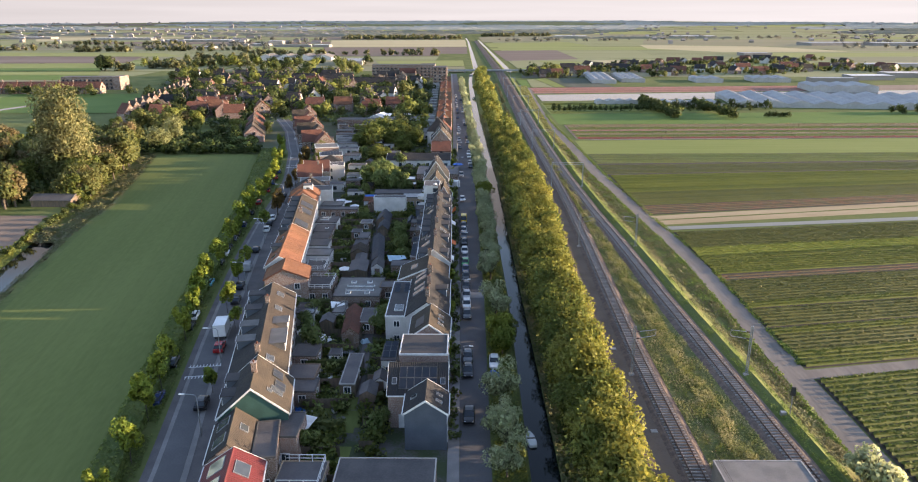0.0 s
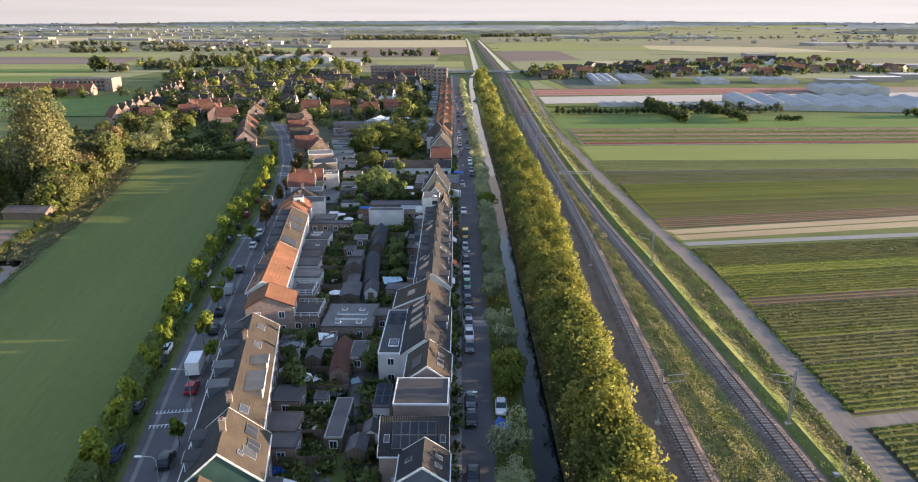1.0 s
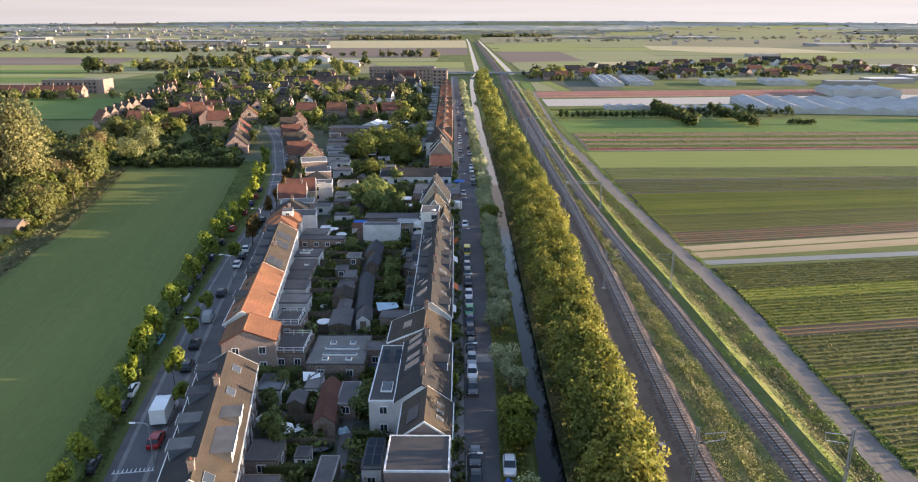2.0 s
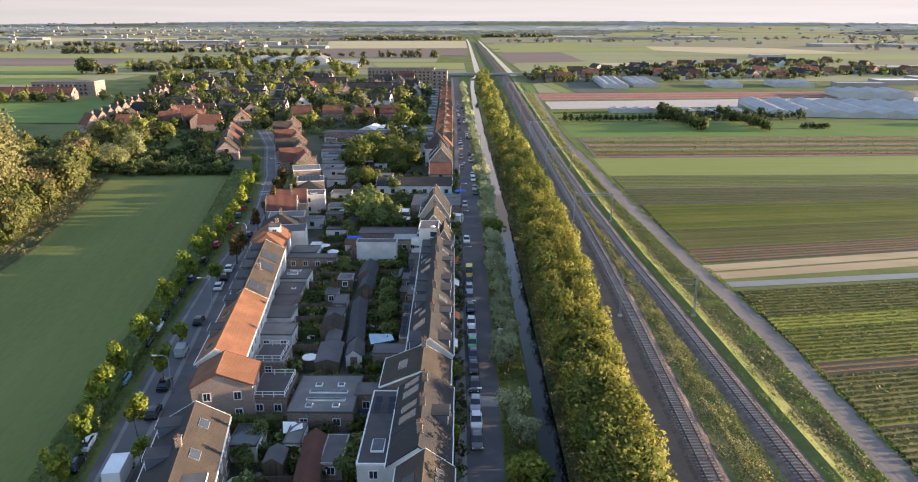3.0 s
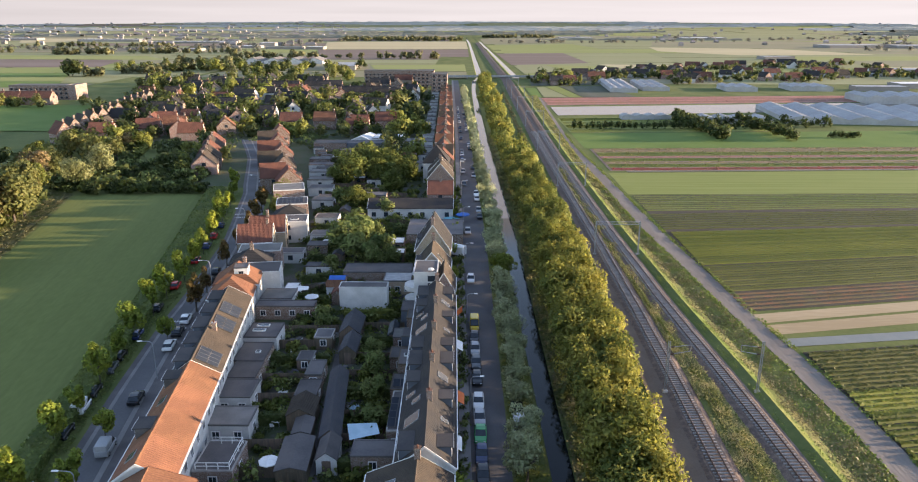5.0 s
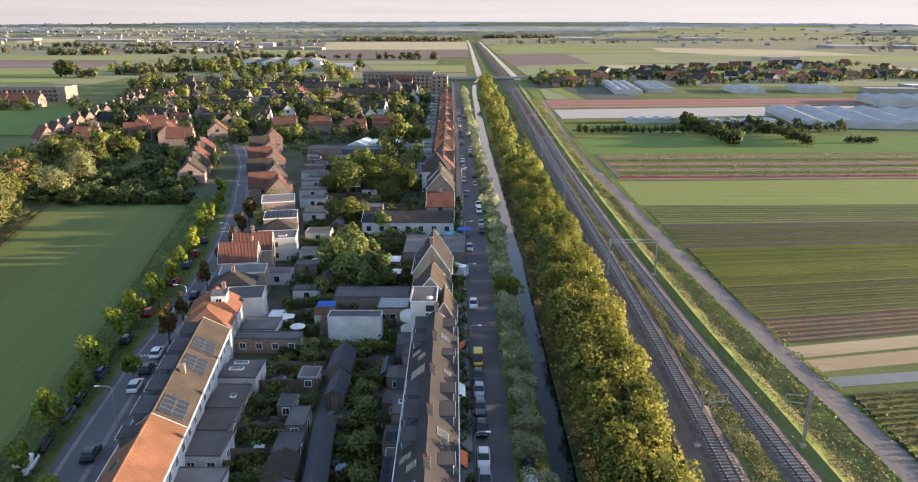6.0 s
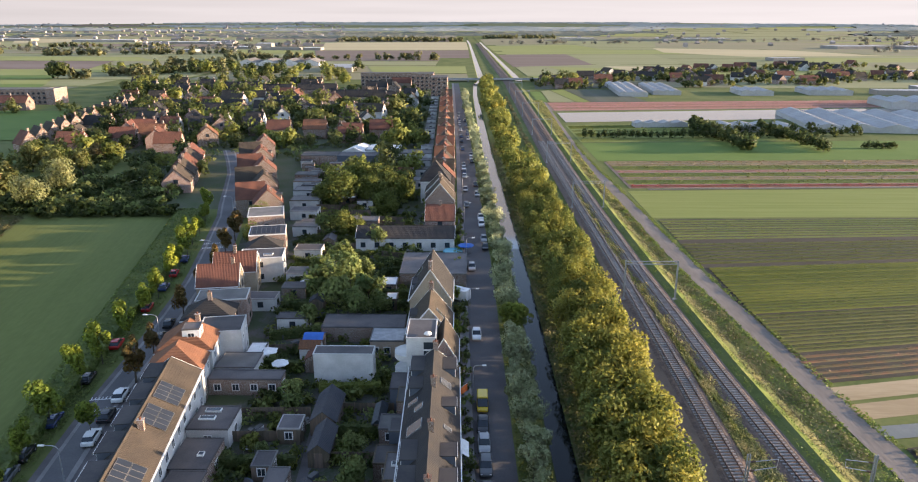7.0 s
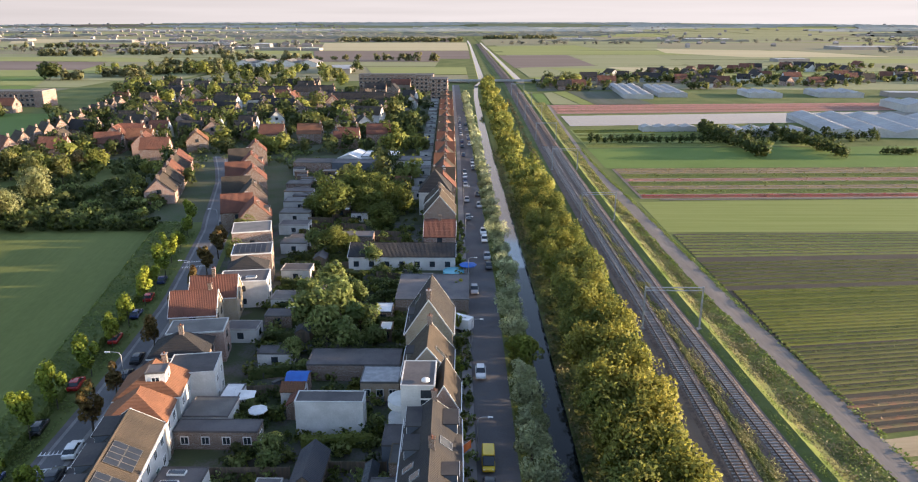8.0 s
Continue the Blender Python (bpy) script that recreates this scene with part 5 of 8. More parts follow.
# railside wood, canal willows, road trees
y = 52.0
while y < 330:
    e, w = lerp(CANAL_E, y) + 2.4, lerp(WOOD_E, y) - 3.5
    for k in range(3):
        x = e + (w - e) * (k + 0.5) / 3 + random.uniform(-0.8, 0.8)
        plant("wood" if random.random() < (0.45, 0.7, 0.85)[k] * lerp([(50, 1.0), (190, 1.0), (250, 0.55), (340, 0.4)], y) else "woodgreen", x, y + random.uniform(-1.4, 1.4), random.uniform(0.92, 1.08) * (0.94 if k == 0 else 1.0) * lerp([(50, 1.0), (200, 1.0), (270, 0.86), (340, 0.78)], y) * (random.uniform(0.8, 1.05) if y > 210 else 1.0), group="railside wood")
    y += 3.6 if y < 200 else 5.0
for y in (69, 74.5, 80, 86.5, 118.5, 125, 139, 144, 149, 157, 163, 168.5, 174, 180, 187, 193, 199, 206, 222, 231, 240, 249, 258, 268, 279, 290, 300, 312, 324, 336, 350):
    plant("willow", lerp(STREET_E, y) + 1.9 + random.uniform(-0.3, 0.3), y + random.uniform(-0.8, 0.8), random.uniform(0.85, 1.08), group="canal willows")
for y, size in ((103.5, 0.4), (107.5, 0.5), (111.5, 0.36), (213, 0.5), (217, 0.36)):
    plant("lime", lerp(STREET_E, y) + 2.7, y, size, group="canal street trees")
y = 62.0
while y < 300:
    plant("gold", lerp(ROAD_W, y) - 2.6 + random.uniform(-0.4, 0.4), y, random.uniform(0.7, 1.0), group="roadside trees")
    y += random.uniform(7.5, 11.5)


def tree_mass(name, label, places, material, cards=70, radius=3.6, height=8.0, size=0.9, seed=5, up=0.3):
    """Far trees joined into one piece: places of (x, y, scale)."""
    r = np.random.RandomState(seed)
    vs, ns = [], []
    for x, y, s in places:
        lobes = 9
        c = r.normal(size=(lobes, 3)) * 0.30
        k = r.randint(0, lobes, cards)
        d = r.normal(size=(cards, 3))
        d /= np.linalg.norm(d, axis=1)[:, None]
        q = c[k] + d * 0.5 * r.uniform(0.75, 1.1, cards)[:, None]
        p = q * np.array([radius, radius, height * 0.48]) * s
        p[:, 2] = np.maximum(p[:, 2] + height * 0.5 * s, 0.3)
        p += np.array([x, y, 0])
        o = d + 0.8 * r.normal(size=(cards, 3))
        a = np.cross(o, r.normal(size=(cards, 3)))
        a /= np.linalg.norm(a, axis=1)[:, None] + 1e-6
        b = np.cross(o, a)
        b /= np.linalg.norm(b, axis=1)[:, None] + 1e-6
        w = size * s * r.uniform(0.6, 1.3, cards)[:, None]
        vs.append(np.stack([p - a * w, p - b * w, p + a * w, p + b * w], 1).reshape(-1, 3))
        nn = 0.45 * d + 1.1 * q + np.array([0, 0, 0.5 * up])
        nn /= np.linalg.norm(nn, axis=1)[:, None]
        ns.append(np.repeat(nn, 4, axis=0))
    v = np.concatenate(vs)
    me = bpy.data.meshes.new(name)
    me.from_pydata(v.tolist(), [], np.arange(len(v)).reshape(-1, 4).tolist())
    me.materials.append(material)
    me.normals_split_custom_set_from_vertices(np.concatenate(ns).tolist())
    return tagged(part(name, me, material), label, "trees", kind="stuff")


mass = []
y = 330.0
while y < 780:
    e, w = lerp(CANAL_E, y) + 2.5, lerp(WOOD_E, y) - 2.8
    for k in range(3):
        size = random.uniform(0.4, 1.0) * (1.15 if noise.noise((y * 0.03, k, 0)) > 0 else 0.6)
        mass.append((e + (w - e) * (k + random.random()) / 3, y + random.uniform(-2, 2), size))
    y += 4.2
tree_mass("railside_wood", "far end of the yellowing wood beside the railway", mass[::4], WOODLEAF, 220, 3.3, 8.0, 0.45)
tree_mass("railside_wood", "green scrub in the far end of the railside wood", [m for i, m in enumerate(mass) if i % 4], LEAF, 220, 3.3, 7.4, 0.45, 6)

far_willows = [(lerp(STREET_E, y) + 2.2 + random.uniform(-0.5, 0.5), y, random.uniform(0.7, 1.1)) for y in frange(356, 640, 6.5)]
tree_mass("far_willows", "further pollard willows along the canal", far_willows, WILLOWLEAF, 160, 2.6, 5.6, 0.4, 31, up=0.6)

# ---- back gardens between the two rows ----
for x0, x1, y0, y1, h, wl_, rf, text, more in [
    (-24.8, -15.4, 122.6, 133.4, 3.4, BRICK, GRAVELROOF, "large flat-roofed workshop with roof lights", dict(domes=((-1.5, 7.5, 1.0, 1.0), (1.8, 7.5, 1.0, 1.0), (0.3, 5.4, 5.6, 0.6), (0.3, 3.2, 5.6, 0.6), (-1.8, 1.6, 1.0, 1.0), (2.0, 1.6, 1.0, 1.0)), south=2)),
    (-31.0, -25.6, 126.4, 134.0, 3.4, BRICK, BITUMEN, "rear annex with a roof terrace", dict(south=2)),
    (-17.6, -15.2, 88.6, 99.0, 2.8, TIMBER, BITUMEN, "long narrow shed with a dark flat roof", {}),
    (-18.0, -15.2, 111.5, 118.0, 2.8, BRICK, BITUMEN, "dark brick shed with a flat roof", {}),
    (-23.6, -21.4, 116.0, 121.0, 2.7, RENDER, GRAVELROOF, "white lean-to with a pale roof", {}),
    (-30.6, -26.8, 115.0, 120.1, 3.0, RENDER, SKYGLASS, "white conservatory with a glass roof", {}),
    (-27.0, -22.8, 97.5, 102.2, 3.0, BRICK, BITUMEN, "rear annex with a dark flat roof", {}),
    (-26.0, -21.5, 89.6, 94.4, 3.2, BRICK, BITUMEN, "rear annex with a dark flat roof", {}),
    (-21.1, -19.2, 98.8, 101.2, 2.5, WHITE, BITUMEN, "small white shed in a garden", {}),
    (-16.0, -12.6, 127.3, 130.9, 3.5, BRICK, BITUMEN, "flat-roofed brick link building", {}),
    (-38.9, -33.2, 175.4, 181.4, 3.4, RENDER, BITUMEN, "white rear annex with two roof lights", dict(domes=((-0.6, 4.6, 2.2, 0.9), (-0.8, 2.6, 2.2, 0.9)))),
    (-38.0, -33.0, 166.6, 173.4, 3.4, BRICK, BITUMEN, "brick rear annex with a dark flat roof", dict(domes=((0.8, 3, 0.8, 0.8),))),
    (-37.2, -32.8, 161.0, 166.4, 3.4, BRICK, BITUMEN, "rear annex with a flat roof", {}),
    (-37.0, -31.8, 155.2, 160.6, 3.4, RENDER, BITUMEN, "white rear annex with a dark roof", dict(south=2)),
    (-36.0, -29.9, 147.8, 152.8, 3.4, RENDER, GRAVELROOF, "white rear annex with wide windows", dict(south=2)),
    (-34.0, -29.0, 138.0, 144.4, 3.2, BRICK, BITUMEN, "rear annex with a roof terrace", {}),
    (-41.0, -29.6, 189.4, 192.4, 3.2, BRICK, BITUMEN, "long dark brick shed with small windows", dict(south=4)),
    (-41.0, -34.7, 192.9, 198.2, 3.4, RENDER, GRAVELROOF, "white annex with a gravelled flat roof", {}),
    (-38.0, -35.2, 198.8, 203.0, 2.8, WHITE, WHITE, "white carport with a thin roof", {}),
    (-27.0, -23.9, 176.4, 180.0, 2.8, TIMBER, BITUMEN, "dark garden shed beside the alley", {}),
    (-28.2, -25.6, 168.3, 171.6, 2.6, TIMBER, BITUMEN, "dark garden shed beside the alley", {}),
    (-25.7, -23.1, 163.0, 168.0, 2.8, BRICK, BITUMEN, "shed with a white-edged roof", {}),
    (-25.9, -22.6, 156.6, 161.6, 2.8, TIMBER, BITUMEN, "dark garden shed beside the alley", {}),
    (-11.8, -8.9, 157.2, 162.3, 3.6, BRICK, BITUMEN, "rear annex with solar panels", dict(solar=((-0.6, 1.6, 2, 1),))),
    (-11.2, -8.7, 146.4, 157.0, 3.6, BRICK, BITUMEN, "rear annex with solar panels", dict(solar=((-0.7, 1.6, 2, 4),))),
    (-11.2, -8.8, 162.7, 168.3, 4.4, BRICK, BITUMEN, "upper rear annex with a dark flat roof", dict(domes=((0, 3, 0.8, 0.8),))), (-11.5, -8.8, 172.9, 176.1, 4.4, BLUEBOARD, BITUMEN, "upper rear annex with a dark flat roof", {}), (-11.2, -8.8, 180.2, 184.4, 4.4, BRICK, ZINC, "upper rear annex with a grey flat roof", {}),
    (-12.6, -9.4, 184.6, 189.4, 4.0, BLUEBOARD, BITUMEN, "blue-grey boarded rear annex", {}),
    (-13.3, -10.4, 176.3, 180.0, 3.0, BRICK, GRAVELROOF, "small brick annex with a flat roof", {}),
    (-13.1, -9.8, 168.5, 172.6, 3.0, BRICK, BITUMEN, "small brick annex with a flat roof", {}),
    (-17.9, -12.0, 202.3, 207.6, 3.6, TANBRICK, STEEL, "flat-roofed annex with blue-grey roofing", dict(south=3)),
    (-25.4, -15.9, 192.6, 195.6, 5.4, RENDER, BITUMEN, "tall pale garage block with a blank white front", dict(south=0, rim=RENDER)),
    (-27.4, -12.4, 208.4, 214.2, 3.3, BRICK, BITUMEN, "long low workshop with a dark flat roof", dict(south=0, rim=BITUMEN)),
    (-36.4, -30.6, 212.7, 215.6, 3.0, RENDER, BITUMEN, "white garage with a small window", {}),
    (-19.2, -16.0, 230.5, 235.2, 2.8, BRICK, WHITE, "shed with a white roof", {}),
    (-17.4, -15.2, 222.6, 226.2, 2.8, TIMBER, WHITE, "shed with a white roof", {}),
    (-33.4, -25.4, 276.6, 281.4, 3.6, BRICK, BITUMEN, "low brick garden building with dark roof", {}),
    (-46.6, -42.6, 277.4, 281.0, 2.8, TURQUOISE, BITUMEN, "garden building with a turquoise wall", {}),
    (-24.6, -20.8, 86.0, 90.2, 3.0, BRICK, BITUMEN, "rear annex with a flat roof", {}),
    (-23.2, -20.0, 71.4, 77.4, 4.4, PINKBRICK, BITUMEN, "tall rear annex of pale brick", {}),
    (-21.4, -15.5, 63.6, 69.4, 2.6, PINKBRICK, BITUMEN, "low brick annex with a walled roof", dict(rim=TANBRICK)),
    (-12.0, -9.6, 95.2, 101.2, 3.6, RENDER, BITUMEN, "white lean-to with solar panels", dict(solar=((-0.5, 1.4, 2, 3),))),
    (-15.2, -9.6, 141.2, 144.8, 3.2, BRICK, BITUMEN, "low brick shed behind the terrace", {}),
    (-45.0, -39.0, 222.0, 226.0, 3.0, RENDER, BITUMEN, "rear annex with a dark flat roof", {}), (-40.5, -35.5, 236.5, 241.0, 3.0, RENDER, GRAVELROOF, "rear annex with a pale roof", {}),
    (-42.5, -36.0, 252.5, 257.0, 3.2, RENDER, BITUMEN, "white rear annex with a dark roof", {}), (-47.5, -41.0, 272.0, 277.0, 3.2, RENDER, GRAVELROOF, "pale rear annex with flat roof", {}),
    (-39.5, -34.5, 228.5, 232.0, 2.8, BRICK, BITUMEN, "dark flat-roofed garden shed", {}), (-35.0, -31.0, 242.0, 246.0, 2.7, TIMBER, BITUMEN, "dark flat-roofed garden shed", {}),
    (-52, -44, 288, 293, 3.2, RENDER, BITUMEN, "rear annex with a dark flat roof", {}), (-55, -46, 300, 306, 3.2, RENDER, GRAVELROOF, "rear annex with a pale roof", {}), (-57, -47, 313, 319, 3.2, RENDER, GRAVELROOF, "rear annex with a pale roof", {}),
    (-60, -51, 326, 331, 3.2, RENDER, BITUMEN, "rear annex with a dark flat roof", {}), (-62, -54, 337, 343, 3.2, BRICK, GRAVELROOF, "rear annex with a pale roof", {}), (-45, -39, 318, 322, 2.8, RENDER, BITUMEN, "pale flat-roofed garden shed", {}), (-43, -37, 332, 338, 2.8, RENDER, GRAVELROOF, "pale flat-roofed garden shed", {}),
]:
    flat_house((x0 + x1) / 2, y0, 0, (x1 - x0) * 0.98, (y1 - y0) * 0.98, h * (0.86 if h < 3.7 else 1.0), wl_, rf, text, group="rear annexes", **({"south": 1, "east": 1} | more))
yq = random.Random(19)
for k in range(22):
    y0 = 300 + 3.0 * k + yq.uniform(-1, 1)
    x0 = lerp([(300, -52), (366, -70)], y0) + (yq.uniform(4, 8) if k % 2 else yq.uniform(12, 22))
    flat_house(x0, y0, yq.uniform(-3, 6), yq.uniform(3, 6), yq.uniform(2.2, 3.4), yq.uniform(2.3, 2.8), (RENDER, BRICK, TIMBER)[k % 3], (GRAVELROOF, BITUMEN, WHITE, BITUMEN)[k % 4], ("white rendered garden shed with a flat roof", "brick garden shed with a flat roof", "wooden garden shed with a flat roof")[k % 3], group="rear annexes", east=0)
for x, y0, rot, w, l, e, r_, wl_, rf, text in [
    (-18.8, 106.6, 4, 2.9, 11.0, 2.4, 3.6, BRICK, REDTILE, "long shed with a red tiled roof"), (-23.8, 151.2, 2, 3.8, 5.0, 2.4, 3.5, TIMBER, BROWNTILE, "brown-roofed garden shed beside the alley"),
    (-21.2, 178.4, 0, 3.6, 7.6, 2.4, 3.9, TIMBER, SLATE, "dark-roofed shed with a pale gable"), (-20.4, 171.2, 0, 2.8, 6.2, 2.3, 3.5, TIMBER, SLATE, "wooden garden shed with a dark roof"),
    (-18.7, 146.2, 5.6, 2.7, 18.4, 2.3, 3.4, TIMBER, SLATE, "long dark-roofed shed beside the alley"), (-18.2, 141.0, 2, 2.6, 4.8, 2.4, 3.4, RENDER, BITUMEN, "shed with a rounded grey roof"),
    (-26.0, 201.8, 90, 2.8, 3.4, 2.6, 3.5, RENDER, ORANGETILE, "small shed with an orange roof"), (-13.6, 178.2, 0, 1.6, 5.2, 2.2, 2.8, SKYGLASS, SKYGLASS, "small glass greenhouse in a garden"),
    (-26.5, 196.8, 0, 2.4, 3.0, 2.4, 3.2, BRICK, REDTILE, "small shed with a red roof"), (-22.2, 138.8, 3, 3.8, 7.4, 2.3, 2.8, TIMBER, BITUMEN, "dark shed beside the alley"), (-22.7, 146.9, 3, 2.4, 4.0, 2.3, 2.7, TIMBER, BITUMEN, "small dark shed beside the alley"),
    (-13.0, 86.0, 0, 2.4, 3.4, 2.1, 2.8, TIMBER, BITUMEN, "small weathered wooden garden shed"), (-11.6, 90.0, 0, 2.2, 3.0, 2.1, 2.8, WHITE, BITUMEN, "small white shed in a garden"),
    (-24.0, 112.0, 0, 2.4, 3.2, 2.1, 2.8, TIMBER, BITUMEN, "small weathered wooden garden shed"), (-22.4, 76.4, 20, 2.2, 3.2, 2.1, 2.7, WHITE, WHITE, "small white shelter in a garden"), (-26.2, 205.0, 90, 3.2, 3.2, 2.7, 3.3, PINKBRICK, TARP, "shed under a blue tarpaulin"),
    (-31, 222, 0, 2.6, 3.4, 2.1, 2.9, TIMBER, SLATE, "small weathered wooden garden shed"), (-36, 262, 0, 2.8, 4.0, 2.2, 3.0, TIMBER, BITUMEN, "small weathered wooden garden shed"), (-32, 279, 0, 2.8, 4.2, 2.2, 3.0, RENDER, SLATE, "small white garden house with dark roof"),
]:
    shed(x, y0, rot, w, l, e, r_, wl_, rf, text)

# alley, fences, hedges
ALLEY = [(60, -12.9), (96, -15.4), (120, -16.6), (136, -19.4), (162, -21.6), (190, -23.2)]
strip("alley", [(y, x - 0.75) for y, x in ALLEY], [(y, x + 0.75) for y, x in ALLEY], frange(84, 190, 6), 0.05, CLINKER, "narrow dark paved alley between the gardens", category="alley")


def fence(x0, y0, x1, y1, h=1.7):
    """A garden fence: posts and boarded panels between them."""
    d = math.hypot(x1 - x0, y1 - y0)
    t = thing("fence", pose(x0, y0, 0, 0, 0, math.degrees(math.atan2(y1 - y0, x1 - x0))), "weathered brown wooden garden fence", "fence", "garden fences")
    n = max(1, round(d / 1.9))
    panel = Shape().box(0.05, d / n - 0.05, -0.03, 0.03, 0.05, h, 0.008)
    me, po = panel.mesh("panel", TIMBER), Shape().box(-0.05, 0.05, -0.05, 0.05, 0, h + 0.1, 0.01).mesh("post", TIMBER)
    for k in range(n + 1):
        part("post", po, None, t).location = (k * d / n, 0, 0)
        if k < n:
            part("panel", me, None, t).location = (k * d / n, 0, 0)




def hedge(x0, y0, x1, y1, w=0.9, h=1.9, material=DARKLEAF, label="clipped dark green garden hedge", dens=42, name="hedge"):
    """A hedge of many leaf clumps along a line."""
    d = math.hypot(x1 - x0, y1 - y0)
    r = np.random.RandomState(int(abs(x0 * 7 + y0 * 13)) % 9999)
    n = int(d * dens * (w + h) / 2.8)
    u, k = r.uniform(0, 1, n), r.randint(0, 3, n)
    side = np.where(k == 0, -1, np.where(k == 1, 1, r.uniform(-1, 1, n))) * w / 2
    z = np.where(k == 2, h, r.uniform(0.08, h, n)) + r.normal(0, 0.10, n)
    ax, ay = (x1 - x0) / d, (y1 - y0) / d
    p = np.stack([x0 + (x1 - x0) * u - ay * side, y0 + (y1 - y0) * u + ax * side, np.maximum(z, 0.05)], 1) + r.normal(0, 0.09, (n, 3))
    p[:, 2] = np.maximum(p[:, 2], 0.05)
    nr = np.stack([np.where(k == 2, 0, -ay * np.sign(side)), np.where(k == 2, 0, ax * np.sign(side)), np.where(k == 2, 1.0, 0.2)], 1) + r.normal(0, 0.5, (n, 3))
    nr /= np.linalg.norm(nr, axis=1)[:, None]
    a = np.cross(nr, r.normal(size=(n, 3)))
    a /= np.linalg.norm(a, axis=1)[:, None]
    b = np.cross(nr, a)
    s = r.uniform(0.12, 0.26, n)[:, None]
    v = np.stack([p - a * s, p - b * s, p + a * s, p + b * s], 1).reshape(-1, 3)
    v[:, 2] = np.maximum(v[:, 2], 0.02)
    c = w / 2 - 0.1
    core = np.array([(x0 + ax * e * d - ay * o, y0 + ay * e * d + ax * o, g) for e, o, g in ((0, -c, 0), (1, -c, 0), (1, -c, h - 0.12), (0, -c, h - 0.12), (0, c, 0), (1, c, 0), (1, c, h - 0.12), (0, c, h - 0.12))])
    k = 4 * n
    me = bpy.data.meshes.new(name)
    me.from_pydata(np.concatenate([v, core]).tolist(), [], np.arange(k).reshape(-1, 4).tolist() + [(k, k + 1, k + 2, k + 3), (k + 4, k + 7, k + 6, k + 5), (k + 3, k + 2, k + 6, k + 7), (k, k + 3, k + 7, k + 4), (k + 1, k + 5, k + 6, k + 2)])
    me.materials.append(material)
    return tagged(part(name, me, material), label, "hedge", "hedges")


q = random.Random(11)
plots = [61 + 6.1 * k for k in range(33)]
for k, y in enumerate(plots):
    al = lerp(ALLEY, min(y, 190))
    wx = lerp([(60, -19), (93, -24), (125, -28.5), (190, -36)], y)
    ex = st(y) - 13.0
    if y < 188:
        (fence if k % 3 else hedge)(wx, y, al - 1.2, y + 0.3)
        (fence if k % 3 != 1 else hedge)(al + 1.2, y + 1.5, ex + 1.5, y + 1.5)
for k, y in enumerate(frange(197, 345, 6.4)):
    wx = lerp([(190, -35), (300, -48), (345, -57)], y)
    for a in (wx, wx + 9.5, wx + 19):
        if a < st(y) - 18 and not (190 < y < 216 and a > -29):
            (hedge if q.random() < 0.55 else fence)(a + q.uniform(0, 2), y + q.uniform(-1.5, 1.5), a + q.uniform(6, 8.5), y + q.uniform(-1.5, 1.5))
hedge(-32.6, 122.2, -25.4, 122.8, 1.6, 2.2, DARKLEAF)
hedge(-24.0, 189.8, -14.6, 190.6, 1.2, 1.8, LEAF)
for y in frange(66, 290, 5):
    gap = lerp(ROAD_W, y) - lerp(EDGE_E, y)
    hedge(lerp(EDGE_E, y) + gap * 0.33, y, lerp(EDGE_E, y + 5) + gap * 0.33, y + 5, gap * 0.55, 1.7, HEDGELEAF, "broad loose green hedge between meadow and road", 46)

busy = [(o.matrix_basis.translation.x, o.matrix_basis.translation.y) for o in scene.objects if o.parent is None and o.name.split(".")[0] in ("annex", "shed", "workshop")]


def free(x, y, d=3.0):
    return all(abs(x - a) > d or not -d * 0.4 < y - b < d * 1.9 for a, b in busy)


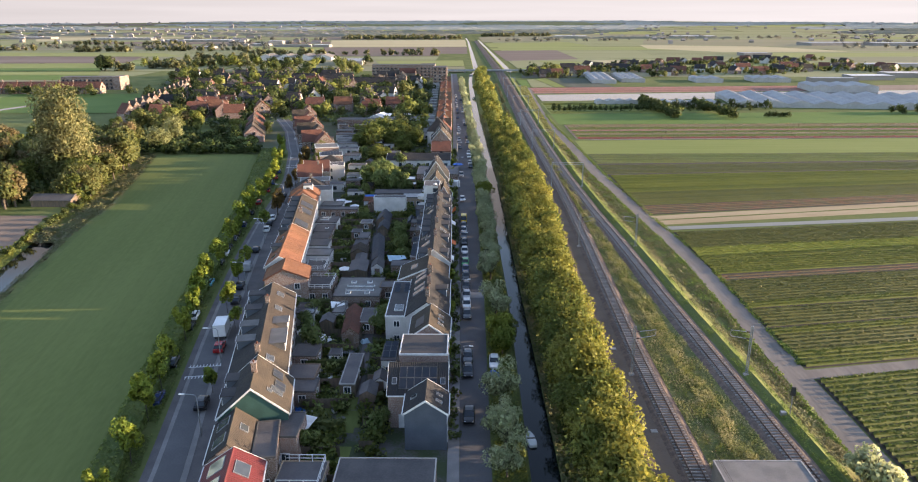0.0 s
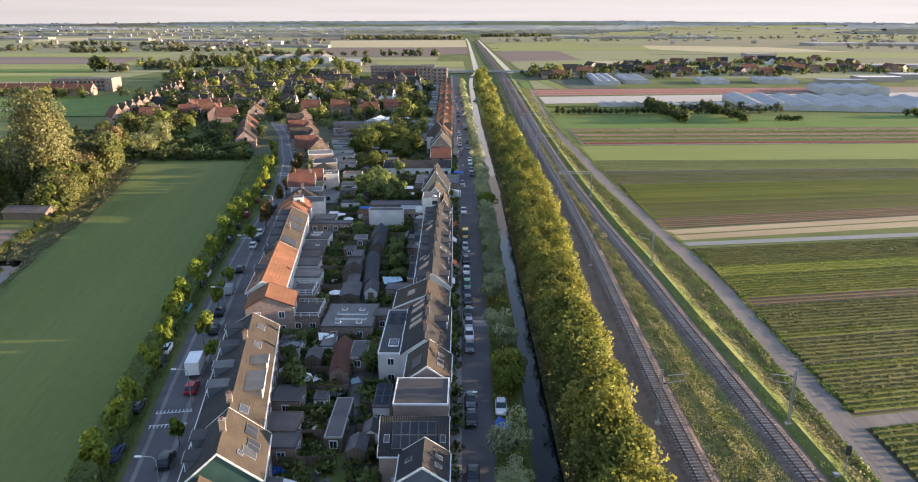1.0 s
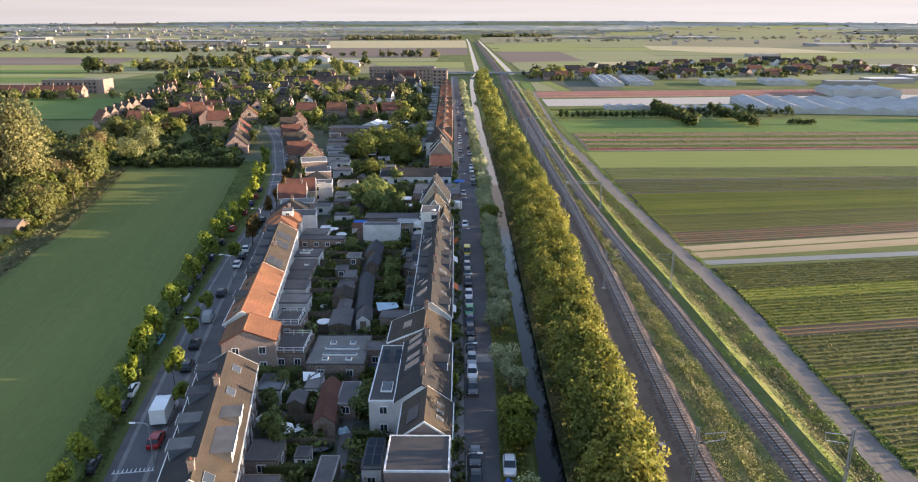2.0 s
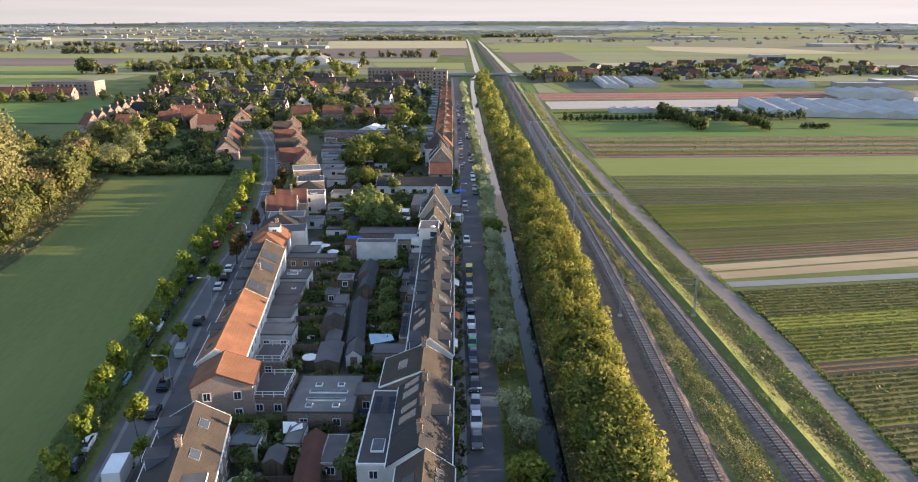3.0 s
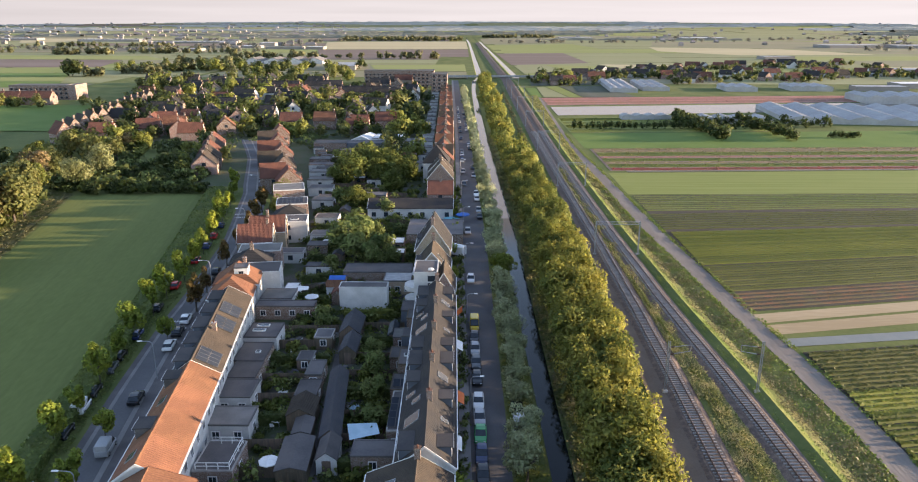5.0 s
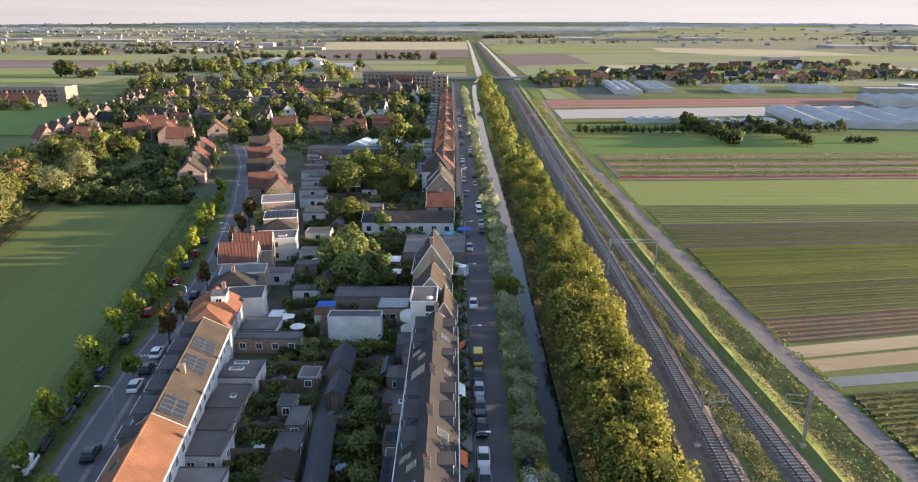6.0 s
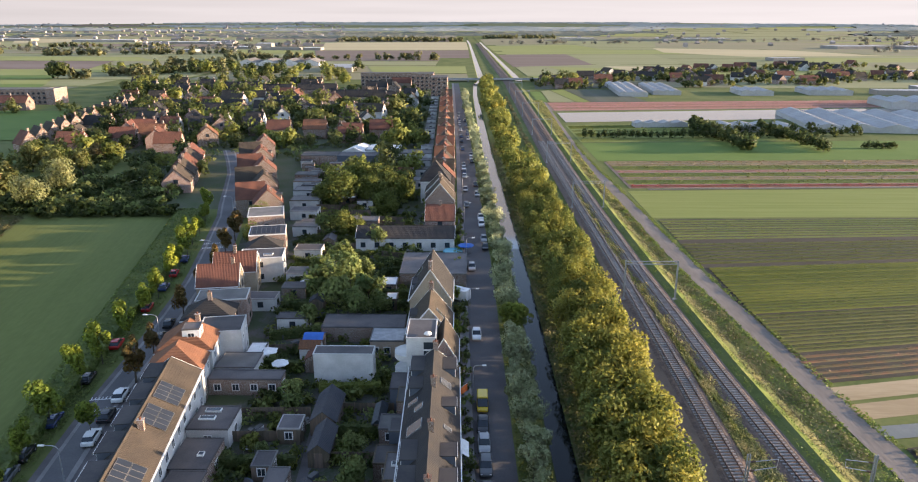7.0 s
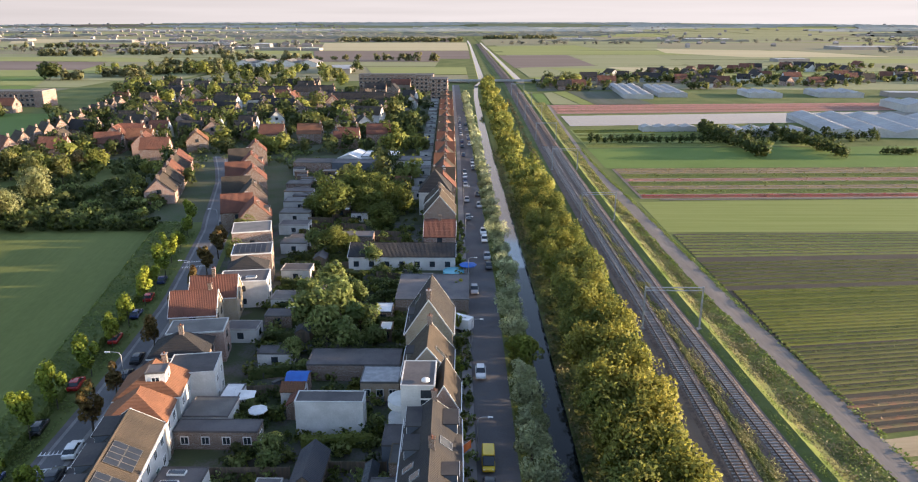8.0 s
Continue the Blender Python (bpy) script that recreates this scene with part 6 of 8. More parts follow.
n = 0
while n < 215:
    y = q.uniform(60, 292)
    wx = lerp([(60, -19), (93, -24), (125, -28), (190, -35), (292, -47)], y)
    x = q.uniform(wx, st(y) - 10.5)
    if abs(x - lerp(ALLEY, min(y, 190))) < 1.5 and y < 190 or not free(x, y, 2.2):
        continue
    key = q.choice(("shrub", "shrub", "darkshrub", "shrub", "shrub", "shrub", "shrub", "garden"))
    plant(key, x, y, q.uniform(0.45, 0.95) * (0.5 if key == "garden" else 1.0), group="garden shrubs" if key != "garden" else "garden trees")
    n += 1
# broad trees at y 263.5 and 281: added to block sun streaks on the meadow
for x, y, s, key in [(-39.5, 300, 1.05, "broad"), (-34.5, 317, 0.95, "broad"), (-30.5, 304, 0.85, "broad"), (-20.6, 309, 0.72, "broad"), (-24.6, 292, 0.68, "broad"), (-27.5, 312, 0.9, "broad"), (-24, 322, 0.6, "broad"), (-45.5, 306, 0.6, "broad"), (-34.2, 269.4, 0.6, "broad"), (-30.2, 270.5, 0.55, "broad"), (-38.3, 269, 1.0, "garden"), (-34.5, 273, 0.9, "garden"),
                     (-29.5, 226, 1.2, "garden"), (-25.5, 229, 1.1, "garden"), (-21, 224, 1.1, "garden"), (-27.5, 234, 1.15, "garden"), (-32.5, 231, 0.75, "garden"), (-23.5, 239, 0.7, "garden"), (-13.9, 111, 0.7, "garden"), (-13.0, 116, 0.6, "garden"), (-25.5, 106, 0.6, "garden"),
                     (-13.2, 151, 0.55, "garden"), (-14.0, 158, 0.62, "garden"), (-15.2, 166, 0.7, "garden"), (-16.2, 173, 0.55, "garden"), (-19.0, 73.5, 0.5, "garden"), (-27.8, 187, 0.6, "garden"), (-26.8, 184, 0.5, "garden"),
                     (-27.6, 119.0, 0.5, "garden"), (-31.6, 122.4, 0.42, "garden"), (-24.0, 103.5, 0.6, "garden"), (-28.2, 113.2, 0.55, "garden"), (-31.0, 214, 0.7, "garden"), (-22.0, 216, 0.9, "garden"), (-26.2, 219, 1.0, "garden"), (-18.2, 219.5, 0.75, "garden"), (-33.5, 240, 0.8, "garden"), (-29.5, 246, 0.9, "garden"), (-24, 262, 0.9, "garden"), (-55.0, 263.5, 0.55, "broad"), (-58.6, 281.0, 0.55, "broad"), (-51.5, 222.0, 0.36, "broad"), (-53.8, 193.2, 1.15, "rust"), (-56.0, 218.6, 1.0, "rust"), (-57.3, 231, 0.9, "rust"), (-55.2, 203, 0.9, "rust"), (-57.8, 243, 1.0, "rust"), (-60.0, 256, 1.1, "rust"), (-61.5, 268, 1.1, "rust"), (-63, 276, 1.0, "rust"),
                     (-45.2, 121, 0.75, "gold"), (-47.6, 136, 0.8, "gold"), (-49.6, 148, 0.7, "gold"), (-41.5, 114, 0.6, "gold"), (-53.2, 178, 0.7, "gold"), (-37.5, 90, 0.6, "gold")]:
    plant(key, x, y, s, group="roadside trees" if key in ("rust", "gold") else "garden trees")
for k in range(36):
    y = 82 + k * 6.0 + q.uniform(-1, 1)
    plant("shrub" if k % 3 else "gold", st(y) - 2.2, y, q.uniform(0.6, 0.95) * (1.0 if k % 3 else 0.62), group="front garden shrubs")

growth = []
while len(growth) < 1050:
    y = q.uniform(60, 366)
    wx = lerp([(60, -19), (93, -24), (125, -28), (190, -35), (300, -50), (366, -66)], y)
    x = q.uniform(wx, st(y) - 10.0)
    if free(x, y, 1.6) and not (abs(x - lerp(ALLEY, min(y, 190))) < 1.2 and y < 190):
        growth.append((x, y, q.uniform(0.5, 1.2)))
tree_mass("garden_growth", "mixed green garden plants and creepers", growth[:300], GARDENLEAF, 80, 1.6, 2.0, 0.23, 8)
tree_mass("garden_growth", "green garden plants and creepers", growth[300:700], LEAF, 80, 1.6, 2.0, 0.23, 9)
tree_mass("garden_growth", "dark green garden plants and climbers", growth[700:], DARKLEAF, 80, 1.5, 2.2, 0.23, 10)
for k in range(34):
    y = q.uniform(64, 285)
    wx = lerp([(60, -19), (93, -24), (125, -28), (190, -35), (300, -48)], y)
    x = q.uniform(wx, st(y) - 12.0)
    if free(x, y, 2.5):
        w, l = q.uniform(2, 4), q.uniform(3, 5)
        sheet("lawn", [(x - w / 2, y), (x + w / 2, y), (x + w / 2, y + l), (x - w / 2, y + l)], 0.06 + 0.002 * k, LAWN, "small green lawn in a back garden", "lawn")


def garden_table(x, y, rot):
    t = thing("garden_table", pose(x, y, 0.03, 0, 0, rot), "small pale garden table on a terrace", "table", "garden tables")
    part("tabletop", Shape().box(-0.7, 0.7, -0.45, 0.45, 0.70, 0.75), WHITE, t)
    for sx in (-0.6, 0.6):
        for sy in (-0.36, 0.36):
            part("leg", Shape().box(sx - 0.03, sx + 0.03, sy - 0.03, sy + 0.03, 0, 0.70), STEEL, t)


def trampoline(x, y):
    t = thing("trampoline", pose(x, y, 0.03), "round garden trampoline with a dark mat", "trampoline", "trampolines")
    part("mat", Shape().tube((0, 0, 0.7), (0, 0, 0.74), 1.5, n=18), BITUMEN, t)
    part("rim", Shape().tube((0, 0, 0.66), (0, 0, 0.72), 1.75, n=18), BLUEBOARD, t)
    for k in range(4):
        a = math.tau * k / 4
        part("leg", Shape().tube((1.6 * math.cos(a), 1.6 * math.sin(a), 0), (1.6 * math.cos(a), 1.6 * math.sin(a), 0.66), 0.03), STEEL, t)


def parasol(x, y, material, r=1.5, word="white"):
    t = thing("parasol", pose(x, y, 0.03), "open " + word + " garden parasol over a terrace", "parasol", "garden parasols")
    part("pole", Shape().tube((0, 0, 0), (0, 0, 2.5), 0.03), STEEL, t)
    part("foot", Shape().box(-0.3, 0.3, -0.3, 0.3, 0, 0.1), CONCRETE, t)
    s = Shape()
    ring = [(r * math.cos(math.tau * k / 8), r * math.sin(math.tau * k / 8), 2.15) for k in range(8)]
    for k in range(8):
        a, b = ring[k], ring[(k + 1) % 8]
        s.face([a, b, (0, 0, 2.65)])
        s.face([b, a, (a[0], a[1], 2.0), (b[0], b[1], 2.0)])
    part("canopy", s, material, t)


def terrace(x, y, w, l, material, label):
    """A paved terrace: slabs with open joints."""
    t = thing("terrace", pose(x, y, 0.05), label, "terrace", "garden terraces")
    nx, ny = max(1, round(w / 1.6)), max(1, round(l / 1.6))
    me = Shape().box(0.02, w / nx - 0.02, 0.02, l / ny - 0.02, 0, 0.05).mesh("slab", material)
    for i in range(nx):
        for j in range(ny):
            part("slab", me, None, t).location = (i * w / nx, j * l / ny, 0)


def bin_(x, y, material, word):
    t = thing("wheeled_bin", pose(x, y, 0.03, 0, 0, q.uniform(0, 360)), word + " wheeled refuse bin in a yard", "bin", "refuse bins")
    part("body", Shape().box(-0.27, 0.27, -0.32, 0.32, 0.08, 0.95), material, t)
    part("lid", Shape().box(-0.30, 0.30, -0.36, 0.34, 0.955, 1.05), ZINC, t)
    for sx in (-0.24, 0.24):
        part("wheel", Shape().tube((sx - 0.03, 0.28, 0.1), (sx + 0.03, 0.28, 0.1), 0.1), BITUMEN, t)


parasol(-27.0, 107.9, WHITE)
parasol(-25.4, 141.0, WHITE, 1.3)
parasol(-31.5, 196.0, WHITE, 1.4)
parasol(-1.6, 258.5, TARP, 2.0, "blue")
for k in range(30):
    y = q.uniform(62, 285)
    wx = lerp([(60, -18), (93, -23), (125, -27), (190, -34), (300, -47)], y)
    x = wx + q.uniform(0, 3) if k % 2 else st(y) - q.uniform(12, 15)
    if free(x, y, 2.6):
        terrace(x, y, q.uniform(2.4, 4.5), q.uniform(2.0, 3.6), (PAVING, CONCRETE, CLINKER, TIMBER)[k % 4], ("pale paved terrace behind a house", "concrete slab terrace behind a house", "dark paved terrace behind a house", "wooden decking behind a house")[k % 4])
        bin_(x - 0.6, y + 0.5, (GREENWOOD, BITUMEN)[k % 2], ("Green", "Dark grey")[k % 2])
for x, y in ((-22.6, 107.5), (-20.4, 93.8), (-12.8, 121.5), (-27.5, 152.5), (-28.6, 160.5), (-14.6, 162), (-30.4, 174.5), (-33, 226), (-20, 82)):
    garden_table(x, y, q.uniform(0, 180))
for x, y in ((-18.9, 104.0), (-29.2, 166.5), (-30.5, 219.0)):
    trampoline(x, y)

def garden_chair(material):
    t = thing("garden_chair", pose(0, 0, 0), "pale garden chair on a terrace", "chair", "garden chairs")
    part("seat", Shape().box(-0.25, 0.25, -0.25, 0.25, 0.42, 0.47), material, t)
    part("backrest", Shape().box(-0.25, 0.25, 0.22, 0.26, 0.48, 0.95), material, t)
    for sx in (-0.22, 0.22):
        for sy in (-0.22, 0.22):
            part("leg", Shape().box(sx - 0.02, sx + 0.02, sy - 0.02, sy + 0.02, 0, 0.42), STEEL, t)
    return t


def shade_sail(x, y, w, l, material, word):
    """A cloth stretched between four posts, its corners at different heights."""
    t = thing("shade_sail", pose(x, y, 0.03, 0, 0, q.uniform(-20, 20)), word + " shade sail stretched over a terrace", "shade sail", "shade sails")
    c = [(-w / 2, -l / 2, 2.2), (w / 2, -l / 2, 2.6), (w / 2, l / 2, 2.3), (-w / 2, l / 2, 2.7)]
    part("cloth", Shape().face([c[0], c[1], (0, 0, 2.3)]).face([c[1], c[2], (0, 0, 2.3)]).face([c[2], c[3], (0, 0, 2.3)]).face([c[3], c[0], (0, 0, 2.3)]), material, t)
    for a, b, z in c:
        part("post", Shape().tube((a, b, 0), (a, b, z), 0.04), TIMBER, t)


def storage_box(x, y, material, word):
    t = thing("storage_box", pose(x, y, 0.03, 0, 0, q.uniform(0, 90)), word + " garden storage box with a lid", "box", "storage boxes")
    part("body", Shape().box(-0.7, 0.7, -0.35, 0.35, 0, 0.62), material, t)
    part("lid", Shape().box(-0.74, 0.74, -0.39, 0.39, 0.624, 0.72, 0.03), ZINC, t)


spots_ = [(-26.2, 106.6), (-25.2, 108.6), (-22.9, 108.7), (-20.9, 94.9), (-19.9, 92.6), (-12.9, 122.7), (-27.9, 151.6), (-26.8, 153.4), (-28.9, 161.7), (-14.2, 163.2), (-30.6, 175.8), (-33.6, 227.2), (-20.5, 83.2), (-19.3, 81.0), (-21.5, 78.5), (-17.8, 79.6)]
chair = garden_chair(WHITE)
chair.matrix_basis = pose(*spots_[0], 0.03, 0, 0, 40)
for x, y in spots_[1:]:
    copy_thing(chair, pose(x, y, 0.03, 0, 0, q.uniform(0, 360)))
shade_sail(-14.4, 147.6, 4.0, 3.2, PALECLOTH, "Pale blue")
shade_sail(-23.2, 119.8, 2.6, 2.2, WHITE, "White")
shade_sail(-20.6, 78.0, 2.6, 3.4, WHITE, "White")
shade_sail(-34.4, 199.6, 3.0, 2.6, WHITE, "White")
for k in range(26):
    y = q.uniform(66, 290)
    wx = lerp([(60, -18), (93, -23), (125, -27), (190, -34), (300, -47)], y)
    x = q.uniform(wx, st(y) - 11.5)
    if free(x, y, 1.6):
        storage_box(x, y, (WHITE, TIMBER, BLUEBOARD, WHITE)[k % 4], ("White", "Brown wooden", "Blue-grey", "White")[k % 4])

front = [(st(y) - 0.9 + q.uniform(-0.6, 0.5), y + q.uniform(-1, 1), q.uniform(0.5, 1.15)) for y in frange(77, 300, 1.7)]
tree_mass("front_garden_plants", "mixed green shrubs in the small front gardens", front[::2], GARDENLEAF, 70, 1.0, 1.9, 0.2, 21)
tree_mass("front_garden_plants", "dark green shrubs in the small front gardens", front[1::2], DARKLEAF, 70, 1.0, 1.7, 0.2, 22)


def flag(x, y, z, rot):
    t = thing("flag", pose(x, y, z, 0, 0, rot), "orange flag hanging out from a house front", "flag")
    part("pole", Shape().tube((0, 0, 0), (1.5, 0, 0.9), 0.025), WHITE, t)
    s = Shape()
    for k in range(5):
        a, b = 0.3 + k * 0.24, 0.54 + k * 0.24
        s.face([(a, 0.05 * math.sin(k * 2), 0.6 * a - 1.2), (b, 0.05 * math.sin(k * 2 + 2), 0.6 * b - 1.2), (b, 0.02, 0.6 * b - 0.02), (a, 0.02, 0.6 * a - 0.02)])
    part("cloth", s, ORANGECLOTH, t)


def awning(x, y, z, w, material, word):
    t = thing("awning", pose(x, y, z), word + " awning let down over a house front", "awning", "awnings")
    part("cloth", Shape().along_y([(0, 0), (1.3, -0.75), (1.3, -0.70), (0, 0.05)][::-1], -w / 2, w / 2), material, t)
    part("valance", Shape().box(1.305, 1.33, -w / 2, w / 2, -1.0, -0.70), material, t)
    for e in (-w / 2 + 0.1, w / 2 - 0.1):
        part("arm", Shape().tube((0, e, -0.9), (1.25, e, -0.80), 0.025), STEEL, t)


flag(-2.75, 183.9, 4.2, 20)
awning(-2.5, 168.9, 5.2, 3.2, WHITE, "Pale")
awning(-2.2, 152.4, 5.2, 3.0, ORANGECLOTH, "Orange")
awning(-2.45, 141.4, 5.2, 3.0, WHITE, "Pale")


def terrace_rail(x0, x1, y0, y1, z):
    """White railing round a roof terrace, open on its western side."""
    t = thing("terrace_railing", pose(0, 0, z), "white railing round a flat roof terrace", "railing", "roof terraces")
    for a, b in (((x0, y0), (x1, y0)), ((x1, y0), (x1, y1)), ((x1, y1), (x0, y1))):
        for h in (0.5, 0.98):
            part("rail", Shape().tube((*a, h), (*b, h), 0.05), WHITE, t)
        n = 3
        for k in range(n):
            p = (a[0] + (b[0] - a[0]) * k / n, a[1] + (b[1] - a[1]) * k / n)
            part("post", Shape().box(p[0] - 0.05, p[0] + 0.05, p[1] - 0.05, p[1] + 0.05, 0, 1.0), WHITE, t)


terrace_rail(-30.7, -25.9, 126.6, 133.3, 2.9)
terrace_rail(-33.6, -29.4, 138.3, 143.8, 2.72)
terrace_rail(-20.8, -15.9, 63.9, 69.0, 2.45)


def covered_boat(x, y, rot):
    t = thing("boat", pose(x, y, 0.05, 0, 0, rot), "small rowing boat under a blue tarpaulin beside the street", "boat")
    hull = Shape().prism([(0, -2.2), (0.75, -1.9), (0.8, 0.6), (0.0, 2.4), (-0.8, 0.6), (-0.75, -1.9)], 0.12, 0.55)
    part("hull", hull, WHITE, t)
    part("cover", Shape().along_y([(-0.84, 0.554), (0.84, 0.554), (0.0, 0.95)], -2.1, 0.9), TARP, t)
    part("bow_cover", Shape().face([(-0.84, 0.9, 0.556), (0.84, 0.9, 0.556), (0.0, 2.45, 0.57)]).face([(-0.84, 0.9, 0.556), (0.0, 2.45, 0.57), (0, 0.9, 0.95)]).face([(0.84, 0.9, 0.556), (0, 0.9, 0.95), (0.0, 2.45, 0.57)]), TARP, t)
    for e in (-1.2, 0.8):
        part("trestle", Shape().box(-0.5, 0.5, e - 0.06, e + 0.06, 0, 0.118), TIMBER, t)


covered_boat(6.1, 94.8, 4)
strip("road_table", [(y, x + 0.1) for y, x in STREET_W], [(y, x - 0.1) for y, x in STREET_E], [129.2, 130.7, 132.2], 0.085, PAVING, "pale paved crossing table in the street", category="road")
strip("decking", [(150.5, -12.4), (166, -11.6)], [(150.5, -11.4), (166, -10.9)], [150.5, 158, 166], 0.09, REDTILE, "narrow red garden path", category="path")


def tarp_heap(x, y, w, seed):
    """A crumpled sheet thrown over garden things."""
    r, n = random.Random(seed), 7
    pts = [(w * (i / (n - 1) - 0.5), w * 0.7 * (j / (n - 1) - 0.5), 0.02 if i in (0, n - 1) or j in (0, n - 1) else r.uniform(0.15, 0.75)) for j in range(n) for i in range(n)]
    s = Shape().solid(pts, [(j * n + i, j * n + i + 1, (j + 1) * n + i + 1, (j + 1) * n + i) for j in range(n - 1) for i in range(n - 1)])
    ob = part("tarpaulin", s, TARP if seed % 3 else PALECLOTH)
    ob.matrix_basis = pose(x, y, 0.05, 0, 0, r.uniform(0, 90))
    tagged(ob, "crumpled blue tarpaulin over garden things" if seed % 3 else "crumpled pale tarpaulin over garden things", "tarpaulin", "tarpaulins")


for k, (x, y, w) in enumerate([(-15.9, 126.8, 2.0), (-14.4, 126.6, 1.6), (-13.2, 126.9, 1.5), (-12.6, 100.6, 1.4), (-11.4, 103.0, 1.8), (-17.0, 156.6, 2.2), (-22.8, 84.6, 1.6), (-29.5, 252, 2.2), (-16.4, 108.0, 1.6)]):
    tarp_heap(x, y, w, k + 1)
t = thing("solar_rack", pose(-19.2, 122.2, 0.05), "tilted rack of blue solar panels beside a shed", "solar panels")
part("stand", Shape().box(-1.7, 1.7, -0.1, 0.1, 0, 1.0).box(-1.7, 1.7, 1.1, 1.3, 0, 1.9), TIMBER, t)
for k in range(3):
    p = part("solar_panel", PANEL, None, t)
    p.matrix_basis = Matrix.Translation((-1.1 + 1.1 * k, 0.6, 1.62)) @ Matrix.Rotation(radians(36), 4, "X")
    part("panel_frame", PANELFRAME, None, p)

# ---- the further village ----
TOWN = {}


def village_house(x, y, rot, w, l, eave, ridge, wall, roof, label, group="village houses"):
    """A plain house for the distance: walls, roof, windows, chimney."""
    key = (round(w), round(l), round(eave), round(ridge), wall.name, roof.name)
    if key not in TOWN:
        h = round(w) / 2
        ln, e, r_ = round(l), round(eave), round(ridge)
        body = Shape().along_y([(-h, 0), (h, 0), (h, e), (0, r_ - 0.12), (-h, e)], 0, ln).mesh("wall", wall)
        rf = Shape()
        f = (r_ - e) / h
        for side in (-1, 1):
            sec = [(0, r_ - 0.1), (side * (h + 0.3), e - 0.3 * f - 0.1), (side * (h + 0.3), e - 0.3 * f + 0.08), (0, r_ + 0.08)]
            rf.along_y(sec if side < 0 else sec[::-1], -0.2, ln + 0.2)
        win = Shape().box(-0.7, 0.7, -0.06, 0.02, -0.7, 0.7).mesh("window", GLASS)
        ch = Shape().box(-0.4, 0.4, 0.4, 1.1, r_ - 1.0, r_ + 1.2).box(-0.46, 0.46, 0.34, 1.16, r_ + 1.2, r_ + 1.35).mesh("chimney", BRICK)
        TOWN[key] = (body, rf.mesh("roof", roof), win, ch, h, ln)
    body, rfm, win, ch, h, ln = TOWN[key]
    t = thing("village_house", pose(x, y, 0, 0, 0, rot), label, "house", group)
    part("wall", body, None, t)
    part("roof", rfm, None, t)
    if y < 700:
        part("chimney", ch, None, t)
    if y > 560:
        return t
    for wx, wz in ((0, eave),):
        part("window", win, None, t).location = (wx, -0.02, wz)
    for k in (0.5,):
        o = part("window", win, None, t)
        o.matrix_basis = Matrix.Translation((h + 0.02, ln * k, 1.5 if eave < 4 else 3.9)) @ Matrix.Rotation(math.pi / 2, 4, "Z")
    return t


q = random.Random(23)
WALLS, ROOFS = (BRICK, PINKBRICK, BRICK, TANBRICK, RENDER), (REDTILE, BROWNTILE, DARKTILE, DARKTILE, DARKTILE, BROWNTILE)
# row of gabled houses beyond the grove
for k in range(12):
    f = k / 11
    village_house(-185 - 25 * f, 388 + 150 * f, 50, 8.4, 9.0, 5.4, 10.4, BRICK, REDTILE if k == 0 else BROWNTILE, "gabled brick terraced house with a tiled roof", "gabled row")
# houses on the western side of the road
for x, y, r_, rf in [(-97, 320, 15, BROWNTILE), (-99.6, 331, 15, BROWNTILE), (-102.8, 342, 15, REDTILE), (-105.8, 353, 15, BROWNTILE), (-108.8, 364, 15, REDTILE), (-124, 396, 100, REDTILE), (-138, 402, 15, REDTILE), (-150, 410, 100, REDTILE), (-161, 424, 10, REDTILE), (-141, 420, 95, ORANGETILE), (-128, 446, 95, DARKTILE), (-118, 410, 20, ORANGETILE),
                     (-166, 396, 95, REDTILE), (-178, 408, 10, BROWNTILE), (-152, 436, 100, REDTILE), (-86, 434, 92, REDTILE), (-69, 436, 92, ORANGETILE), (-50, 424, 92, REDTILE), (-37, 436, 92, REDTILE), (-60, 422, 2, DARKTILE)]:
    village_house(x, y, r_, 9, 11, 4 if y < 370 else 5, 8 if y < 370 else 9, q.choice(WALLS[:3]), rf, "detached brick house with a tiled roof")
# long flat-roofed complex
flat_house(-59.2, 366, 0, 14, 8.5, 4.2, BRICK, BITUMEN, "low brick hall with a dark flat roof", name="hall", category="hall", south=0, rim=ZINC)
flat_house(-41.4, 366.2, 0, 21.2, 8.5, 4.0, BLUEBOARD, BITUMEN, "long blue-grey hall with a dark flat roof", name="hall", category="hall", south=0, rim=BLUEBOARD)
house(-47, 376, -12, 9.0, 12, 4.0, 5.6, RENDER, WHITE, "hall with a bright white low gabled roof", name="hall", category="hall", south=0, east=0, west=0, stacks=())
flat_house(-36, 376, -4, 13, 13, 4.6, RENDER, WHITE, "low hall with a bright white flat roof", name="hall", category="hall", south=0)
flat_house(-23, 373, 0, 15, 9, 3.8, RENDER, GRAVELROOF, "low hall with a pale flat roof", name="hall", category="hall", south=2)
house(-20.6, 341, 90, 6.4, 10, 2.6, 4.6, PINKBRICK, ORANGETILE, "low house with an orange roof among garden trees", stacks=())
# apartment block with its taller end


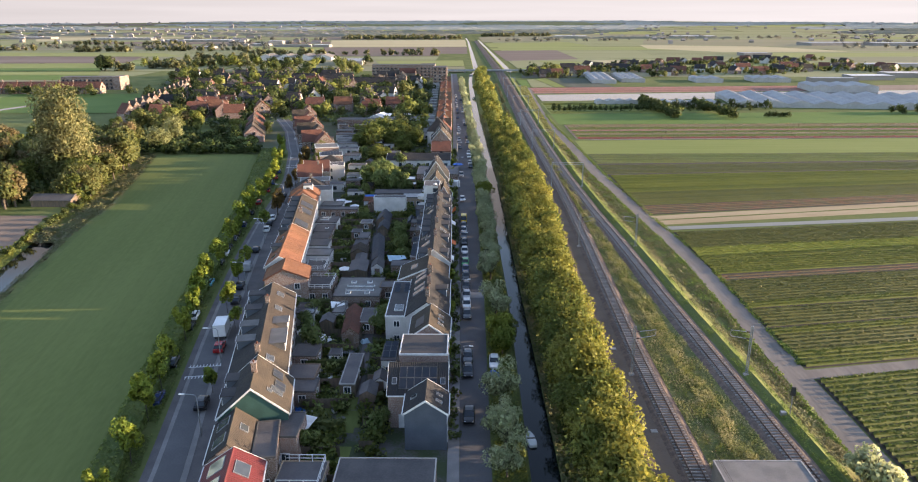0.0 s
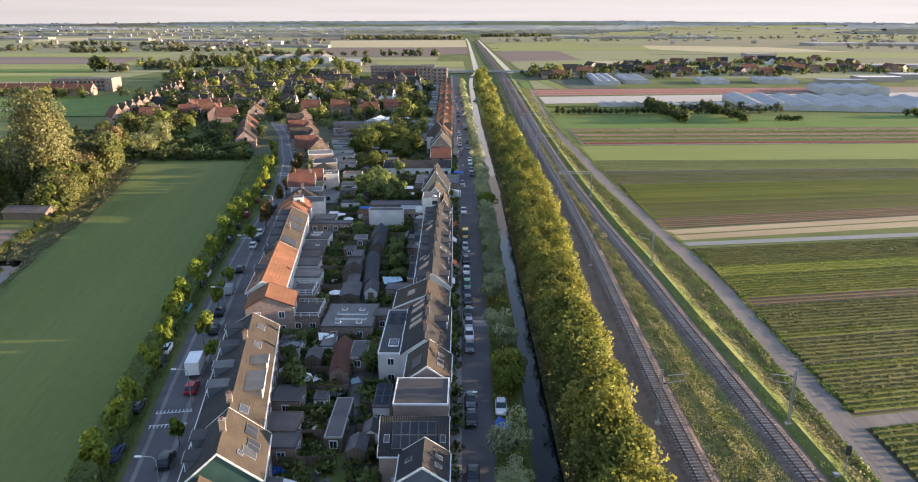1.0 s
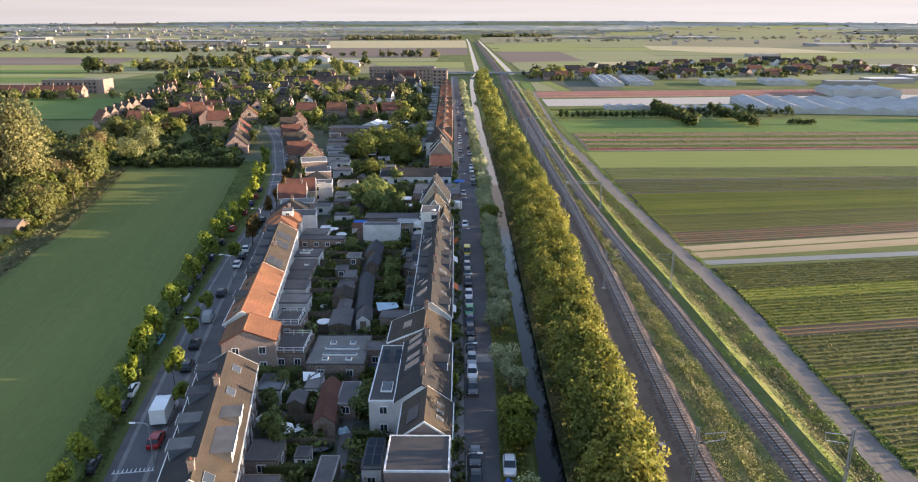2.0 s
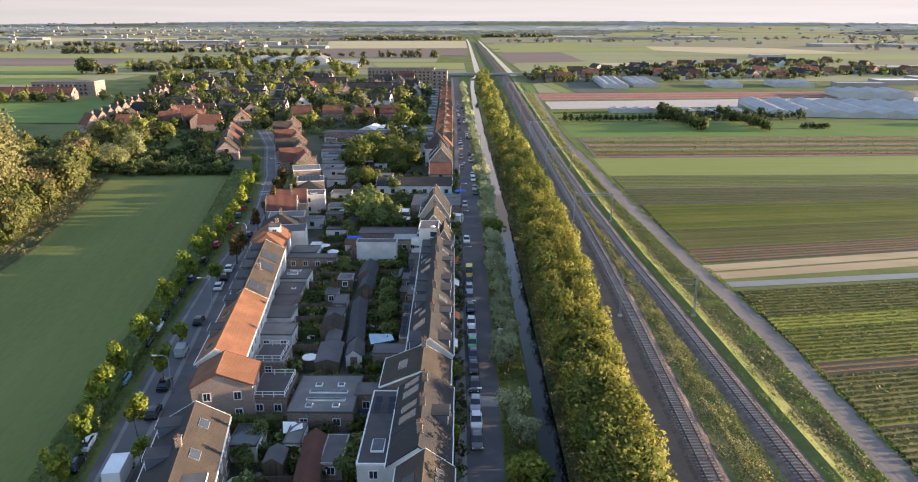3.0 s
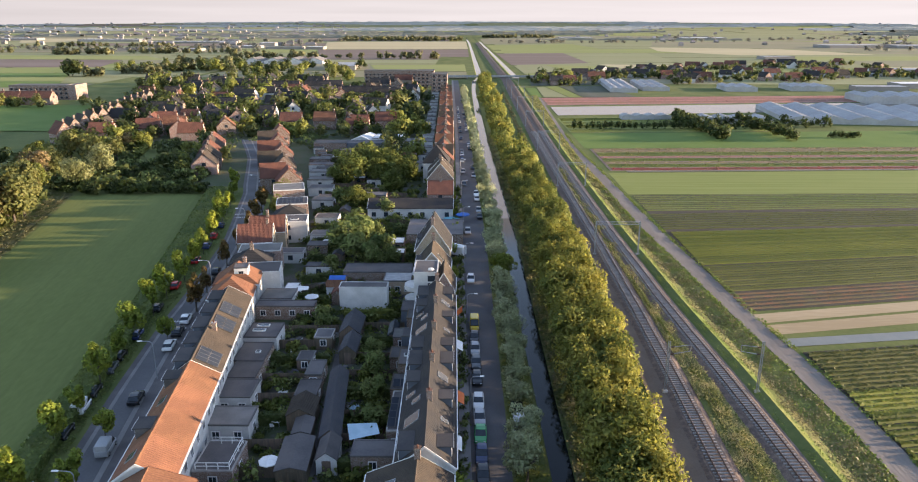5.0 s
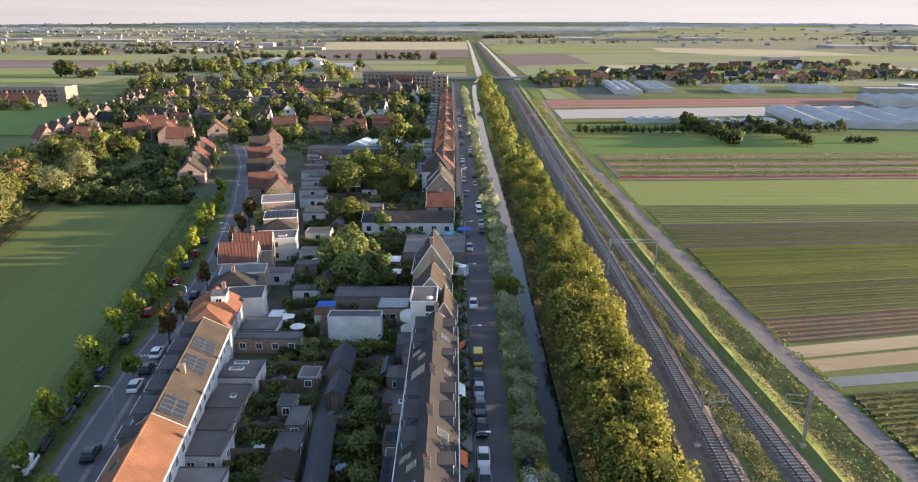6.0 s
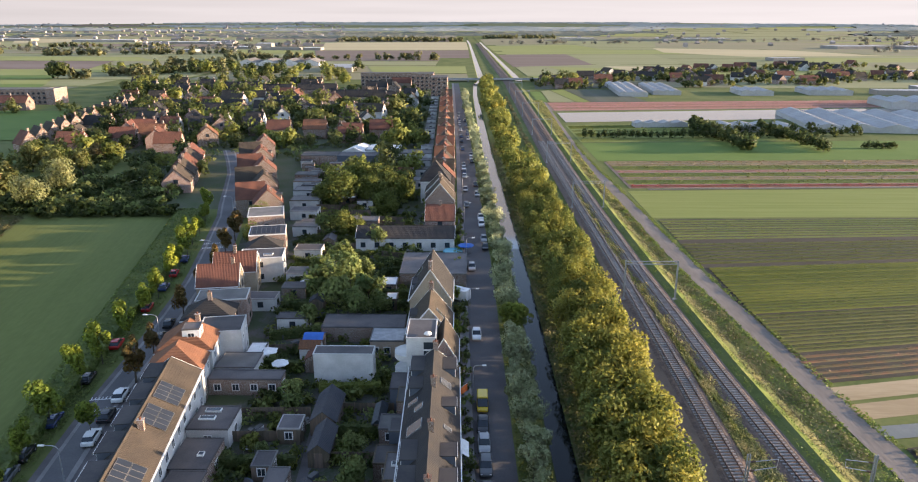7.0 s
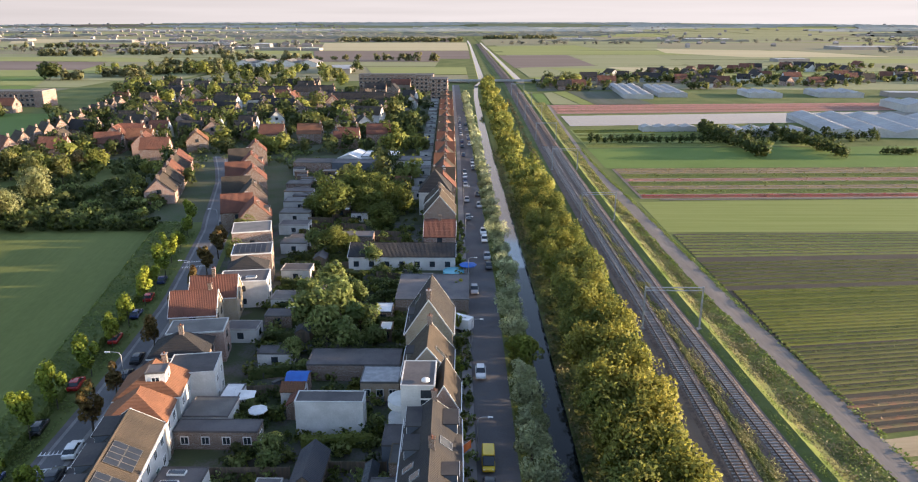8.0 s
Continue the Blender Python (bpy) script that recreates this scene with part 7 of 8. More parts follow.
def apartment(x0, x1, y0, y1, h, storeys, label):
    t = flat_house((x0 + x1) / 2, y0, 0, x1 - x0, y1 - y0, h, BRICK, BITUMEN, label, name="apartment_block", category="apartments", south=0, east=0, floors=[0])
    n = int((x1 - x0) / 3.4)
    for j in range(storeys):
        for k in range(n):
            window(t, Matrix.Translation((-(x1 - x0) / 2 + (k + 0.5) * (x1 - x0) / n, -0.02, 1.6 + j * 2.9)), 1.5, 1.0, False, False)
    return t


apartment(-325, -283, 572, 586, 10, 3, "three-storey brown brick block of flats")
flat_house(-279.5, 570, 0, 6, 16, 10.5, PINKBRICK, BITUMEN, "buff end block of the flats", name="apartment_block", category="apartments", south=0, east=0, floors=[0])
apartment(-92, -42, 712, 724, 11, 3, "long brown brick apartment block")
apartment(-42, -28, 668, 690, 13.5, 4, "taller brown brick apartment block")
apartment(-27.5, -15.5, 618, 640, 14.5, 5, "tall brick apartment corner block")
# scattered houses and trees further back
spots, trees = [], []
y = 446.0
while y < 700:
    x = lerp([(446, -200), (540, -215), (760, -300)], y) + q.uniform(0, 10)
    while x < st(y) - 24:
        r_ = q.random()
        if r_ < 0.46:
            village_house(x + q.uniform(-2, 2), y + q.uniform(-3, 3), q.choice((0, 90, 90, 15, 75)), q.choice((8, 9)), q.choice((9, 11, 16)), 5, 9, q.choice(WALLS), q.choice(ROOFS), "village house with a tiled roof among trees")
        for _ in range(2 if r_ < 0.46 else 3):
            ty = y + q.uniform(-9, 9)
            trees.append((x + q.uniform(-9, 9), ty, q.uniform(0.6, 1.25) * (1.0 if ty < 560 or x < -110 else 0.5)))
        x += q.uniform(15, 21)
    y += 19
for k, (x, y, w, l, h, m) in enumerate([(-138, 873, 26, 70, 7, STEEL), (-345, 1440, 70, 24, 7, GRAVELROOF), (-285, 1430, 34, 24, 7, WHITE), (-400, 1530, 30, 30, 13, WHITE), (-425, 1500, 40, 30, 6, WHITE), (-480, 1490, 70, 30, 6, GRAVELROOF),
                                        (-520, 1350, 90, 40, 6, STEEL), (-600, 1380, 60, 30, 6, GRAVELROOF), (-640, 1780, 200, 40, 6, WHITE), (-860, 1340, 60, 24, 6, STEEL), (-900, 1900, 160, 40, 8, WHITE), (-1200, 2000, 120, 40, 8, WHITE),
                                        (760, 1500, 110, 60, 8, STEEL), (890, 1480, 120, 60, 8, STEEL), (1010, 1470, 80, 60, 8, WHITE), (640, 2050, 120, 50, 9, WHITE), (300, 2100, 90, 40, 8, WHITE), (440, 1095, 44, 24, 6, STEEL), (500, 830, 120, 24, 6, STEEL), (330, 640, 40, 14, 5, STEEL), (375, 660, 40, 18, 6, WHITE), (430, 690, 46, 24, 6, RENDER)]):
    flat_house(x, y, q.uniform(-5, 5), w, l, h * 0.7, FARWALL, m, "far commercial hall with a pale flat roof", name="hall", category="hall", group="far halls", south=0, east=0, floors=[0])
for k in range(4):
    village_house(-272 + 26 * k, 985, 0, 22, 40, 4, 8, RENDER, GRAVELROOF, "grey gabled packing shed in a row", "packing sheds")
for k in range(7):
    village_house(-160 + 9.6 * k if k < 4 else -118 + 9.6 * (k - 4), 628 if k < 4 else 634, 90, 9, 10, 5, 9, PINKBRICK, DARKTILE, "terraced house with a dark roof and a sunlit gable", "dark-roofed rows")
for k in range(8):
    village_house(-84 + 9.6 * k if k < 4 else -190 + 9.6 * (k - 4), 585 if k < 4 else 648, 90, 9, 10, 5, 9, PINKBRICK, DARKTILE, "terraced house with a dark roof and a sunlit gable", "dark-roofed rows")
for k in range(9):
    village_house(-362 + 10.5 * k, 540 + 0.5 * k, 88, 9, 10, 5, 9, BRICK, REDTILE, "red-roofed terraced house behind the meadows", "far red row")
# the hamlet beyond the fields
hamlet = []
for k in range(60):
    x, y = q.uniform(70, 470), 0
    y = q.uniform(650 + 0.25 * x, 740 + 0.65 * x)
    if 100 < x < 330 and y < 700:
        y += 130
    village_house(x, y, q.choice((0, 90, 20, 75)), 9, q.choice((11, 16)), 4, 8, q.choice((BRICK, PINKBRICK, RENDER)), q.choice((DARKTILE, BROWNTILE, DARKTILE, REDTILE)), "farmhouse or barn of the far hamlet", "far hamlet")
    for _ in range(11):
        hamlet.append((x + q.uniform(-24, 24), y + q.uniform(-16, 16), q.uniform(0.35, 1.05)))


# greenhouses
def greenhouse(x, y, rot, bays, bay, l, h, label="long glass greenhouse with ridged bays"):
    t = thing("greenhouse", pose(x, y, 0, 0, 0, rot), label, "greenhouse", "greenhouses")
    for k in range(bays):
        a = k * bay
        part("bay", Shape().along_y([(a, 0), (a + bay, 0), (a + bay, h), (a + bay / 2, h + bay * 0.13), (a, h)], 0, l), HOTHOUSE, t)
        fr = Shape()
        for j in range(int(l / 4) + 1):
            fr.box(a + bay / 2 - 0.06, a + bay / 2 + 0.06, j * 4, j * 4 + 0.12, h + bay * 0.13, h + bay * 0.13 + 0.1)
        for j in range(int(l / 5) + 1):
            for side in (0, 1):
                fr.tube((a + side * bay, j * 5 + 0.05, h + 0.03), (a + bay / 2, j * 5 + 0.05, h + bay * 0.13 + 0.03), 0.09, n=4)
        fr.box(a - 0.12, a + 0.12, 0, l, h - 0.05, h + 0.12)
        part("gutter", fr, STEEL, t)
    return t


greenhouse(176, 458, -8, 16, 16.0, 70, 2.4)
greenhouse(118, 456, -2, 5, 10.0, 18, 2.4)
greenhouse(270, 552, -4, 4, 12.0, 34, 4.4, "tall glass hall among the greenhouses")
greenhouse(112, 628, -4, 3, 7.0, 90, 3.0)
greenhouse(140, 640, -4, 3, 7.0, 70, 3.0)
greenhouse(205, 636, -4, 3, 8.0, 30, 3.4)
greenhouse(258, 640, -4, 4, 8.0, 30, 3.4)
greenhouse(88, 470, 2, 4, 7.0, 8, 2.4)

# grove beyond the meadow
def edge0(y):
    return lerp([(190, -116), (204, -116), (250, -127), (288, -135), (300, -100), (372, -112)], y)


q = random.Random(5)
n = 0
while n < 128:
    y = q.uniform(196, 372)
    x = edge0(y) - abs(q.gauss(0, 34))
    if (y > 283 and x > -142) or (y < 208 and x > -137) or (x < -215 and y > 300) or (x < -190 and y > 330):
        continue
    plant(q.choice(("forest", "forest", "forest", "forestdark", "forestrust", "forest", "forestdark")), x, y, q.uniform(0.85, 1.25) * (1.0 if x < -128 else 0.8) * lerp([(196, 1.0), (290, 1.0), (330, 0.85), (372, 0.7)], y), group="grove")
    n += 1
plant("poplar", -137, 234, 1.18, group="grove", sz=1.28)
plant("poplar", -135, 229, 0.92, group="grove")
for x, y, s in ((-132.8, 299.0, 1.0), (-133.2, 318.0, 1.12)):
    plant("weeping", x, y, s, group="grove")
for k in range(22):
    y = 208 + 3.9 * k
    plant(q.choice(("forest", "forestdark", "forestrust")), lerp(DITCH, y) - 7.6 + q.uniform(-1, 1), y, q.uniform(0.72, 0.95), group="grove")
for k in range(30):
    plant("darkshrub" if k % 3 else "shrub", -127 + 1.42 * k + q.uniform(-0.5, 0.5), 290 + q.uniform(-1.5, 2.5) + 0.1 * k, q.uniform(0.8, 1.9), group="meadow hedge")
for k in range(26):
    plant("shrub" if k % 2 else "darkshrub", lerp(DITCH, 150 + 5.4 * k) - 5.2 + q.uniform(-0.8, 0.6), 150 + 5.4 * k, q.uniform(0.6, 1.2), group="ditch shrubs")
house(-119.5, 205, 90, 6.0, 12.4, 2.2, 3.4, TIMBER, BITUMEN, "long low barn with a grey roof at the grove", name="barn", category="barn", stacks=(), south=0, west=0, east=0, trim=ZINC)
# hedges in the far meadow
hg = [(56 + 3.2 * k, 437 + q.uniform(-1, 1), q.uniform(0.45, 0.7)) for k in range(36)]
hg += [(117 + 0.13 * k * 1.2, 466 - 2.6 * k, q.uniform(0.9, 1.2)) for k in range(27)] + [(150 + 0.16 * k, 461 - 2.6 * k, q.uniform(0.75, 1.0)) for k in range(25)]
hg += [(126 + 3 * k, 455 + q.uniform(-3, 3), q.uniform(0.5, 0.8)) for k in range(8)] + [(160 + 3 * k, 444 + q.uniform(-3, 3), q.uniform(0.5, 1.1)) for k in range(12)] + [(176 + 1.6 * k, 408, 0.5) for k in range(9)]
hg += [(255 + q.uniform(0, 60), 425 + q.uniform(-8, 8), q.uniform(0.6, 1.1)) for k in range(16)]
tree_mass("far_hedge", "dark green hedges and bushes in the far meadow", hg, DARKLEAF, 160, 3.0, 7.0, 0.55)

# trees among the far houses, and woods to the horizon
trees += [(q.uniform(-60, -18), q.uniform(340, 352), q.uniform(0.5, 0.9)) for k in range(14)] + [(q.uniform(-95, -20), q.uniform(404, 420), q.uniform(0.5, 1.0)) for k in range(26)]
trees += [(q.uniform(-190, -95), q.uniform(372, 445), q.uniform(0.45, 0.95)) for k in range(70)] + [(st(y) - 8 - q.uniform(8, 30), y, q.uniform(0.4, 0.9)) for y in frange(315, 610, 4)]
trees += [(q.uniform(60, 110), q.uniform(700, 760), q.uniform(0.7, 1.3)) for k in range(14)] + [(q.uniform(-230, -110), q.uniform(720, 900), q.uniform(0.7, 1.3)) for k in range(60)] + [(-395 + q.uniform(-10, 10), 788 + q.uniform(-8, 8), 1.6) for k in range(4)]
trees += [(q.uniform(-420, -200), q.uniform(840, 930), q.uniform(0.7, 1.4)) for k in range(50)] + [(q.uniform(-365, -250), q.uniform(520, 534), q.uniform(0.5, 0.9)) for k in range(26)]
trees += [(q.uniform(-185, -95), q.uniform(312, 374), q.uniform(0.4, 0.8)) for k in range(55)]
q.shuffle(trees)
trees = [p for p in trees[:int(len(trees) * 0.62)] if p[1] > 400 or not lerp(ROAD_W, p[1]) - 4 < p[0] < lerp(ROAD_E, p[1]) + 4]
plots_ = []
while len(plots_) < 620:
    y = q.uniform(372, 690)
    x = q.uniform(lerp([(372, -120), (446, -205), (690, -285)], y), st(y) - 18)
    plots_.append((x, y, q.uniform(0.6, 1.3)))
tree_mass("village_gardens", "green garden growth between the far houses", plots_[::2], GARDENLEAF, 60, 3.0, 2.6, 0.36, 51, up=0.6)
tree_mass("village_gardens", "dark garden growth between the far houses", plots_[1::2], DARKLEAF, 60, 3.0, 2.8, 0.36, 52, up=0.6)
third = len(trees) // 3
q.shuffle(trees)
tree_mass("village_trees", "green trees between the far houses", trees[:third], BROADLEAF, 300, 5.4, 10.5, 0.7, 1, up=0.7)
tree_mass("village_trees", "dark trees between the far houses", trees[third:2 * third + 60], DARKLEAF, 300, 5.4, 10.5, 0.7, 2, up=0.7)
tree_mass("village_trees", "yellowing trees between the far houses", trees[2 * third + 60:], GROVELEAF, 300, 5.4, 10.5, 0.7, 3, up=0.7)
tree_mass("hamlet_trees", "dark trees round the far hamlet", hamlet[::2], DARKLEAF, 60, 3.4, 7.5, 0.9, 6, up=1.0)
tree_mass("hamlet_trees", "olive trees round the far hamlet", hamlet[1::2], GROVELEAF, 60, 3.4, 7.5, 0.9, 7, up=1.0)
thicket = [(q.uniform(-142, -94), q.uniform(293, 334), q.uniform(0.5, 1.5)) for k in range(150)]
tree_mass("garden_thicket", "dark bushes and garden growth behind the meadow", thicket[:90], DARKLEAF, 90, 2.2, 2.8, 0.36, 23)
tree_mass("garden_thicket", "green bushes and garden growth behind the meadow", thicket[90:], GARDENLEAF, 90, 2.2, 3.0, 0.36, 24)
# dark leaves added between the grove trees to stand in for shade
shade = [(edge0(y) - q.uniform(0, 60), y, q.uniform(0.7, 1.3)) for y in frange(205, 372, 1.3)]
tree_mass("grove_undergrowth", "undergrowth between the trees of the grove, dark for the shade", [p for p in shade if not (p[1] < 209 and p[0] > -137)], DARKLEAF, 60, 3.4, 4.5, 0.6, 25)
woods = []
for k in range(1500):
    y = 1050 * math.exp(q.uniform(0, 0.75))
    x = q.uniform(-0.75, 0.75) * y
    band = noise.noise((x * 0.0016 + 3, y * 0.006, 0.5))
    if band > 0.12 and not -60 < x < 80 and not (-350 < x < 0 and y < 1900) and not (30 < x < 700 and y < 1700):
        woods.append((x, y, q.uniform(0.55, 1.1) * (1 + y / 6000)))


def treeline(name, label, y0, y1, gap, thr, top, step, seed, material):
    """Rows of continuous far wood: uneven fronts and backs, broken by open land."""
    s = Shape()
    y = y0
    while y < y1:
        xs = frange(-0.85 * y, 0.85 * y, step)
        pts = []
        for x in xs:
            yy = y + gap * 0.6 * noise.noise((x * 0.0015, seed, y * 0.01))
            on = noise.noise((x * 0.0013, y * 0.0021, seed)) > thr and (y > 2400 or not -45 < x - 20 < 45)
            h = top * (0.75 + 0.5 * noise.noise((x * 0.021, y, seed)) + 0.35 * noise.noise((x * 0.09, y, seed + 3))) if on else 0.0
            pts.append((x, yy, max(h, 0.0), rise(yy)))
        for a, b in zip(pts, pts[1:]):
            if a[2] > 0 and b[2] > 0:
                la, lb = a[3] - 0.5, b[3] - 0.5
                s.face([(a[0], a[1], la), (b[0], b[1], lb), (b[0], b[1] + 3, lb + b[2] * 0.8), (a[0], a[1] + 3, la + a[2] * 0.8)])
                s.face([(a[0], a[1] + 3, la + a[2] * 0.8), (b[0], b[1] + 3, lb + b[2] * 0.8), (b[0], b[1] + 12, lb + b[2]), (a[0], a[1] + 12, la + a[2])])
                s.face([(a[0], a[1] + 12, la + a[2]), (b[0], b[1] + 12, lb + b[2]), (b[0], b[1] + gap * 0.4, lb), (a[0], a[1] + gap * 0.4, la)])
        y += gap
    tagged(part(name, s, material), label, "trees", kind="stuff")


# the far woods get their hazy look from pale leaf and land colours
treeline("far_woods", "woods along the horizon, their grey-green paled for haze", 3100, 4700, 110, -0.05, 7, 14, 2.0, DISTANCE)
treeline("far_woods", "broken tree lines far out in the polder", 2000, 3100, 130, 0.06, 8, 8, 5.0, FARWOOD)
tree_mass("far_woods", "woods and tree lines towards the plain, greyed for haze", woods, FARLEAF, 60, 6.0, 8.0, 1.2, 4, up=2.0)
# two dense woods either side of the canal's far end, and tree clumps between the western fields
clump = [(q.uniform(-330, -15), q.uniform(1930, 2060), q.uniform(0.9, 1.3)) for k in range(150)] + [(q.uniform(50, 260), q.uniform(2230, 2330), q.uniform(0.9, 1.3)) for k in range(80)]
for cx, cy, rx_, ry_, n_ in ((-620, 1240, 45, 14, 26), (-375, 790, 9, 7, 7), (-345, 825, 26, 10, 18), (-470, 1270, 90, 8, 30), (-900, 1290, 140, 12, 30), (-300, 1130, 60, 12, 30), (-330, 980, 40, 12, 18), (-760, 1560, 160, 14, 40), (-150, 1120, 110, 12, 26), (-300, 870, 40, 24, 20)):
    clump += [(cx + q.uniform(-rx_, rx_), cy + q.uniform(-ry_, ry_), q.uniform(0.6, 1.25)) for k in range(n_)]
tree_mass("far_clumps", "clumps of trees between the far fields, paled for haze", [(a, b, c * (1 if b > 900 else 0.9)) for a, b, c in clump], HAZYLEAF, 110, 5.0, 9.5, 1.25, 41, up=1.0)
# far towns: many small roofs and pale walls, too far off to tell apart
town_walls, town_roofs = Shape(), Shape()
for k in range(260):
    y = q.uniform(2300, 4400) if k % 5 else q.uniform(1600, 2200)
    x = q.uniform(-0.62, -0.16) * y if k % 4 else q.uniform(0.14, 0.62) * y
    w, l, z, h = q.uniform(4, 6), q.uniform(6, 12), rise(y) - 0.3, q.uniform(3, 6)
    if k % 2:
        w, l = l, w
    town_walls.box(x - w, x + w, y, y + l, z, z + h)
    town_roofs.solid([(x - w - 0.4, y - 0.4, z + h), (x + w + 0.4, y - 0.4, z + h), (x + w + 0.4, y + l + 0.4, z + h), (x - w - 0.4, y + l + 0.4, z + h), (x - w * 0.8, y + l / 2, z + h + 3.5), (x + w * 0.8, y + l / 2, z + h + 3.5)], [(0, 1, 5, 4), (1, 2, 5), (2, 3, 4, 5), (3, 0, 4)])
tagged(part("far_town_walls", town_walls, FARWALL), "pale walls of far-off towns", "town", kind="stuff")
tagged(part("far_town_roofs", town_roofs, FARROOF), "brown and grey roofs of far-off towns", "town", kind="stuff")
air = Shape()
for k in range(24):
    a, b = radians(52 + k * 3.2), radians(52 + (k + 1) * 3.2)
    air.face([(4790 * math.cos(a), 4790 * math.sin(a), -5), (4790 * math.cos(b), 4790 * math.sin(b), -5), (4790 * math.cos(b), 4790 * math.sin(b), 1400), (4790 * math.cos(a), 4790 * math.sin(a), 1400)])
tagged(part("backdrop", air, HAZE), "pale grey evening sky above the horizon", "backdrop", kind="structure")

# ---- crops in rows, grass and weeds ----
def cards(name, p, nr, size, material, label, category, flat=0.6, seed=3):
    """Leaf clumps at the points p, joined into one piece."""
    r = np.random.RandomState(seed)
    n = len(p)
    a = np.cross(nr, r.normal(size=(n, 3)))
    a /= np.linalg.norm(a, axis=1)[:, None] + 1e-6
    b = np.cross(nr, a)
    s = (size * r.uniform(0.6, 1.3, n))[:, None]
    v = np.stack([p - a * s, p - b * s * flat, p + a * s, p + b * s * flat], 1).reshape(-1, 3)
    v[:, 2] = np.maximum(v[:, 2], 0.05)
    me = bpy.data.meshes.new(name)
    me.from_pydata(v.tolist(), [], np.arange(4 * n).reshape(-1, 4).tolist())
    me.materials.append(material)
    return tagged(part(name, me, material), label, category, kind="stuff")


def crop(name, y0, y1, m0, m1, x0, x1, step, h, w, material, label, per=4.0, size=0.28, seed=1, gap=0.0):
    """Rows of plants along x between two leaning borders: a bushy ridge a row, with leaf clumps on it."""
    r = np.random.RandomState(seed)
    k = np.arange(y0 + step / 2, y1, step)
    v, f, pts, nrs = [], [], [], []
    xs = np.linspace(x0, x1, 1 + max(2, int((x1 - x0) / 4)))
    for y in k:
        t = (y - y0) / (y1 - y0)
        m = m0 + (m1 - m0) * t
        yy = y + m * (xs - 55)
        hh = np.full(len(xs), h * (0.86 + 0.28 * r.random()))
        i = len(v)
        for x, c, z in zip(xs, yy, hh):
            v += [(x, c - w * 0.42, 0.06), (x, c - w * 0.25, z * 0.6), (x, c, z * 0.75), (x, c + w * 0.25, z * 0.6), (x, c + w * 0.42, 0.06)]
        for j in range(len(xs) - 1):
            for e in range(4):
                a = i + j * 5 + e
                f.append((a, a + 5, a + 6, a + 1))
        n = int((x1 - x0) * per)
        px = r.uniform(x0, x1, n)
        o = r.normal(0, w * 0.22, n)
        pts.append(np.stack([px, y + m * (px - 55) + o * 0.8, h * (1.0 - (np.abs(o) / w) ** 2) * r.uniform(0.75, 1.25, n)], 1))
        nrs.append(np.stack([r.normal(0, 0.35, n), 1.2 * o / w + r.normal(0, 0.3, n), np.ones(n)], 1))
    me = bpy.data.meshes.new(name)
    me.from_pydata(v, [], f)
    me.materials.append(material)
    tagged(part(name, me, material), label, "crops", kind="stuff")
    nn = np.concatenate(nrs)
    nn /= np.linalg.norm(nn, axis=1)[:, None]
    cards(name + "_leaves", np.concatenate(pts), nn, size, material, label, "crops", 0.7, seed)


crop("crop_rows", 40, 94.2, 0.19, 0.19, 57.9, 112, 1.4, 0.5, 1.3, CROP, "dense rows of leafy green crops", 12.0, 0.22)
for k, (a, b, mt) in enumerate([(98.6, 104, CROP), (104, 111, DULLCROP), (111, 114.5, CROP), (114.5, 123.5, DULLCROP), (123.5, 126, CROP), (126, 139, DULLCROP), (143, 155, CROP), (155, 161.5, BRIGHTCROP), (161.5, 176, DULLCROP)]):
    crop("crop_rows", a, b, 0.18 - 0.0004 * (a - 98), 0.18 - 0.0004 * (b - 98), 58, 150, 1.4, 0.5, 1.3, mt, "dense rows of leafy crops in soil darkened for shade", 10.0, 0.22, seed=40 + k)
crop("crop_rows", 139.2, 142.8, 0.165, 0.163, 58, 150, 1.65, 0.3, 0.8, CROP3B, "withered brown rows between the green crops", 3.0, 0.15, seed=50)
crop("crop_rows", 194.5, 204, 0.19, 0.17, 54.5, 190, 1.9, 0.3, 1.1, CROP3B, "rows of faded reddish plants", 2.0, 0.18, seed=3)
crop("crop_rows", 204.5, 221, 0.17, 0.14, 54.5, 200, 1.5, 0.4, 1.3, DULLCROP, "rows of dull olive crops", 4.0, 0.16, seed=4)
crop("crop_rows", 221.5, 248.6, 0.14, 0.09, 54.5, 210, 1.5, 0.45, 1.3, CROP, "rows of leafy green crops", 4.0, 0.16, seed=5)
crop("crop_rows", 250.6, 268, 0.09, 0.06, 53.5, 230, 2.4, 0.35, 1.6, DULLCROP, "rows of dull olive crops", 3.0, 0.2, seed=6)
crop("crop_rows", 270, 290, 0.06, 0.03, 53.5, 240, 2.4, 0.35, 1.6, CROP2, "rows of dull olive crops", 3.0, 0.2, seed=7)
for k, (a, b, mt) in enumerate([(330, 334, CROP3), (335, 342, CROP2), (343, 346, TANCROP), (347, 354, CROP2), (355, 358, PINKCROP), (359, 367, CROP2), (368, 371, TANCROP), (372, 376, TANCROP)]):
    crop("crop_rows", a, b, 0.04, 0.035, 55, 300, 1.3, 0.4, 1.1, mt, "strips of flowers and low plants", 0.9, 0.4, seed=10 + k)
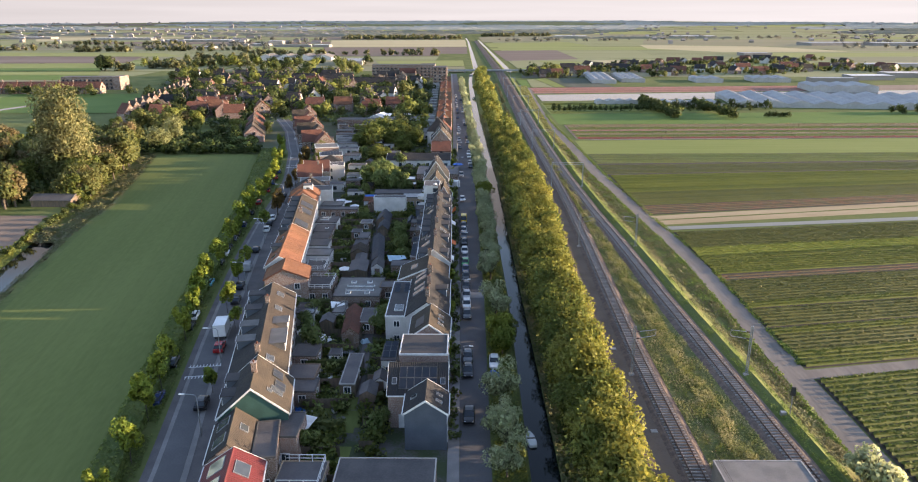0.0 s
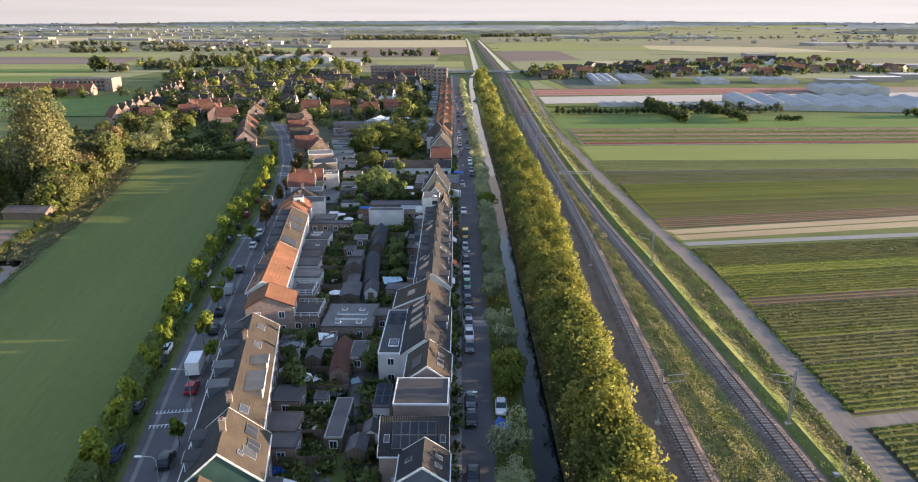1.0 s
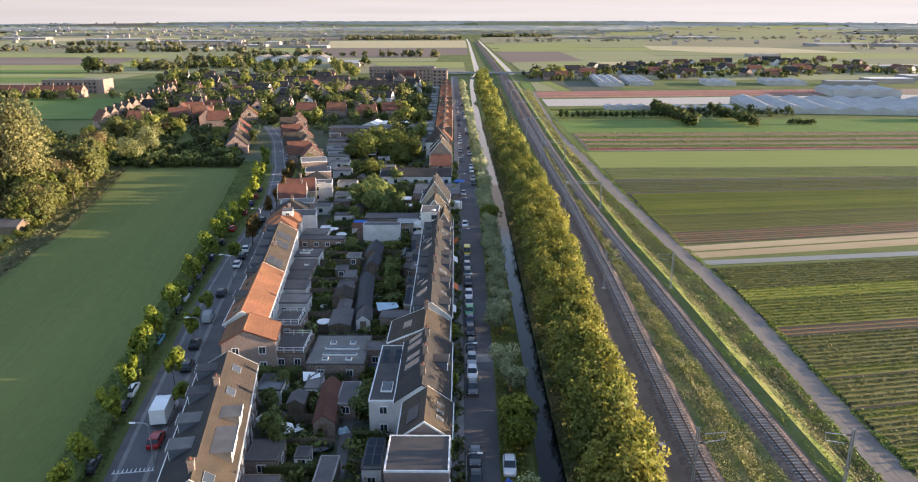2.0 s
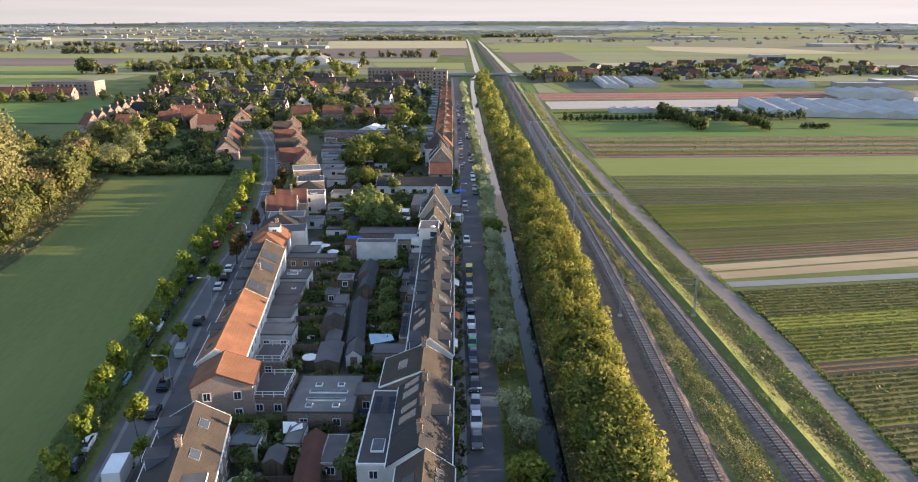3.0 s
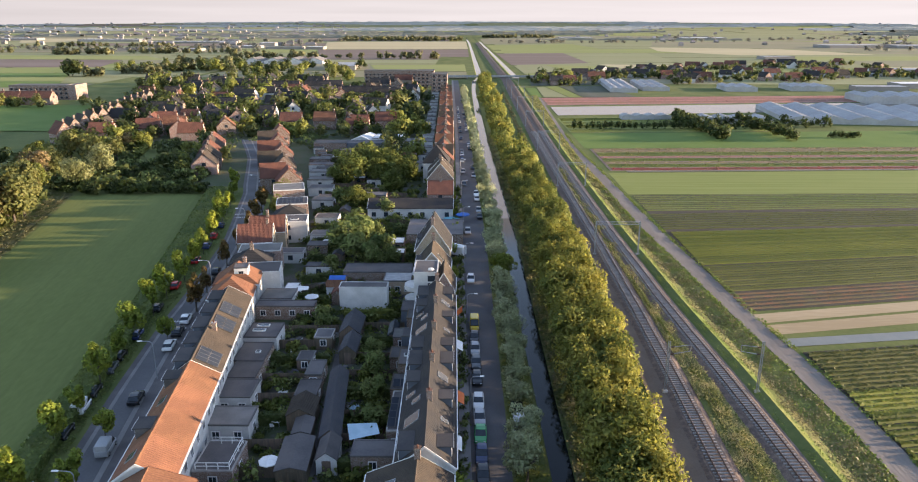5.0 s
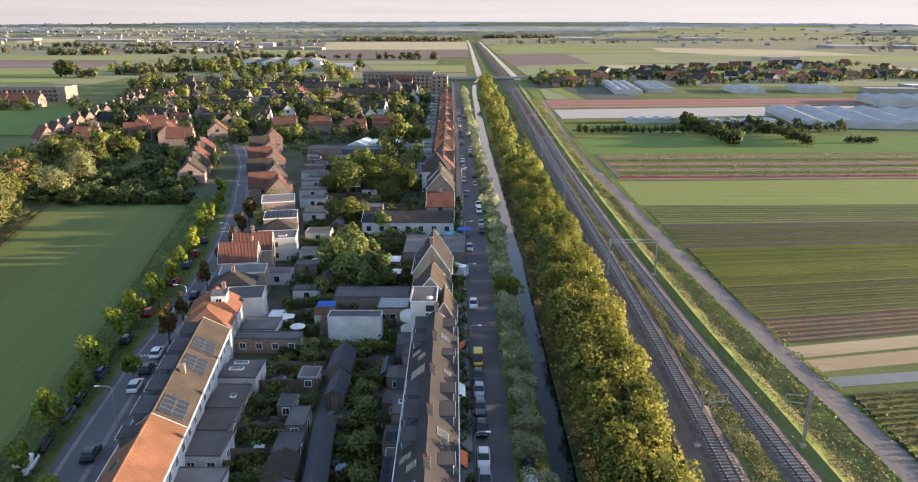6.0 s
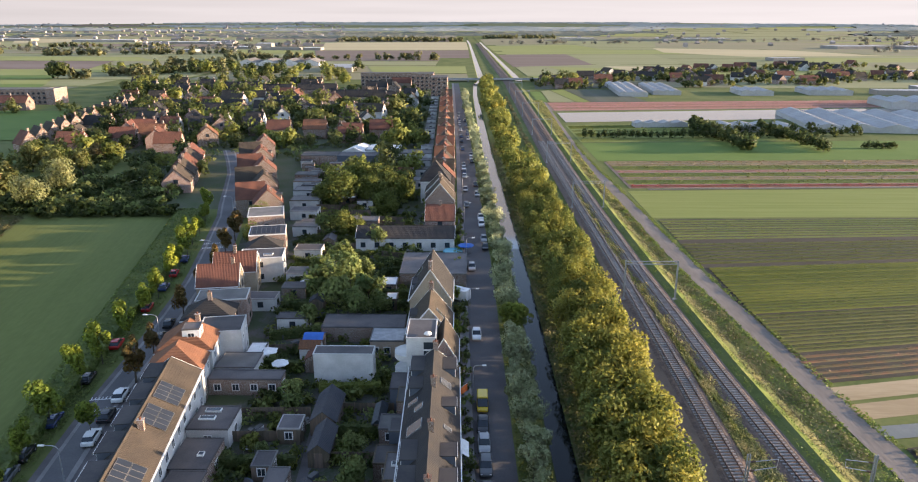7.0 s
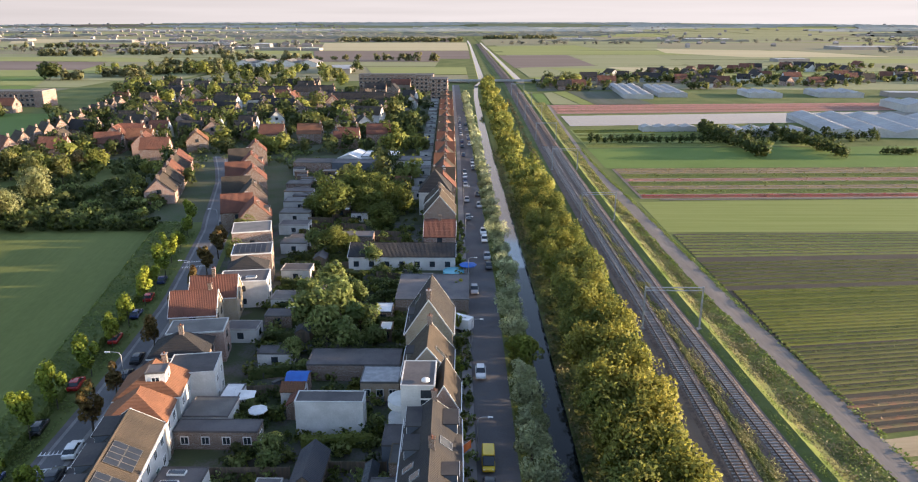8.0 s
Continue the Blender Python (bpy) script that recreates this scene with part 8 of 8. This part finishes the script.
for k, (a, b, mt) in enumerate([(425, 433, CROP2), (440, 450, CROP), (455, 462, CROP2), (466, 476, CROP)]):
    crop("crop_rows", a, b, 0.06, 0.09, 53, 118, 2.0, 0.4, 1.3, mt, "strips of young crops", 0.8, 0.4, seed=20 + k)
crop("crop_rows", 544, 586, 0.10, 0.08, 54, 300, 3.0, 0.4, 1.9, PINKCROP, "strips of pink and faded flowers", 0.8, 0.4, seed=30)


def grassy(name, west, east, y0, y1, n, h, material, label, seed=1, base=0.0, size=0.22):
    """Tufts scattered between two lines x(y), thicker towards the camera's end."""
    n, size = int(n * 1.1), size * 0.95
    r = np.random.RandomState(seed)
    y = y0 + (y1 - y0) * r.random(n) ** 1.5
    f = r.random(n)
    xw = np.interp(y, *zip(*west))
    xe = np.interp(y, *zip(*east))
    lump = np.array([0.5 + noise.noise((a * 0.35, b * 0.22, seed)) for a, b in zip(xw + (xe - xw) * f, y)])
    keep = lump > r.random(n) * 0.75
    y, f, xw, xe, lump = y[keep], f[keep], xw[keep], xe[keep], lump[keep]
    g_ = [base(a) if callable(base) else base for a in y]
    p = np.stack([xw + (xe - xw) * f, y, np.array(g_) + h * r.uniform(0.2, 1.0, len(y)) * np.clip(lump + 0.2, 0.2, 1)], 1)
    nr = np.stack([r.normal(0, 0.45, len(y)), r.normal(0, 0.45, len(y)), np.full(len(y), 0.8)], 1)
    nr /= np.linalg.norm(nr, axis=1)[:, None]
    return cards(name, p, nr, size, material, label, "grass", 0.6, seed)


def off(table, d):
    return [(y, x + d) for y, x in table]


grassy("weeds", off(TRACK_W, 2.2), off(TRACK_E, -2.4), 56, 330, 60000, 0.5, HAY, "dry grass and weeds between the tracks", 1, BED - 0.1, 0.13)
MID = [(y, lerp(TRACK_W, y) * 0.45 + lerp(TRACK_E, y) * 0.55) for y in (-200, 60, 132, 174, 282, 400, 700)]
grassy("weeds", off(MID, -1.5), off(MID, 1.4), 56, 330, 26000, 0.75, HAY, "tall yellow grass between the tracks", 13, BED - 0.05, 0.15)
grassy("weeds", off(TRACK_W, 3.2), off(TRACK_E, -3.4), 56, 330, 26000, 0.5, LEAF, "green weeds between the tracks", 2, BED - 0.1, 0.13)
grassy("grass", off(TRACK_E, 2.6), off(TRACK_E, 5.0), 56, 420, 22000, 0.35, BRIGHTGRASS, "bright grass on the railway bank", 3, BED + 0.1, 0.13)
grassy("weeds", off(TRACK_E, 4.9), off(TRACK_E, 7.2), 56, 360, 17000, 0.8, WEED, "dark withered weeds on the bank", 4, 0.4, 0.16)
grassy("grass", off(PATH_W, -1.2), off(PATH_W, 0.2), 56, 420, 9000, 0.3, BRIGHTGRASS, "grass along the dirt track", 5, 0.1)
grassy("grass", off(PATH_E, -0.4), off(PATH_E, 1.0), 100, 420, 8000, 0.35, BRIGHTGRASS, "grass along the dirt track", 6, 0.05)
grassy("grass", off(STREET_E, 0.2), off(CANAL_W, -0.4), 56, 420, 30000, 0.35, LEAF, "grass on the canal bank", 7, 0.02)
grassy("reeds", off(CANAL_E, -0.3), off(CANAL_E, 2.2), 56, 420, 24000, 1.0, WEED, "reeds and brambles along the canal", 8, 0.0)
grassy("undergrowth", off(TRACK_W, -6.8), off(TRACK_W, -4.2), 56, 420, 20000, 0.9, LEAF, "undergrowth at the edge of the wood", 9, 0.3)
grassy("grass", off(EDGE_E, -0.5), off(ROAD_W, -1.0), 56, 290, 30000, 0.6, HEDGELEAF, "rough grass between meadow and road", 10, 0.02)
grassy("brambles", off(DITCH, -5.5), off(DITCH, 3.4), 166, 292, 15000, 1.0, WEED, "dark brambles filling the overgrown ditch", 14, -0.5, 0.34)
grassy("reeds", off(DITCH, 2.6), off(DITCH, 5.0), 70, 290, 14000, 0.8, WEED, "reeds along the ditch", 11, -0.4)
grassy("reeds", off(DITCH, -7.5), off(DITCH, -3.2), 70, 290, 22000, 1.1, LEAF, "reeds and brambles along the ditch", 12, -0.3)

# added dark growth stands in for the black shade below the wood
grassy("undergrowth", off(CANAL_E, 0.5), off(CANAL_E, 6.5), 56, 330, 15000, 2.2, DARKLEAF, "undergrowth beneath the railside wood, dark for the shade there", 15, 0.0, 0.45)
grassy("weeds", off(TRACK_E, 6.6), off(PATH_W, -0.6), 56, 330, 26000, 0.5, WEED, "rough weeds between bank and dirt track", 16, 0.05, 0.2)
grassy("grass", off(TRACK_E, 6.8), off(PATH_W, -0.3), 56, 380, 20000, 0.4, BRIGHTGRASS, "tufts of grass between bank and dirt track", 17, 0.05, 0.16)
# dark leaves again in place of shade, on the canal's eastern bank
grassy("weeds", off(CANAL_E, -0.3), off(CANAL_E, 1.4), 56, 330, 9000, 0.9, DARKLEAF, "bank growth at the canal, dark for the shade of the wood", 18, -0.3, 0.3)

grassy("weeds", off(TRACK_E, 2.6), off(PATH_W, -0.4), 300, 600, 30000, 0.7, HAY, "withered weeds on the far railway bank", 19, 0.2, 0.3)
grassy("weeds", off(TRACK_W, -7.5), off(TRACK_W, -5.0), 300, 620, 16000, 0.9, WEED, "rough growth along the far edge of the wood", 20, 0.2, 0.35)

# ---- cars and street things ----
def paint(name, col):
    return mat(name, col, tuple(c * 0.9 for c in col), 0.25, 0.6, 6.0, spec=0.7)


PAINTS = {"black": paint("black_paint", (0.012, 0.012, 0.014)), "grey": paint("grey_paint", (0.10, 0.105, 0.11)), "silver": paint("silver_paint", (0.36, 0.37, 0.38)), "white": paint("car_white_paint", (0.72, 0.72, 0.71)),
          "red": paint("red_paint", (0.35, 0.02, 0.02)), "blue": paint("dark_blue_paint", (0.02, 0.035, 0.10)), "green": paint("green_paint", (0.04, 0.30, 0.10)), "turquoise": paint("turquoise_paint", (0.12, 0.38, 0.46)), "yellow": paint("yellow_paint", (0.65, 0.45, 0.03))}
RUBBER, LAMPRED, LAMPWHITE = plain("rubber", (0.02, 0.02, 0.02), 0.9), plain("tail_lamp", (0.35, 0.01, 0.01), 0.2), plain("head_lamp", (0.6, 0.6, 0.6), 0.1)
TYRE = Shape().tube((-0.1, 0, 0), (0.1, 0, 0), 0.31, n=12).mesh("tyre", RUBBER)
RIM = Shape().tube((-0.105, 0, 0), (0.105, 0, 0), 0.18, n=10).mesh("rim", STEEL)
CARS = {}


def hull(stations):
    """A body lofted through rings (y, low, high, half width)."""
    s, rings = Shape(), []
    for y, z0, z1, w in stations:
        c = min(0.14, (z1 - z0) * 0.3)
        rings.append([(-w * 0.94, y, z0), (w * 0.94, y, z0), (w, y, z0 + c), (w, y, z1 - c), (w * 0.88, y, z1), (-w * 0.88, y, z1), (-w, y, z1 - c), (-w, y, z0 + c)])
    n = 8
    pts = [p for r in rings for p in r]
    f = [tuple(range(n))] + [tuple(range(len(pts) - 1, len(pts) - n - 1, -1))]
    for j in range(len(rings) - 1):
        f += [(j * n + i, (j + 1) * n + i, (j + 1) * n + (i + 1) % n, j * n + (i + 1) % n) for i in range(n)]
    return s.solid(pts, f)


def car(x, y, rot, colour, shape="hatch", label=""):
    """A parked car, nose along its own +y."""
    key = (colour, shape)
    if key not in CARS:
        p = PAINTS[colour]
        big = shape == "van"
        lo = hull([(-2.05, .38, .8 if not big else 1.1, .72), (-1.95, .26, .86 if not big else 1.2, .82), (-1.0, .22, .92, .85), (0.9, .22, .90, .85), (1.75, .25, .80, .81), (2.05, .36, .64, .70)]).mesh("body", p)
        if big:
            gl = hull([(-1.96, .9, 1.75, .76), (0.75, .9, 1.78, .78), (1.45, .85, 1.0, .76)]).mesh("glazing", GLASS)
            rf = hull([(-2.0, 1.05, 1.92, .81), (0.1, 1.05, 1.95, .82), (0.55, 1.55, 1.93, .78)]).mesh("roof", p)
        else:
            b = -1.85 if shape == "estate" else -1.6
            gl = hull([(b - 0.1, .84, .95, .74), (b + 0.35, .84, 1.38, .68), (0.15, .84, 1.40, .69), (0.95, .82, .93, .74)]).mesh("glazing", GLASS)
            rf = hull([(b + 0.3, 1.33, 1.42, .62), (-0.6, 1.36, 1.47, .64), (0.18, 1.34, 1.43, .61)]).mesh("roof", p)
        hd = Shape().box(-0.12, 0.12, -0.05, 0.05, -0.07, 0.07).mesh("headlight", LAMPWHITE)
        tl = Shape().box(-0.11, 0.11, -0.05, 0.05, -0.09, 0.09).mesh("tail_light", LAMPRED)
        CARS[key] = (lo, gl, rf, hd, tl)
    lo, gl, rf, hd, tl = CARS[key]
    t = thing("car", pose(x, y, 0.075, 0, 0, rot), label or f"{ {'turquoise': 'bright turquoise', 'blue': 'dark blue'}.get(colour, colour) } parked {'van' if shape == 'van' else 'car'} beside the road", "van" if shape == "van" else "car", "parked cars")
    part("body", lo, None, t)
    part("glazing", gl, None, t)
    part("roof", rf, None, t)
    if y > 190:
        return t
    for sx in (-0.56, 0.56):
        part("headlight", hd, None, t).location = (sx, 1.99, 0.62)
        part("tail_light", tl, None, t).location = (sx, -1.99, 0.72)
    for sx in (-0.76, 0.76):
        for sy in (-1.28, 1.3):
            w = part("wheel", TYRE, None, t)
            w.location = (sx, sy, 0.31)
            part("rim", RIM, None, w)
    return t


q = random.Random(3)
for y, c, s in [(83, "black", "hatch"), (96.5, "black", "hatch"), (101.5, "grey", "hatch"), (119.5, "grey", "hatch"), (124.5, "white", "hatch"), (129.2, "silver", "hatch"), (134.5, "black", "estate"), (140.5, "black", "hatch"), (145.0, "blue", "hatch"), (149.6, "green", "hatch"),
                (153.9, "silver", "hatch"), (158.4, "white", "hatch"), (165.5, "black", "hatch"), (171, "grey", "estate"), (176, "silver", "hatch"), (180.6, "black", "hatch"), (210.5, "white", "hatch"), (247, "silver", "hatch")]:
    car(st(y) + 1.35, y, 180 + q.uniform(-2, 2), c, s)
car(st(186.3) + 1.5, 186.3, 180, "yellow", "van", "yellow and white delivery van parked in the street")
for y in frange(262, 520, 7.0):
    if q.random() < 0.8:
        car((st(y) + 1.2) if q.random() < 0.55 else lerp(STREET_E, y) - 0.9, y, 180, q.choice(("black", "grey", "silver", "white", "blue")), q.choice(("hatch", "estate")))
car(6.3, 99.6, 178, "white", "hatch")
car(6.9, 157, 180, "black", "hatch")
car(6.8, 151, 180, "white", "van")
for x, y, c, s in [(-45.0, 87.5, "blue", "hatch"), (-47.3, 99.2, "black", "hatch"), (-50.0, 113.8, "black", "hatch"), (-50.9, 118.6, "white", "hatch"), (-54.2, 136.4, "turquoise", "hatch"), (-56.2, 149.6, "black", "hatch"), (-57.2, 156.3, "white", "van"), (-57.9, 161, "black", "hatch"), (-58.9, 168.5, "grey", "hatch"),
                   (-59.5, 173, "black", "hatch"), (-60.2, 181.2, "blue", "hatch"), (-61.6, 193.6, "black", "hatch"), (-62.9, 206, "red", "hatch"), (-64.6, 222.5, "red", "hatch"), (-65.8, 233.5, "blue", "hatch"), (-67.0, 242, "red", "hatch"), (-68.4, 252, "blue", "hatch"),
                   (-37.8, 86.2, "black", "hatch"), (-41.4, 105.0, "red", "hatch"), (-45.2, 126.4, "black", "hatch"), (-46.9, 134.6, "black", "hatch"), (-48.6, 146, "silver", "van"), (-50.4, 159, "black", "hatch"), (-52.6, 177, "white", "hatch"), (-53.3, 182.6, "black", "hatch"), (-54.0, 188.4, "white", "hatch"),
                   (-56.4, 208.8, "black", "hatch"), (-57.2, 214.8, "black", "hatch"), (-66.5, 283, "white", "van"), (-70, 297, "black", "hatch"), (-73, 309, "silver", "hatch")]:
    r_ = 8.6 if y < 240 else 12
    car(x, y, r_ + (180 if x > lerp(ROAD_W, y) + 3 else 0) * 0, c, s)


def box_truck(x, y, rot):
    t = thing("truck", pose(x, y, 0.075, 0, 0, rot), "white box truck parked at the roadside", "truck")
    part("cab", hull([(1.2, .4, 1.9, .95), (2.3, .4, 1.95, .95), (2.9, .4, 1.2, .9)]), PAINTS["white"], t)
    part("windscreen", hull([(2.25, 1.25, 1.85, .85), (2.93, 1.18, 1.28, .82)]), GLASS, t)
    part("box", Shape().box(-1.1, 1.1, -3.2, 1.1, 0.75, 2.95, 0.03), PAINTS["white"], t)
    for sx in (-0.85, 0.85):
        for sy in (-2.2, 2.0):
            w = part("wheel", TYRE, None, t)
            w.location, w.scale = (sx, sy, 0.38), (1.3, 1.25, 1.25)
            part("rim", RIM, None, w)


box_truck(-43.0, 111.6, 8.6)


def camper(x, y, rot):
    t = thing("camper", pose(x, y, 0.06, 0, 0, rot), "white motor home parked by the house", "motor home")
    part("body", hull([(-2.9, .5, 2.7, 1.05), (1.2, .5, 2.75, 1.08), (1.9, .5, 2.5, 1.05), (2.9, .45, 1.2, .9)]), PAINTS["white"], t)
    part("windscreen", hull([(1.95, 1.3, 2.1, .95), (2.7, 1.2, 1.3, .85)]), GLASS, t)
    for k in (-1.8, -0.3):
        part("roof_hatch", Shape().box(-0.35, 0.35, k - 0.3, k + 0.3, 2.74, 2.86, 0.04), WHITE, t)
    for sx in (-0.9, 0.9):
        for sy in (-1.6, 1.9):
            w = part("wheel", TYRE, None, t)
            w.location = (sx, sy, 0.33)
            part("rim", RIM, None, w)


camper(-3.6, 228.4, 60)


def street_lamp(x, y, reach, h=6.5):
    t = thing("street_lamp", pose(x, y, 0.05), "slim grey street lamp with a curved arm", "street lamp", "street lamps")
    pole = Shape().tube((0, 0, 0), (0, 0, h - 0.5), 0.09, 0.06)
    pts = [(0, 0, h - 0.5), (reach * 0.15, 0, h - 0.12), (reach * 0.45, 0, h), (reach, 0, h + 0.03)]
    for a, b in zip(pts, pts[1:]):
        pole.tube(a, b, 0.055, 0.05)
    part("pole", pole, STEEL, t)
    part("lamp_head", Shape().box(min(reach, reach * 1.5), max(reach, reach * 1.5), -0.12, 0.12, h - 0.04, h + 0.1, 0.03), WHITE, t)


for y in (78.2, 99.6, 132.5, 166, 205, 247.8, 290):
    street_lamp(lerp(between(0.9), y), y, -1.6)
for y in (94.3, 124, 156, 188, 219.2, 252, 285, 320):
    street_lamp(st(y) + 0.15, y, 1.3, 6.0)


def zebra(y, rot):
    """Painted road hump: two lines of white teeth."""
    cx = lerp(between(0.47), y)
    t = thing("road_marking", pose(cx, y, 0.09, 0, 0, rot), "white painted teeth of a road hump", "road marking", "road markings")
    for row, sgn in ((-1.6, -1), (1.6, 1)):
        s = Shape().box(-2.6, 2.6, row - 0.09, row + 0.09, 0, 0.004)
        part("line", s, WHITE, t)
        for k in range(10):
            a = -2.5 + k * 0.53
            part("tooth", Shape().face([(a, row + sgn * 0.1, 0.003), (a + 0.2, row + sgn * 0.1, 0.003), (a + 0.13, row + sgn * 0.85, 0.003), (a + 0.05, row + sgn * 0.85, 0.003)][::sgn]), WHITE, t)


zebra(96.9, 9)
zebra(186.4, 9)
zebra(264, 14)

# things in the gardens and along the water
t = thing("swimming_pool", pose(-4.8, 257.5, 0), "round turquoise swimming pool above ground", "pool")
part("rim", Shape().tube((0, 0, 0), (0, 0, 1.1), 2.4, n=24), PAINTS["turquoise"], t)
part("cover", Shape().dome((0, 0, 1.104), 2.3, 2.3, 0.25, 20, 3), PAINTS["turquoise"], t, smooth=True)
t = thing("boat", pose(6.7, 93.2, 0.1, 0, 0, 185), "small boat under a blue cover on the bank", "boat")
part("cover", hull([(-2.2, .2, .5, .25), (-1.4, .1, .75, .75), (0.4, .1, .85, .85), (2.1, .15, .6, .7)]), paint("blue_tarpaulin", (0.02, 0.12, 0.42)), t)


t = thing("rowing_boat", pose(10.6, 78.4, -0.6, 0, 0, 6), "small white rowing boat moored in the canal", "boat")
part("hull", hull([(-1.7, .0, .42, .5), (-0.6, -.05, .45, .68), (0.7, -.05, .48, .62), (1.7, .15, .55, .12)]), WHITE, t)
part("thwart", Shape().box(-0.6, 0.6, -0.2, 0.1, 0.46, 0.5), TIMBER, t)


parasol(-24.2, 105.5, WHITE, 1.6)
parasol(-35.2, 233.0, WHITE)
parasol(-32.6, 232.6, WHITE)
t = thing("signal", pose(47.9, 82.7, 0.6), "railway signal on a grey post", "signal")
part("post", Shape().tube((0, 0, 0), (0, 0, 3.6), 0.08), STEEL, t)
part("head", Shape().box(-0.3, 0.3, -0.15, 0.15, 3.6, 4.9, 0.04), RUBBER, t)
part("cabinet", Shape().box(-1.4, -0.6, -0.3, 0.3, 0, 1.0, 0.03), STEEL, t)
flat_house(37.0, 62.0, 0, 10.6, 5.6, 3.0, CONCRETE, GRAVELROOF, "low railway equipment hut with a pale flat roof", name="hut", category="hut", south=0, east=0, base=BED - 0.1, rim=CONCRETE)
for x, y in ((30.0 - 1.9, 78.5), (29.2 - 1.7, 104)):
    t = thing("cable_box", pose(x - 0.6, y, BED - 0.1), "small pale cable cover beside the rails", "cable box", "cable boxes")
    part("lid", Shape().box(-0.5, 0.5, -0.4, 0.4, 0, 0.25, 0.05), CONCRETE, t)
plant("bush", 51.4, 67.6, 1.25, group="track bushes")

# canal bridge and crossing road in the distance
t = thing("bridge", pose(0, 756, 0), "low concrete road bridge over canal and railway", "bridge")
part("deck", Shape().box(-40, 110, 0, 8, 1.6, 2.1), CONCRETE, t)
for yy in (0.1, 7.7):
    part("parapet", Shape().box(-40, 110, yy, yy + 0.25, 2.1, 3.0), STEEL, t)
for xx in (-18, 0, 20, 40, 62):
    part("pier", Shape().box(xx - 0.6, xx + 0.6, 1, 7, -0.6, 1.6), CONCRETE, t)
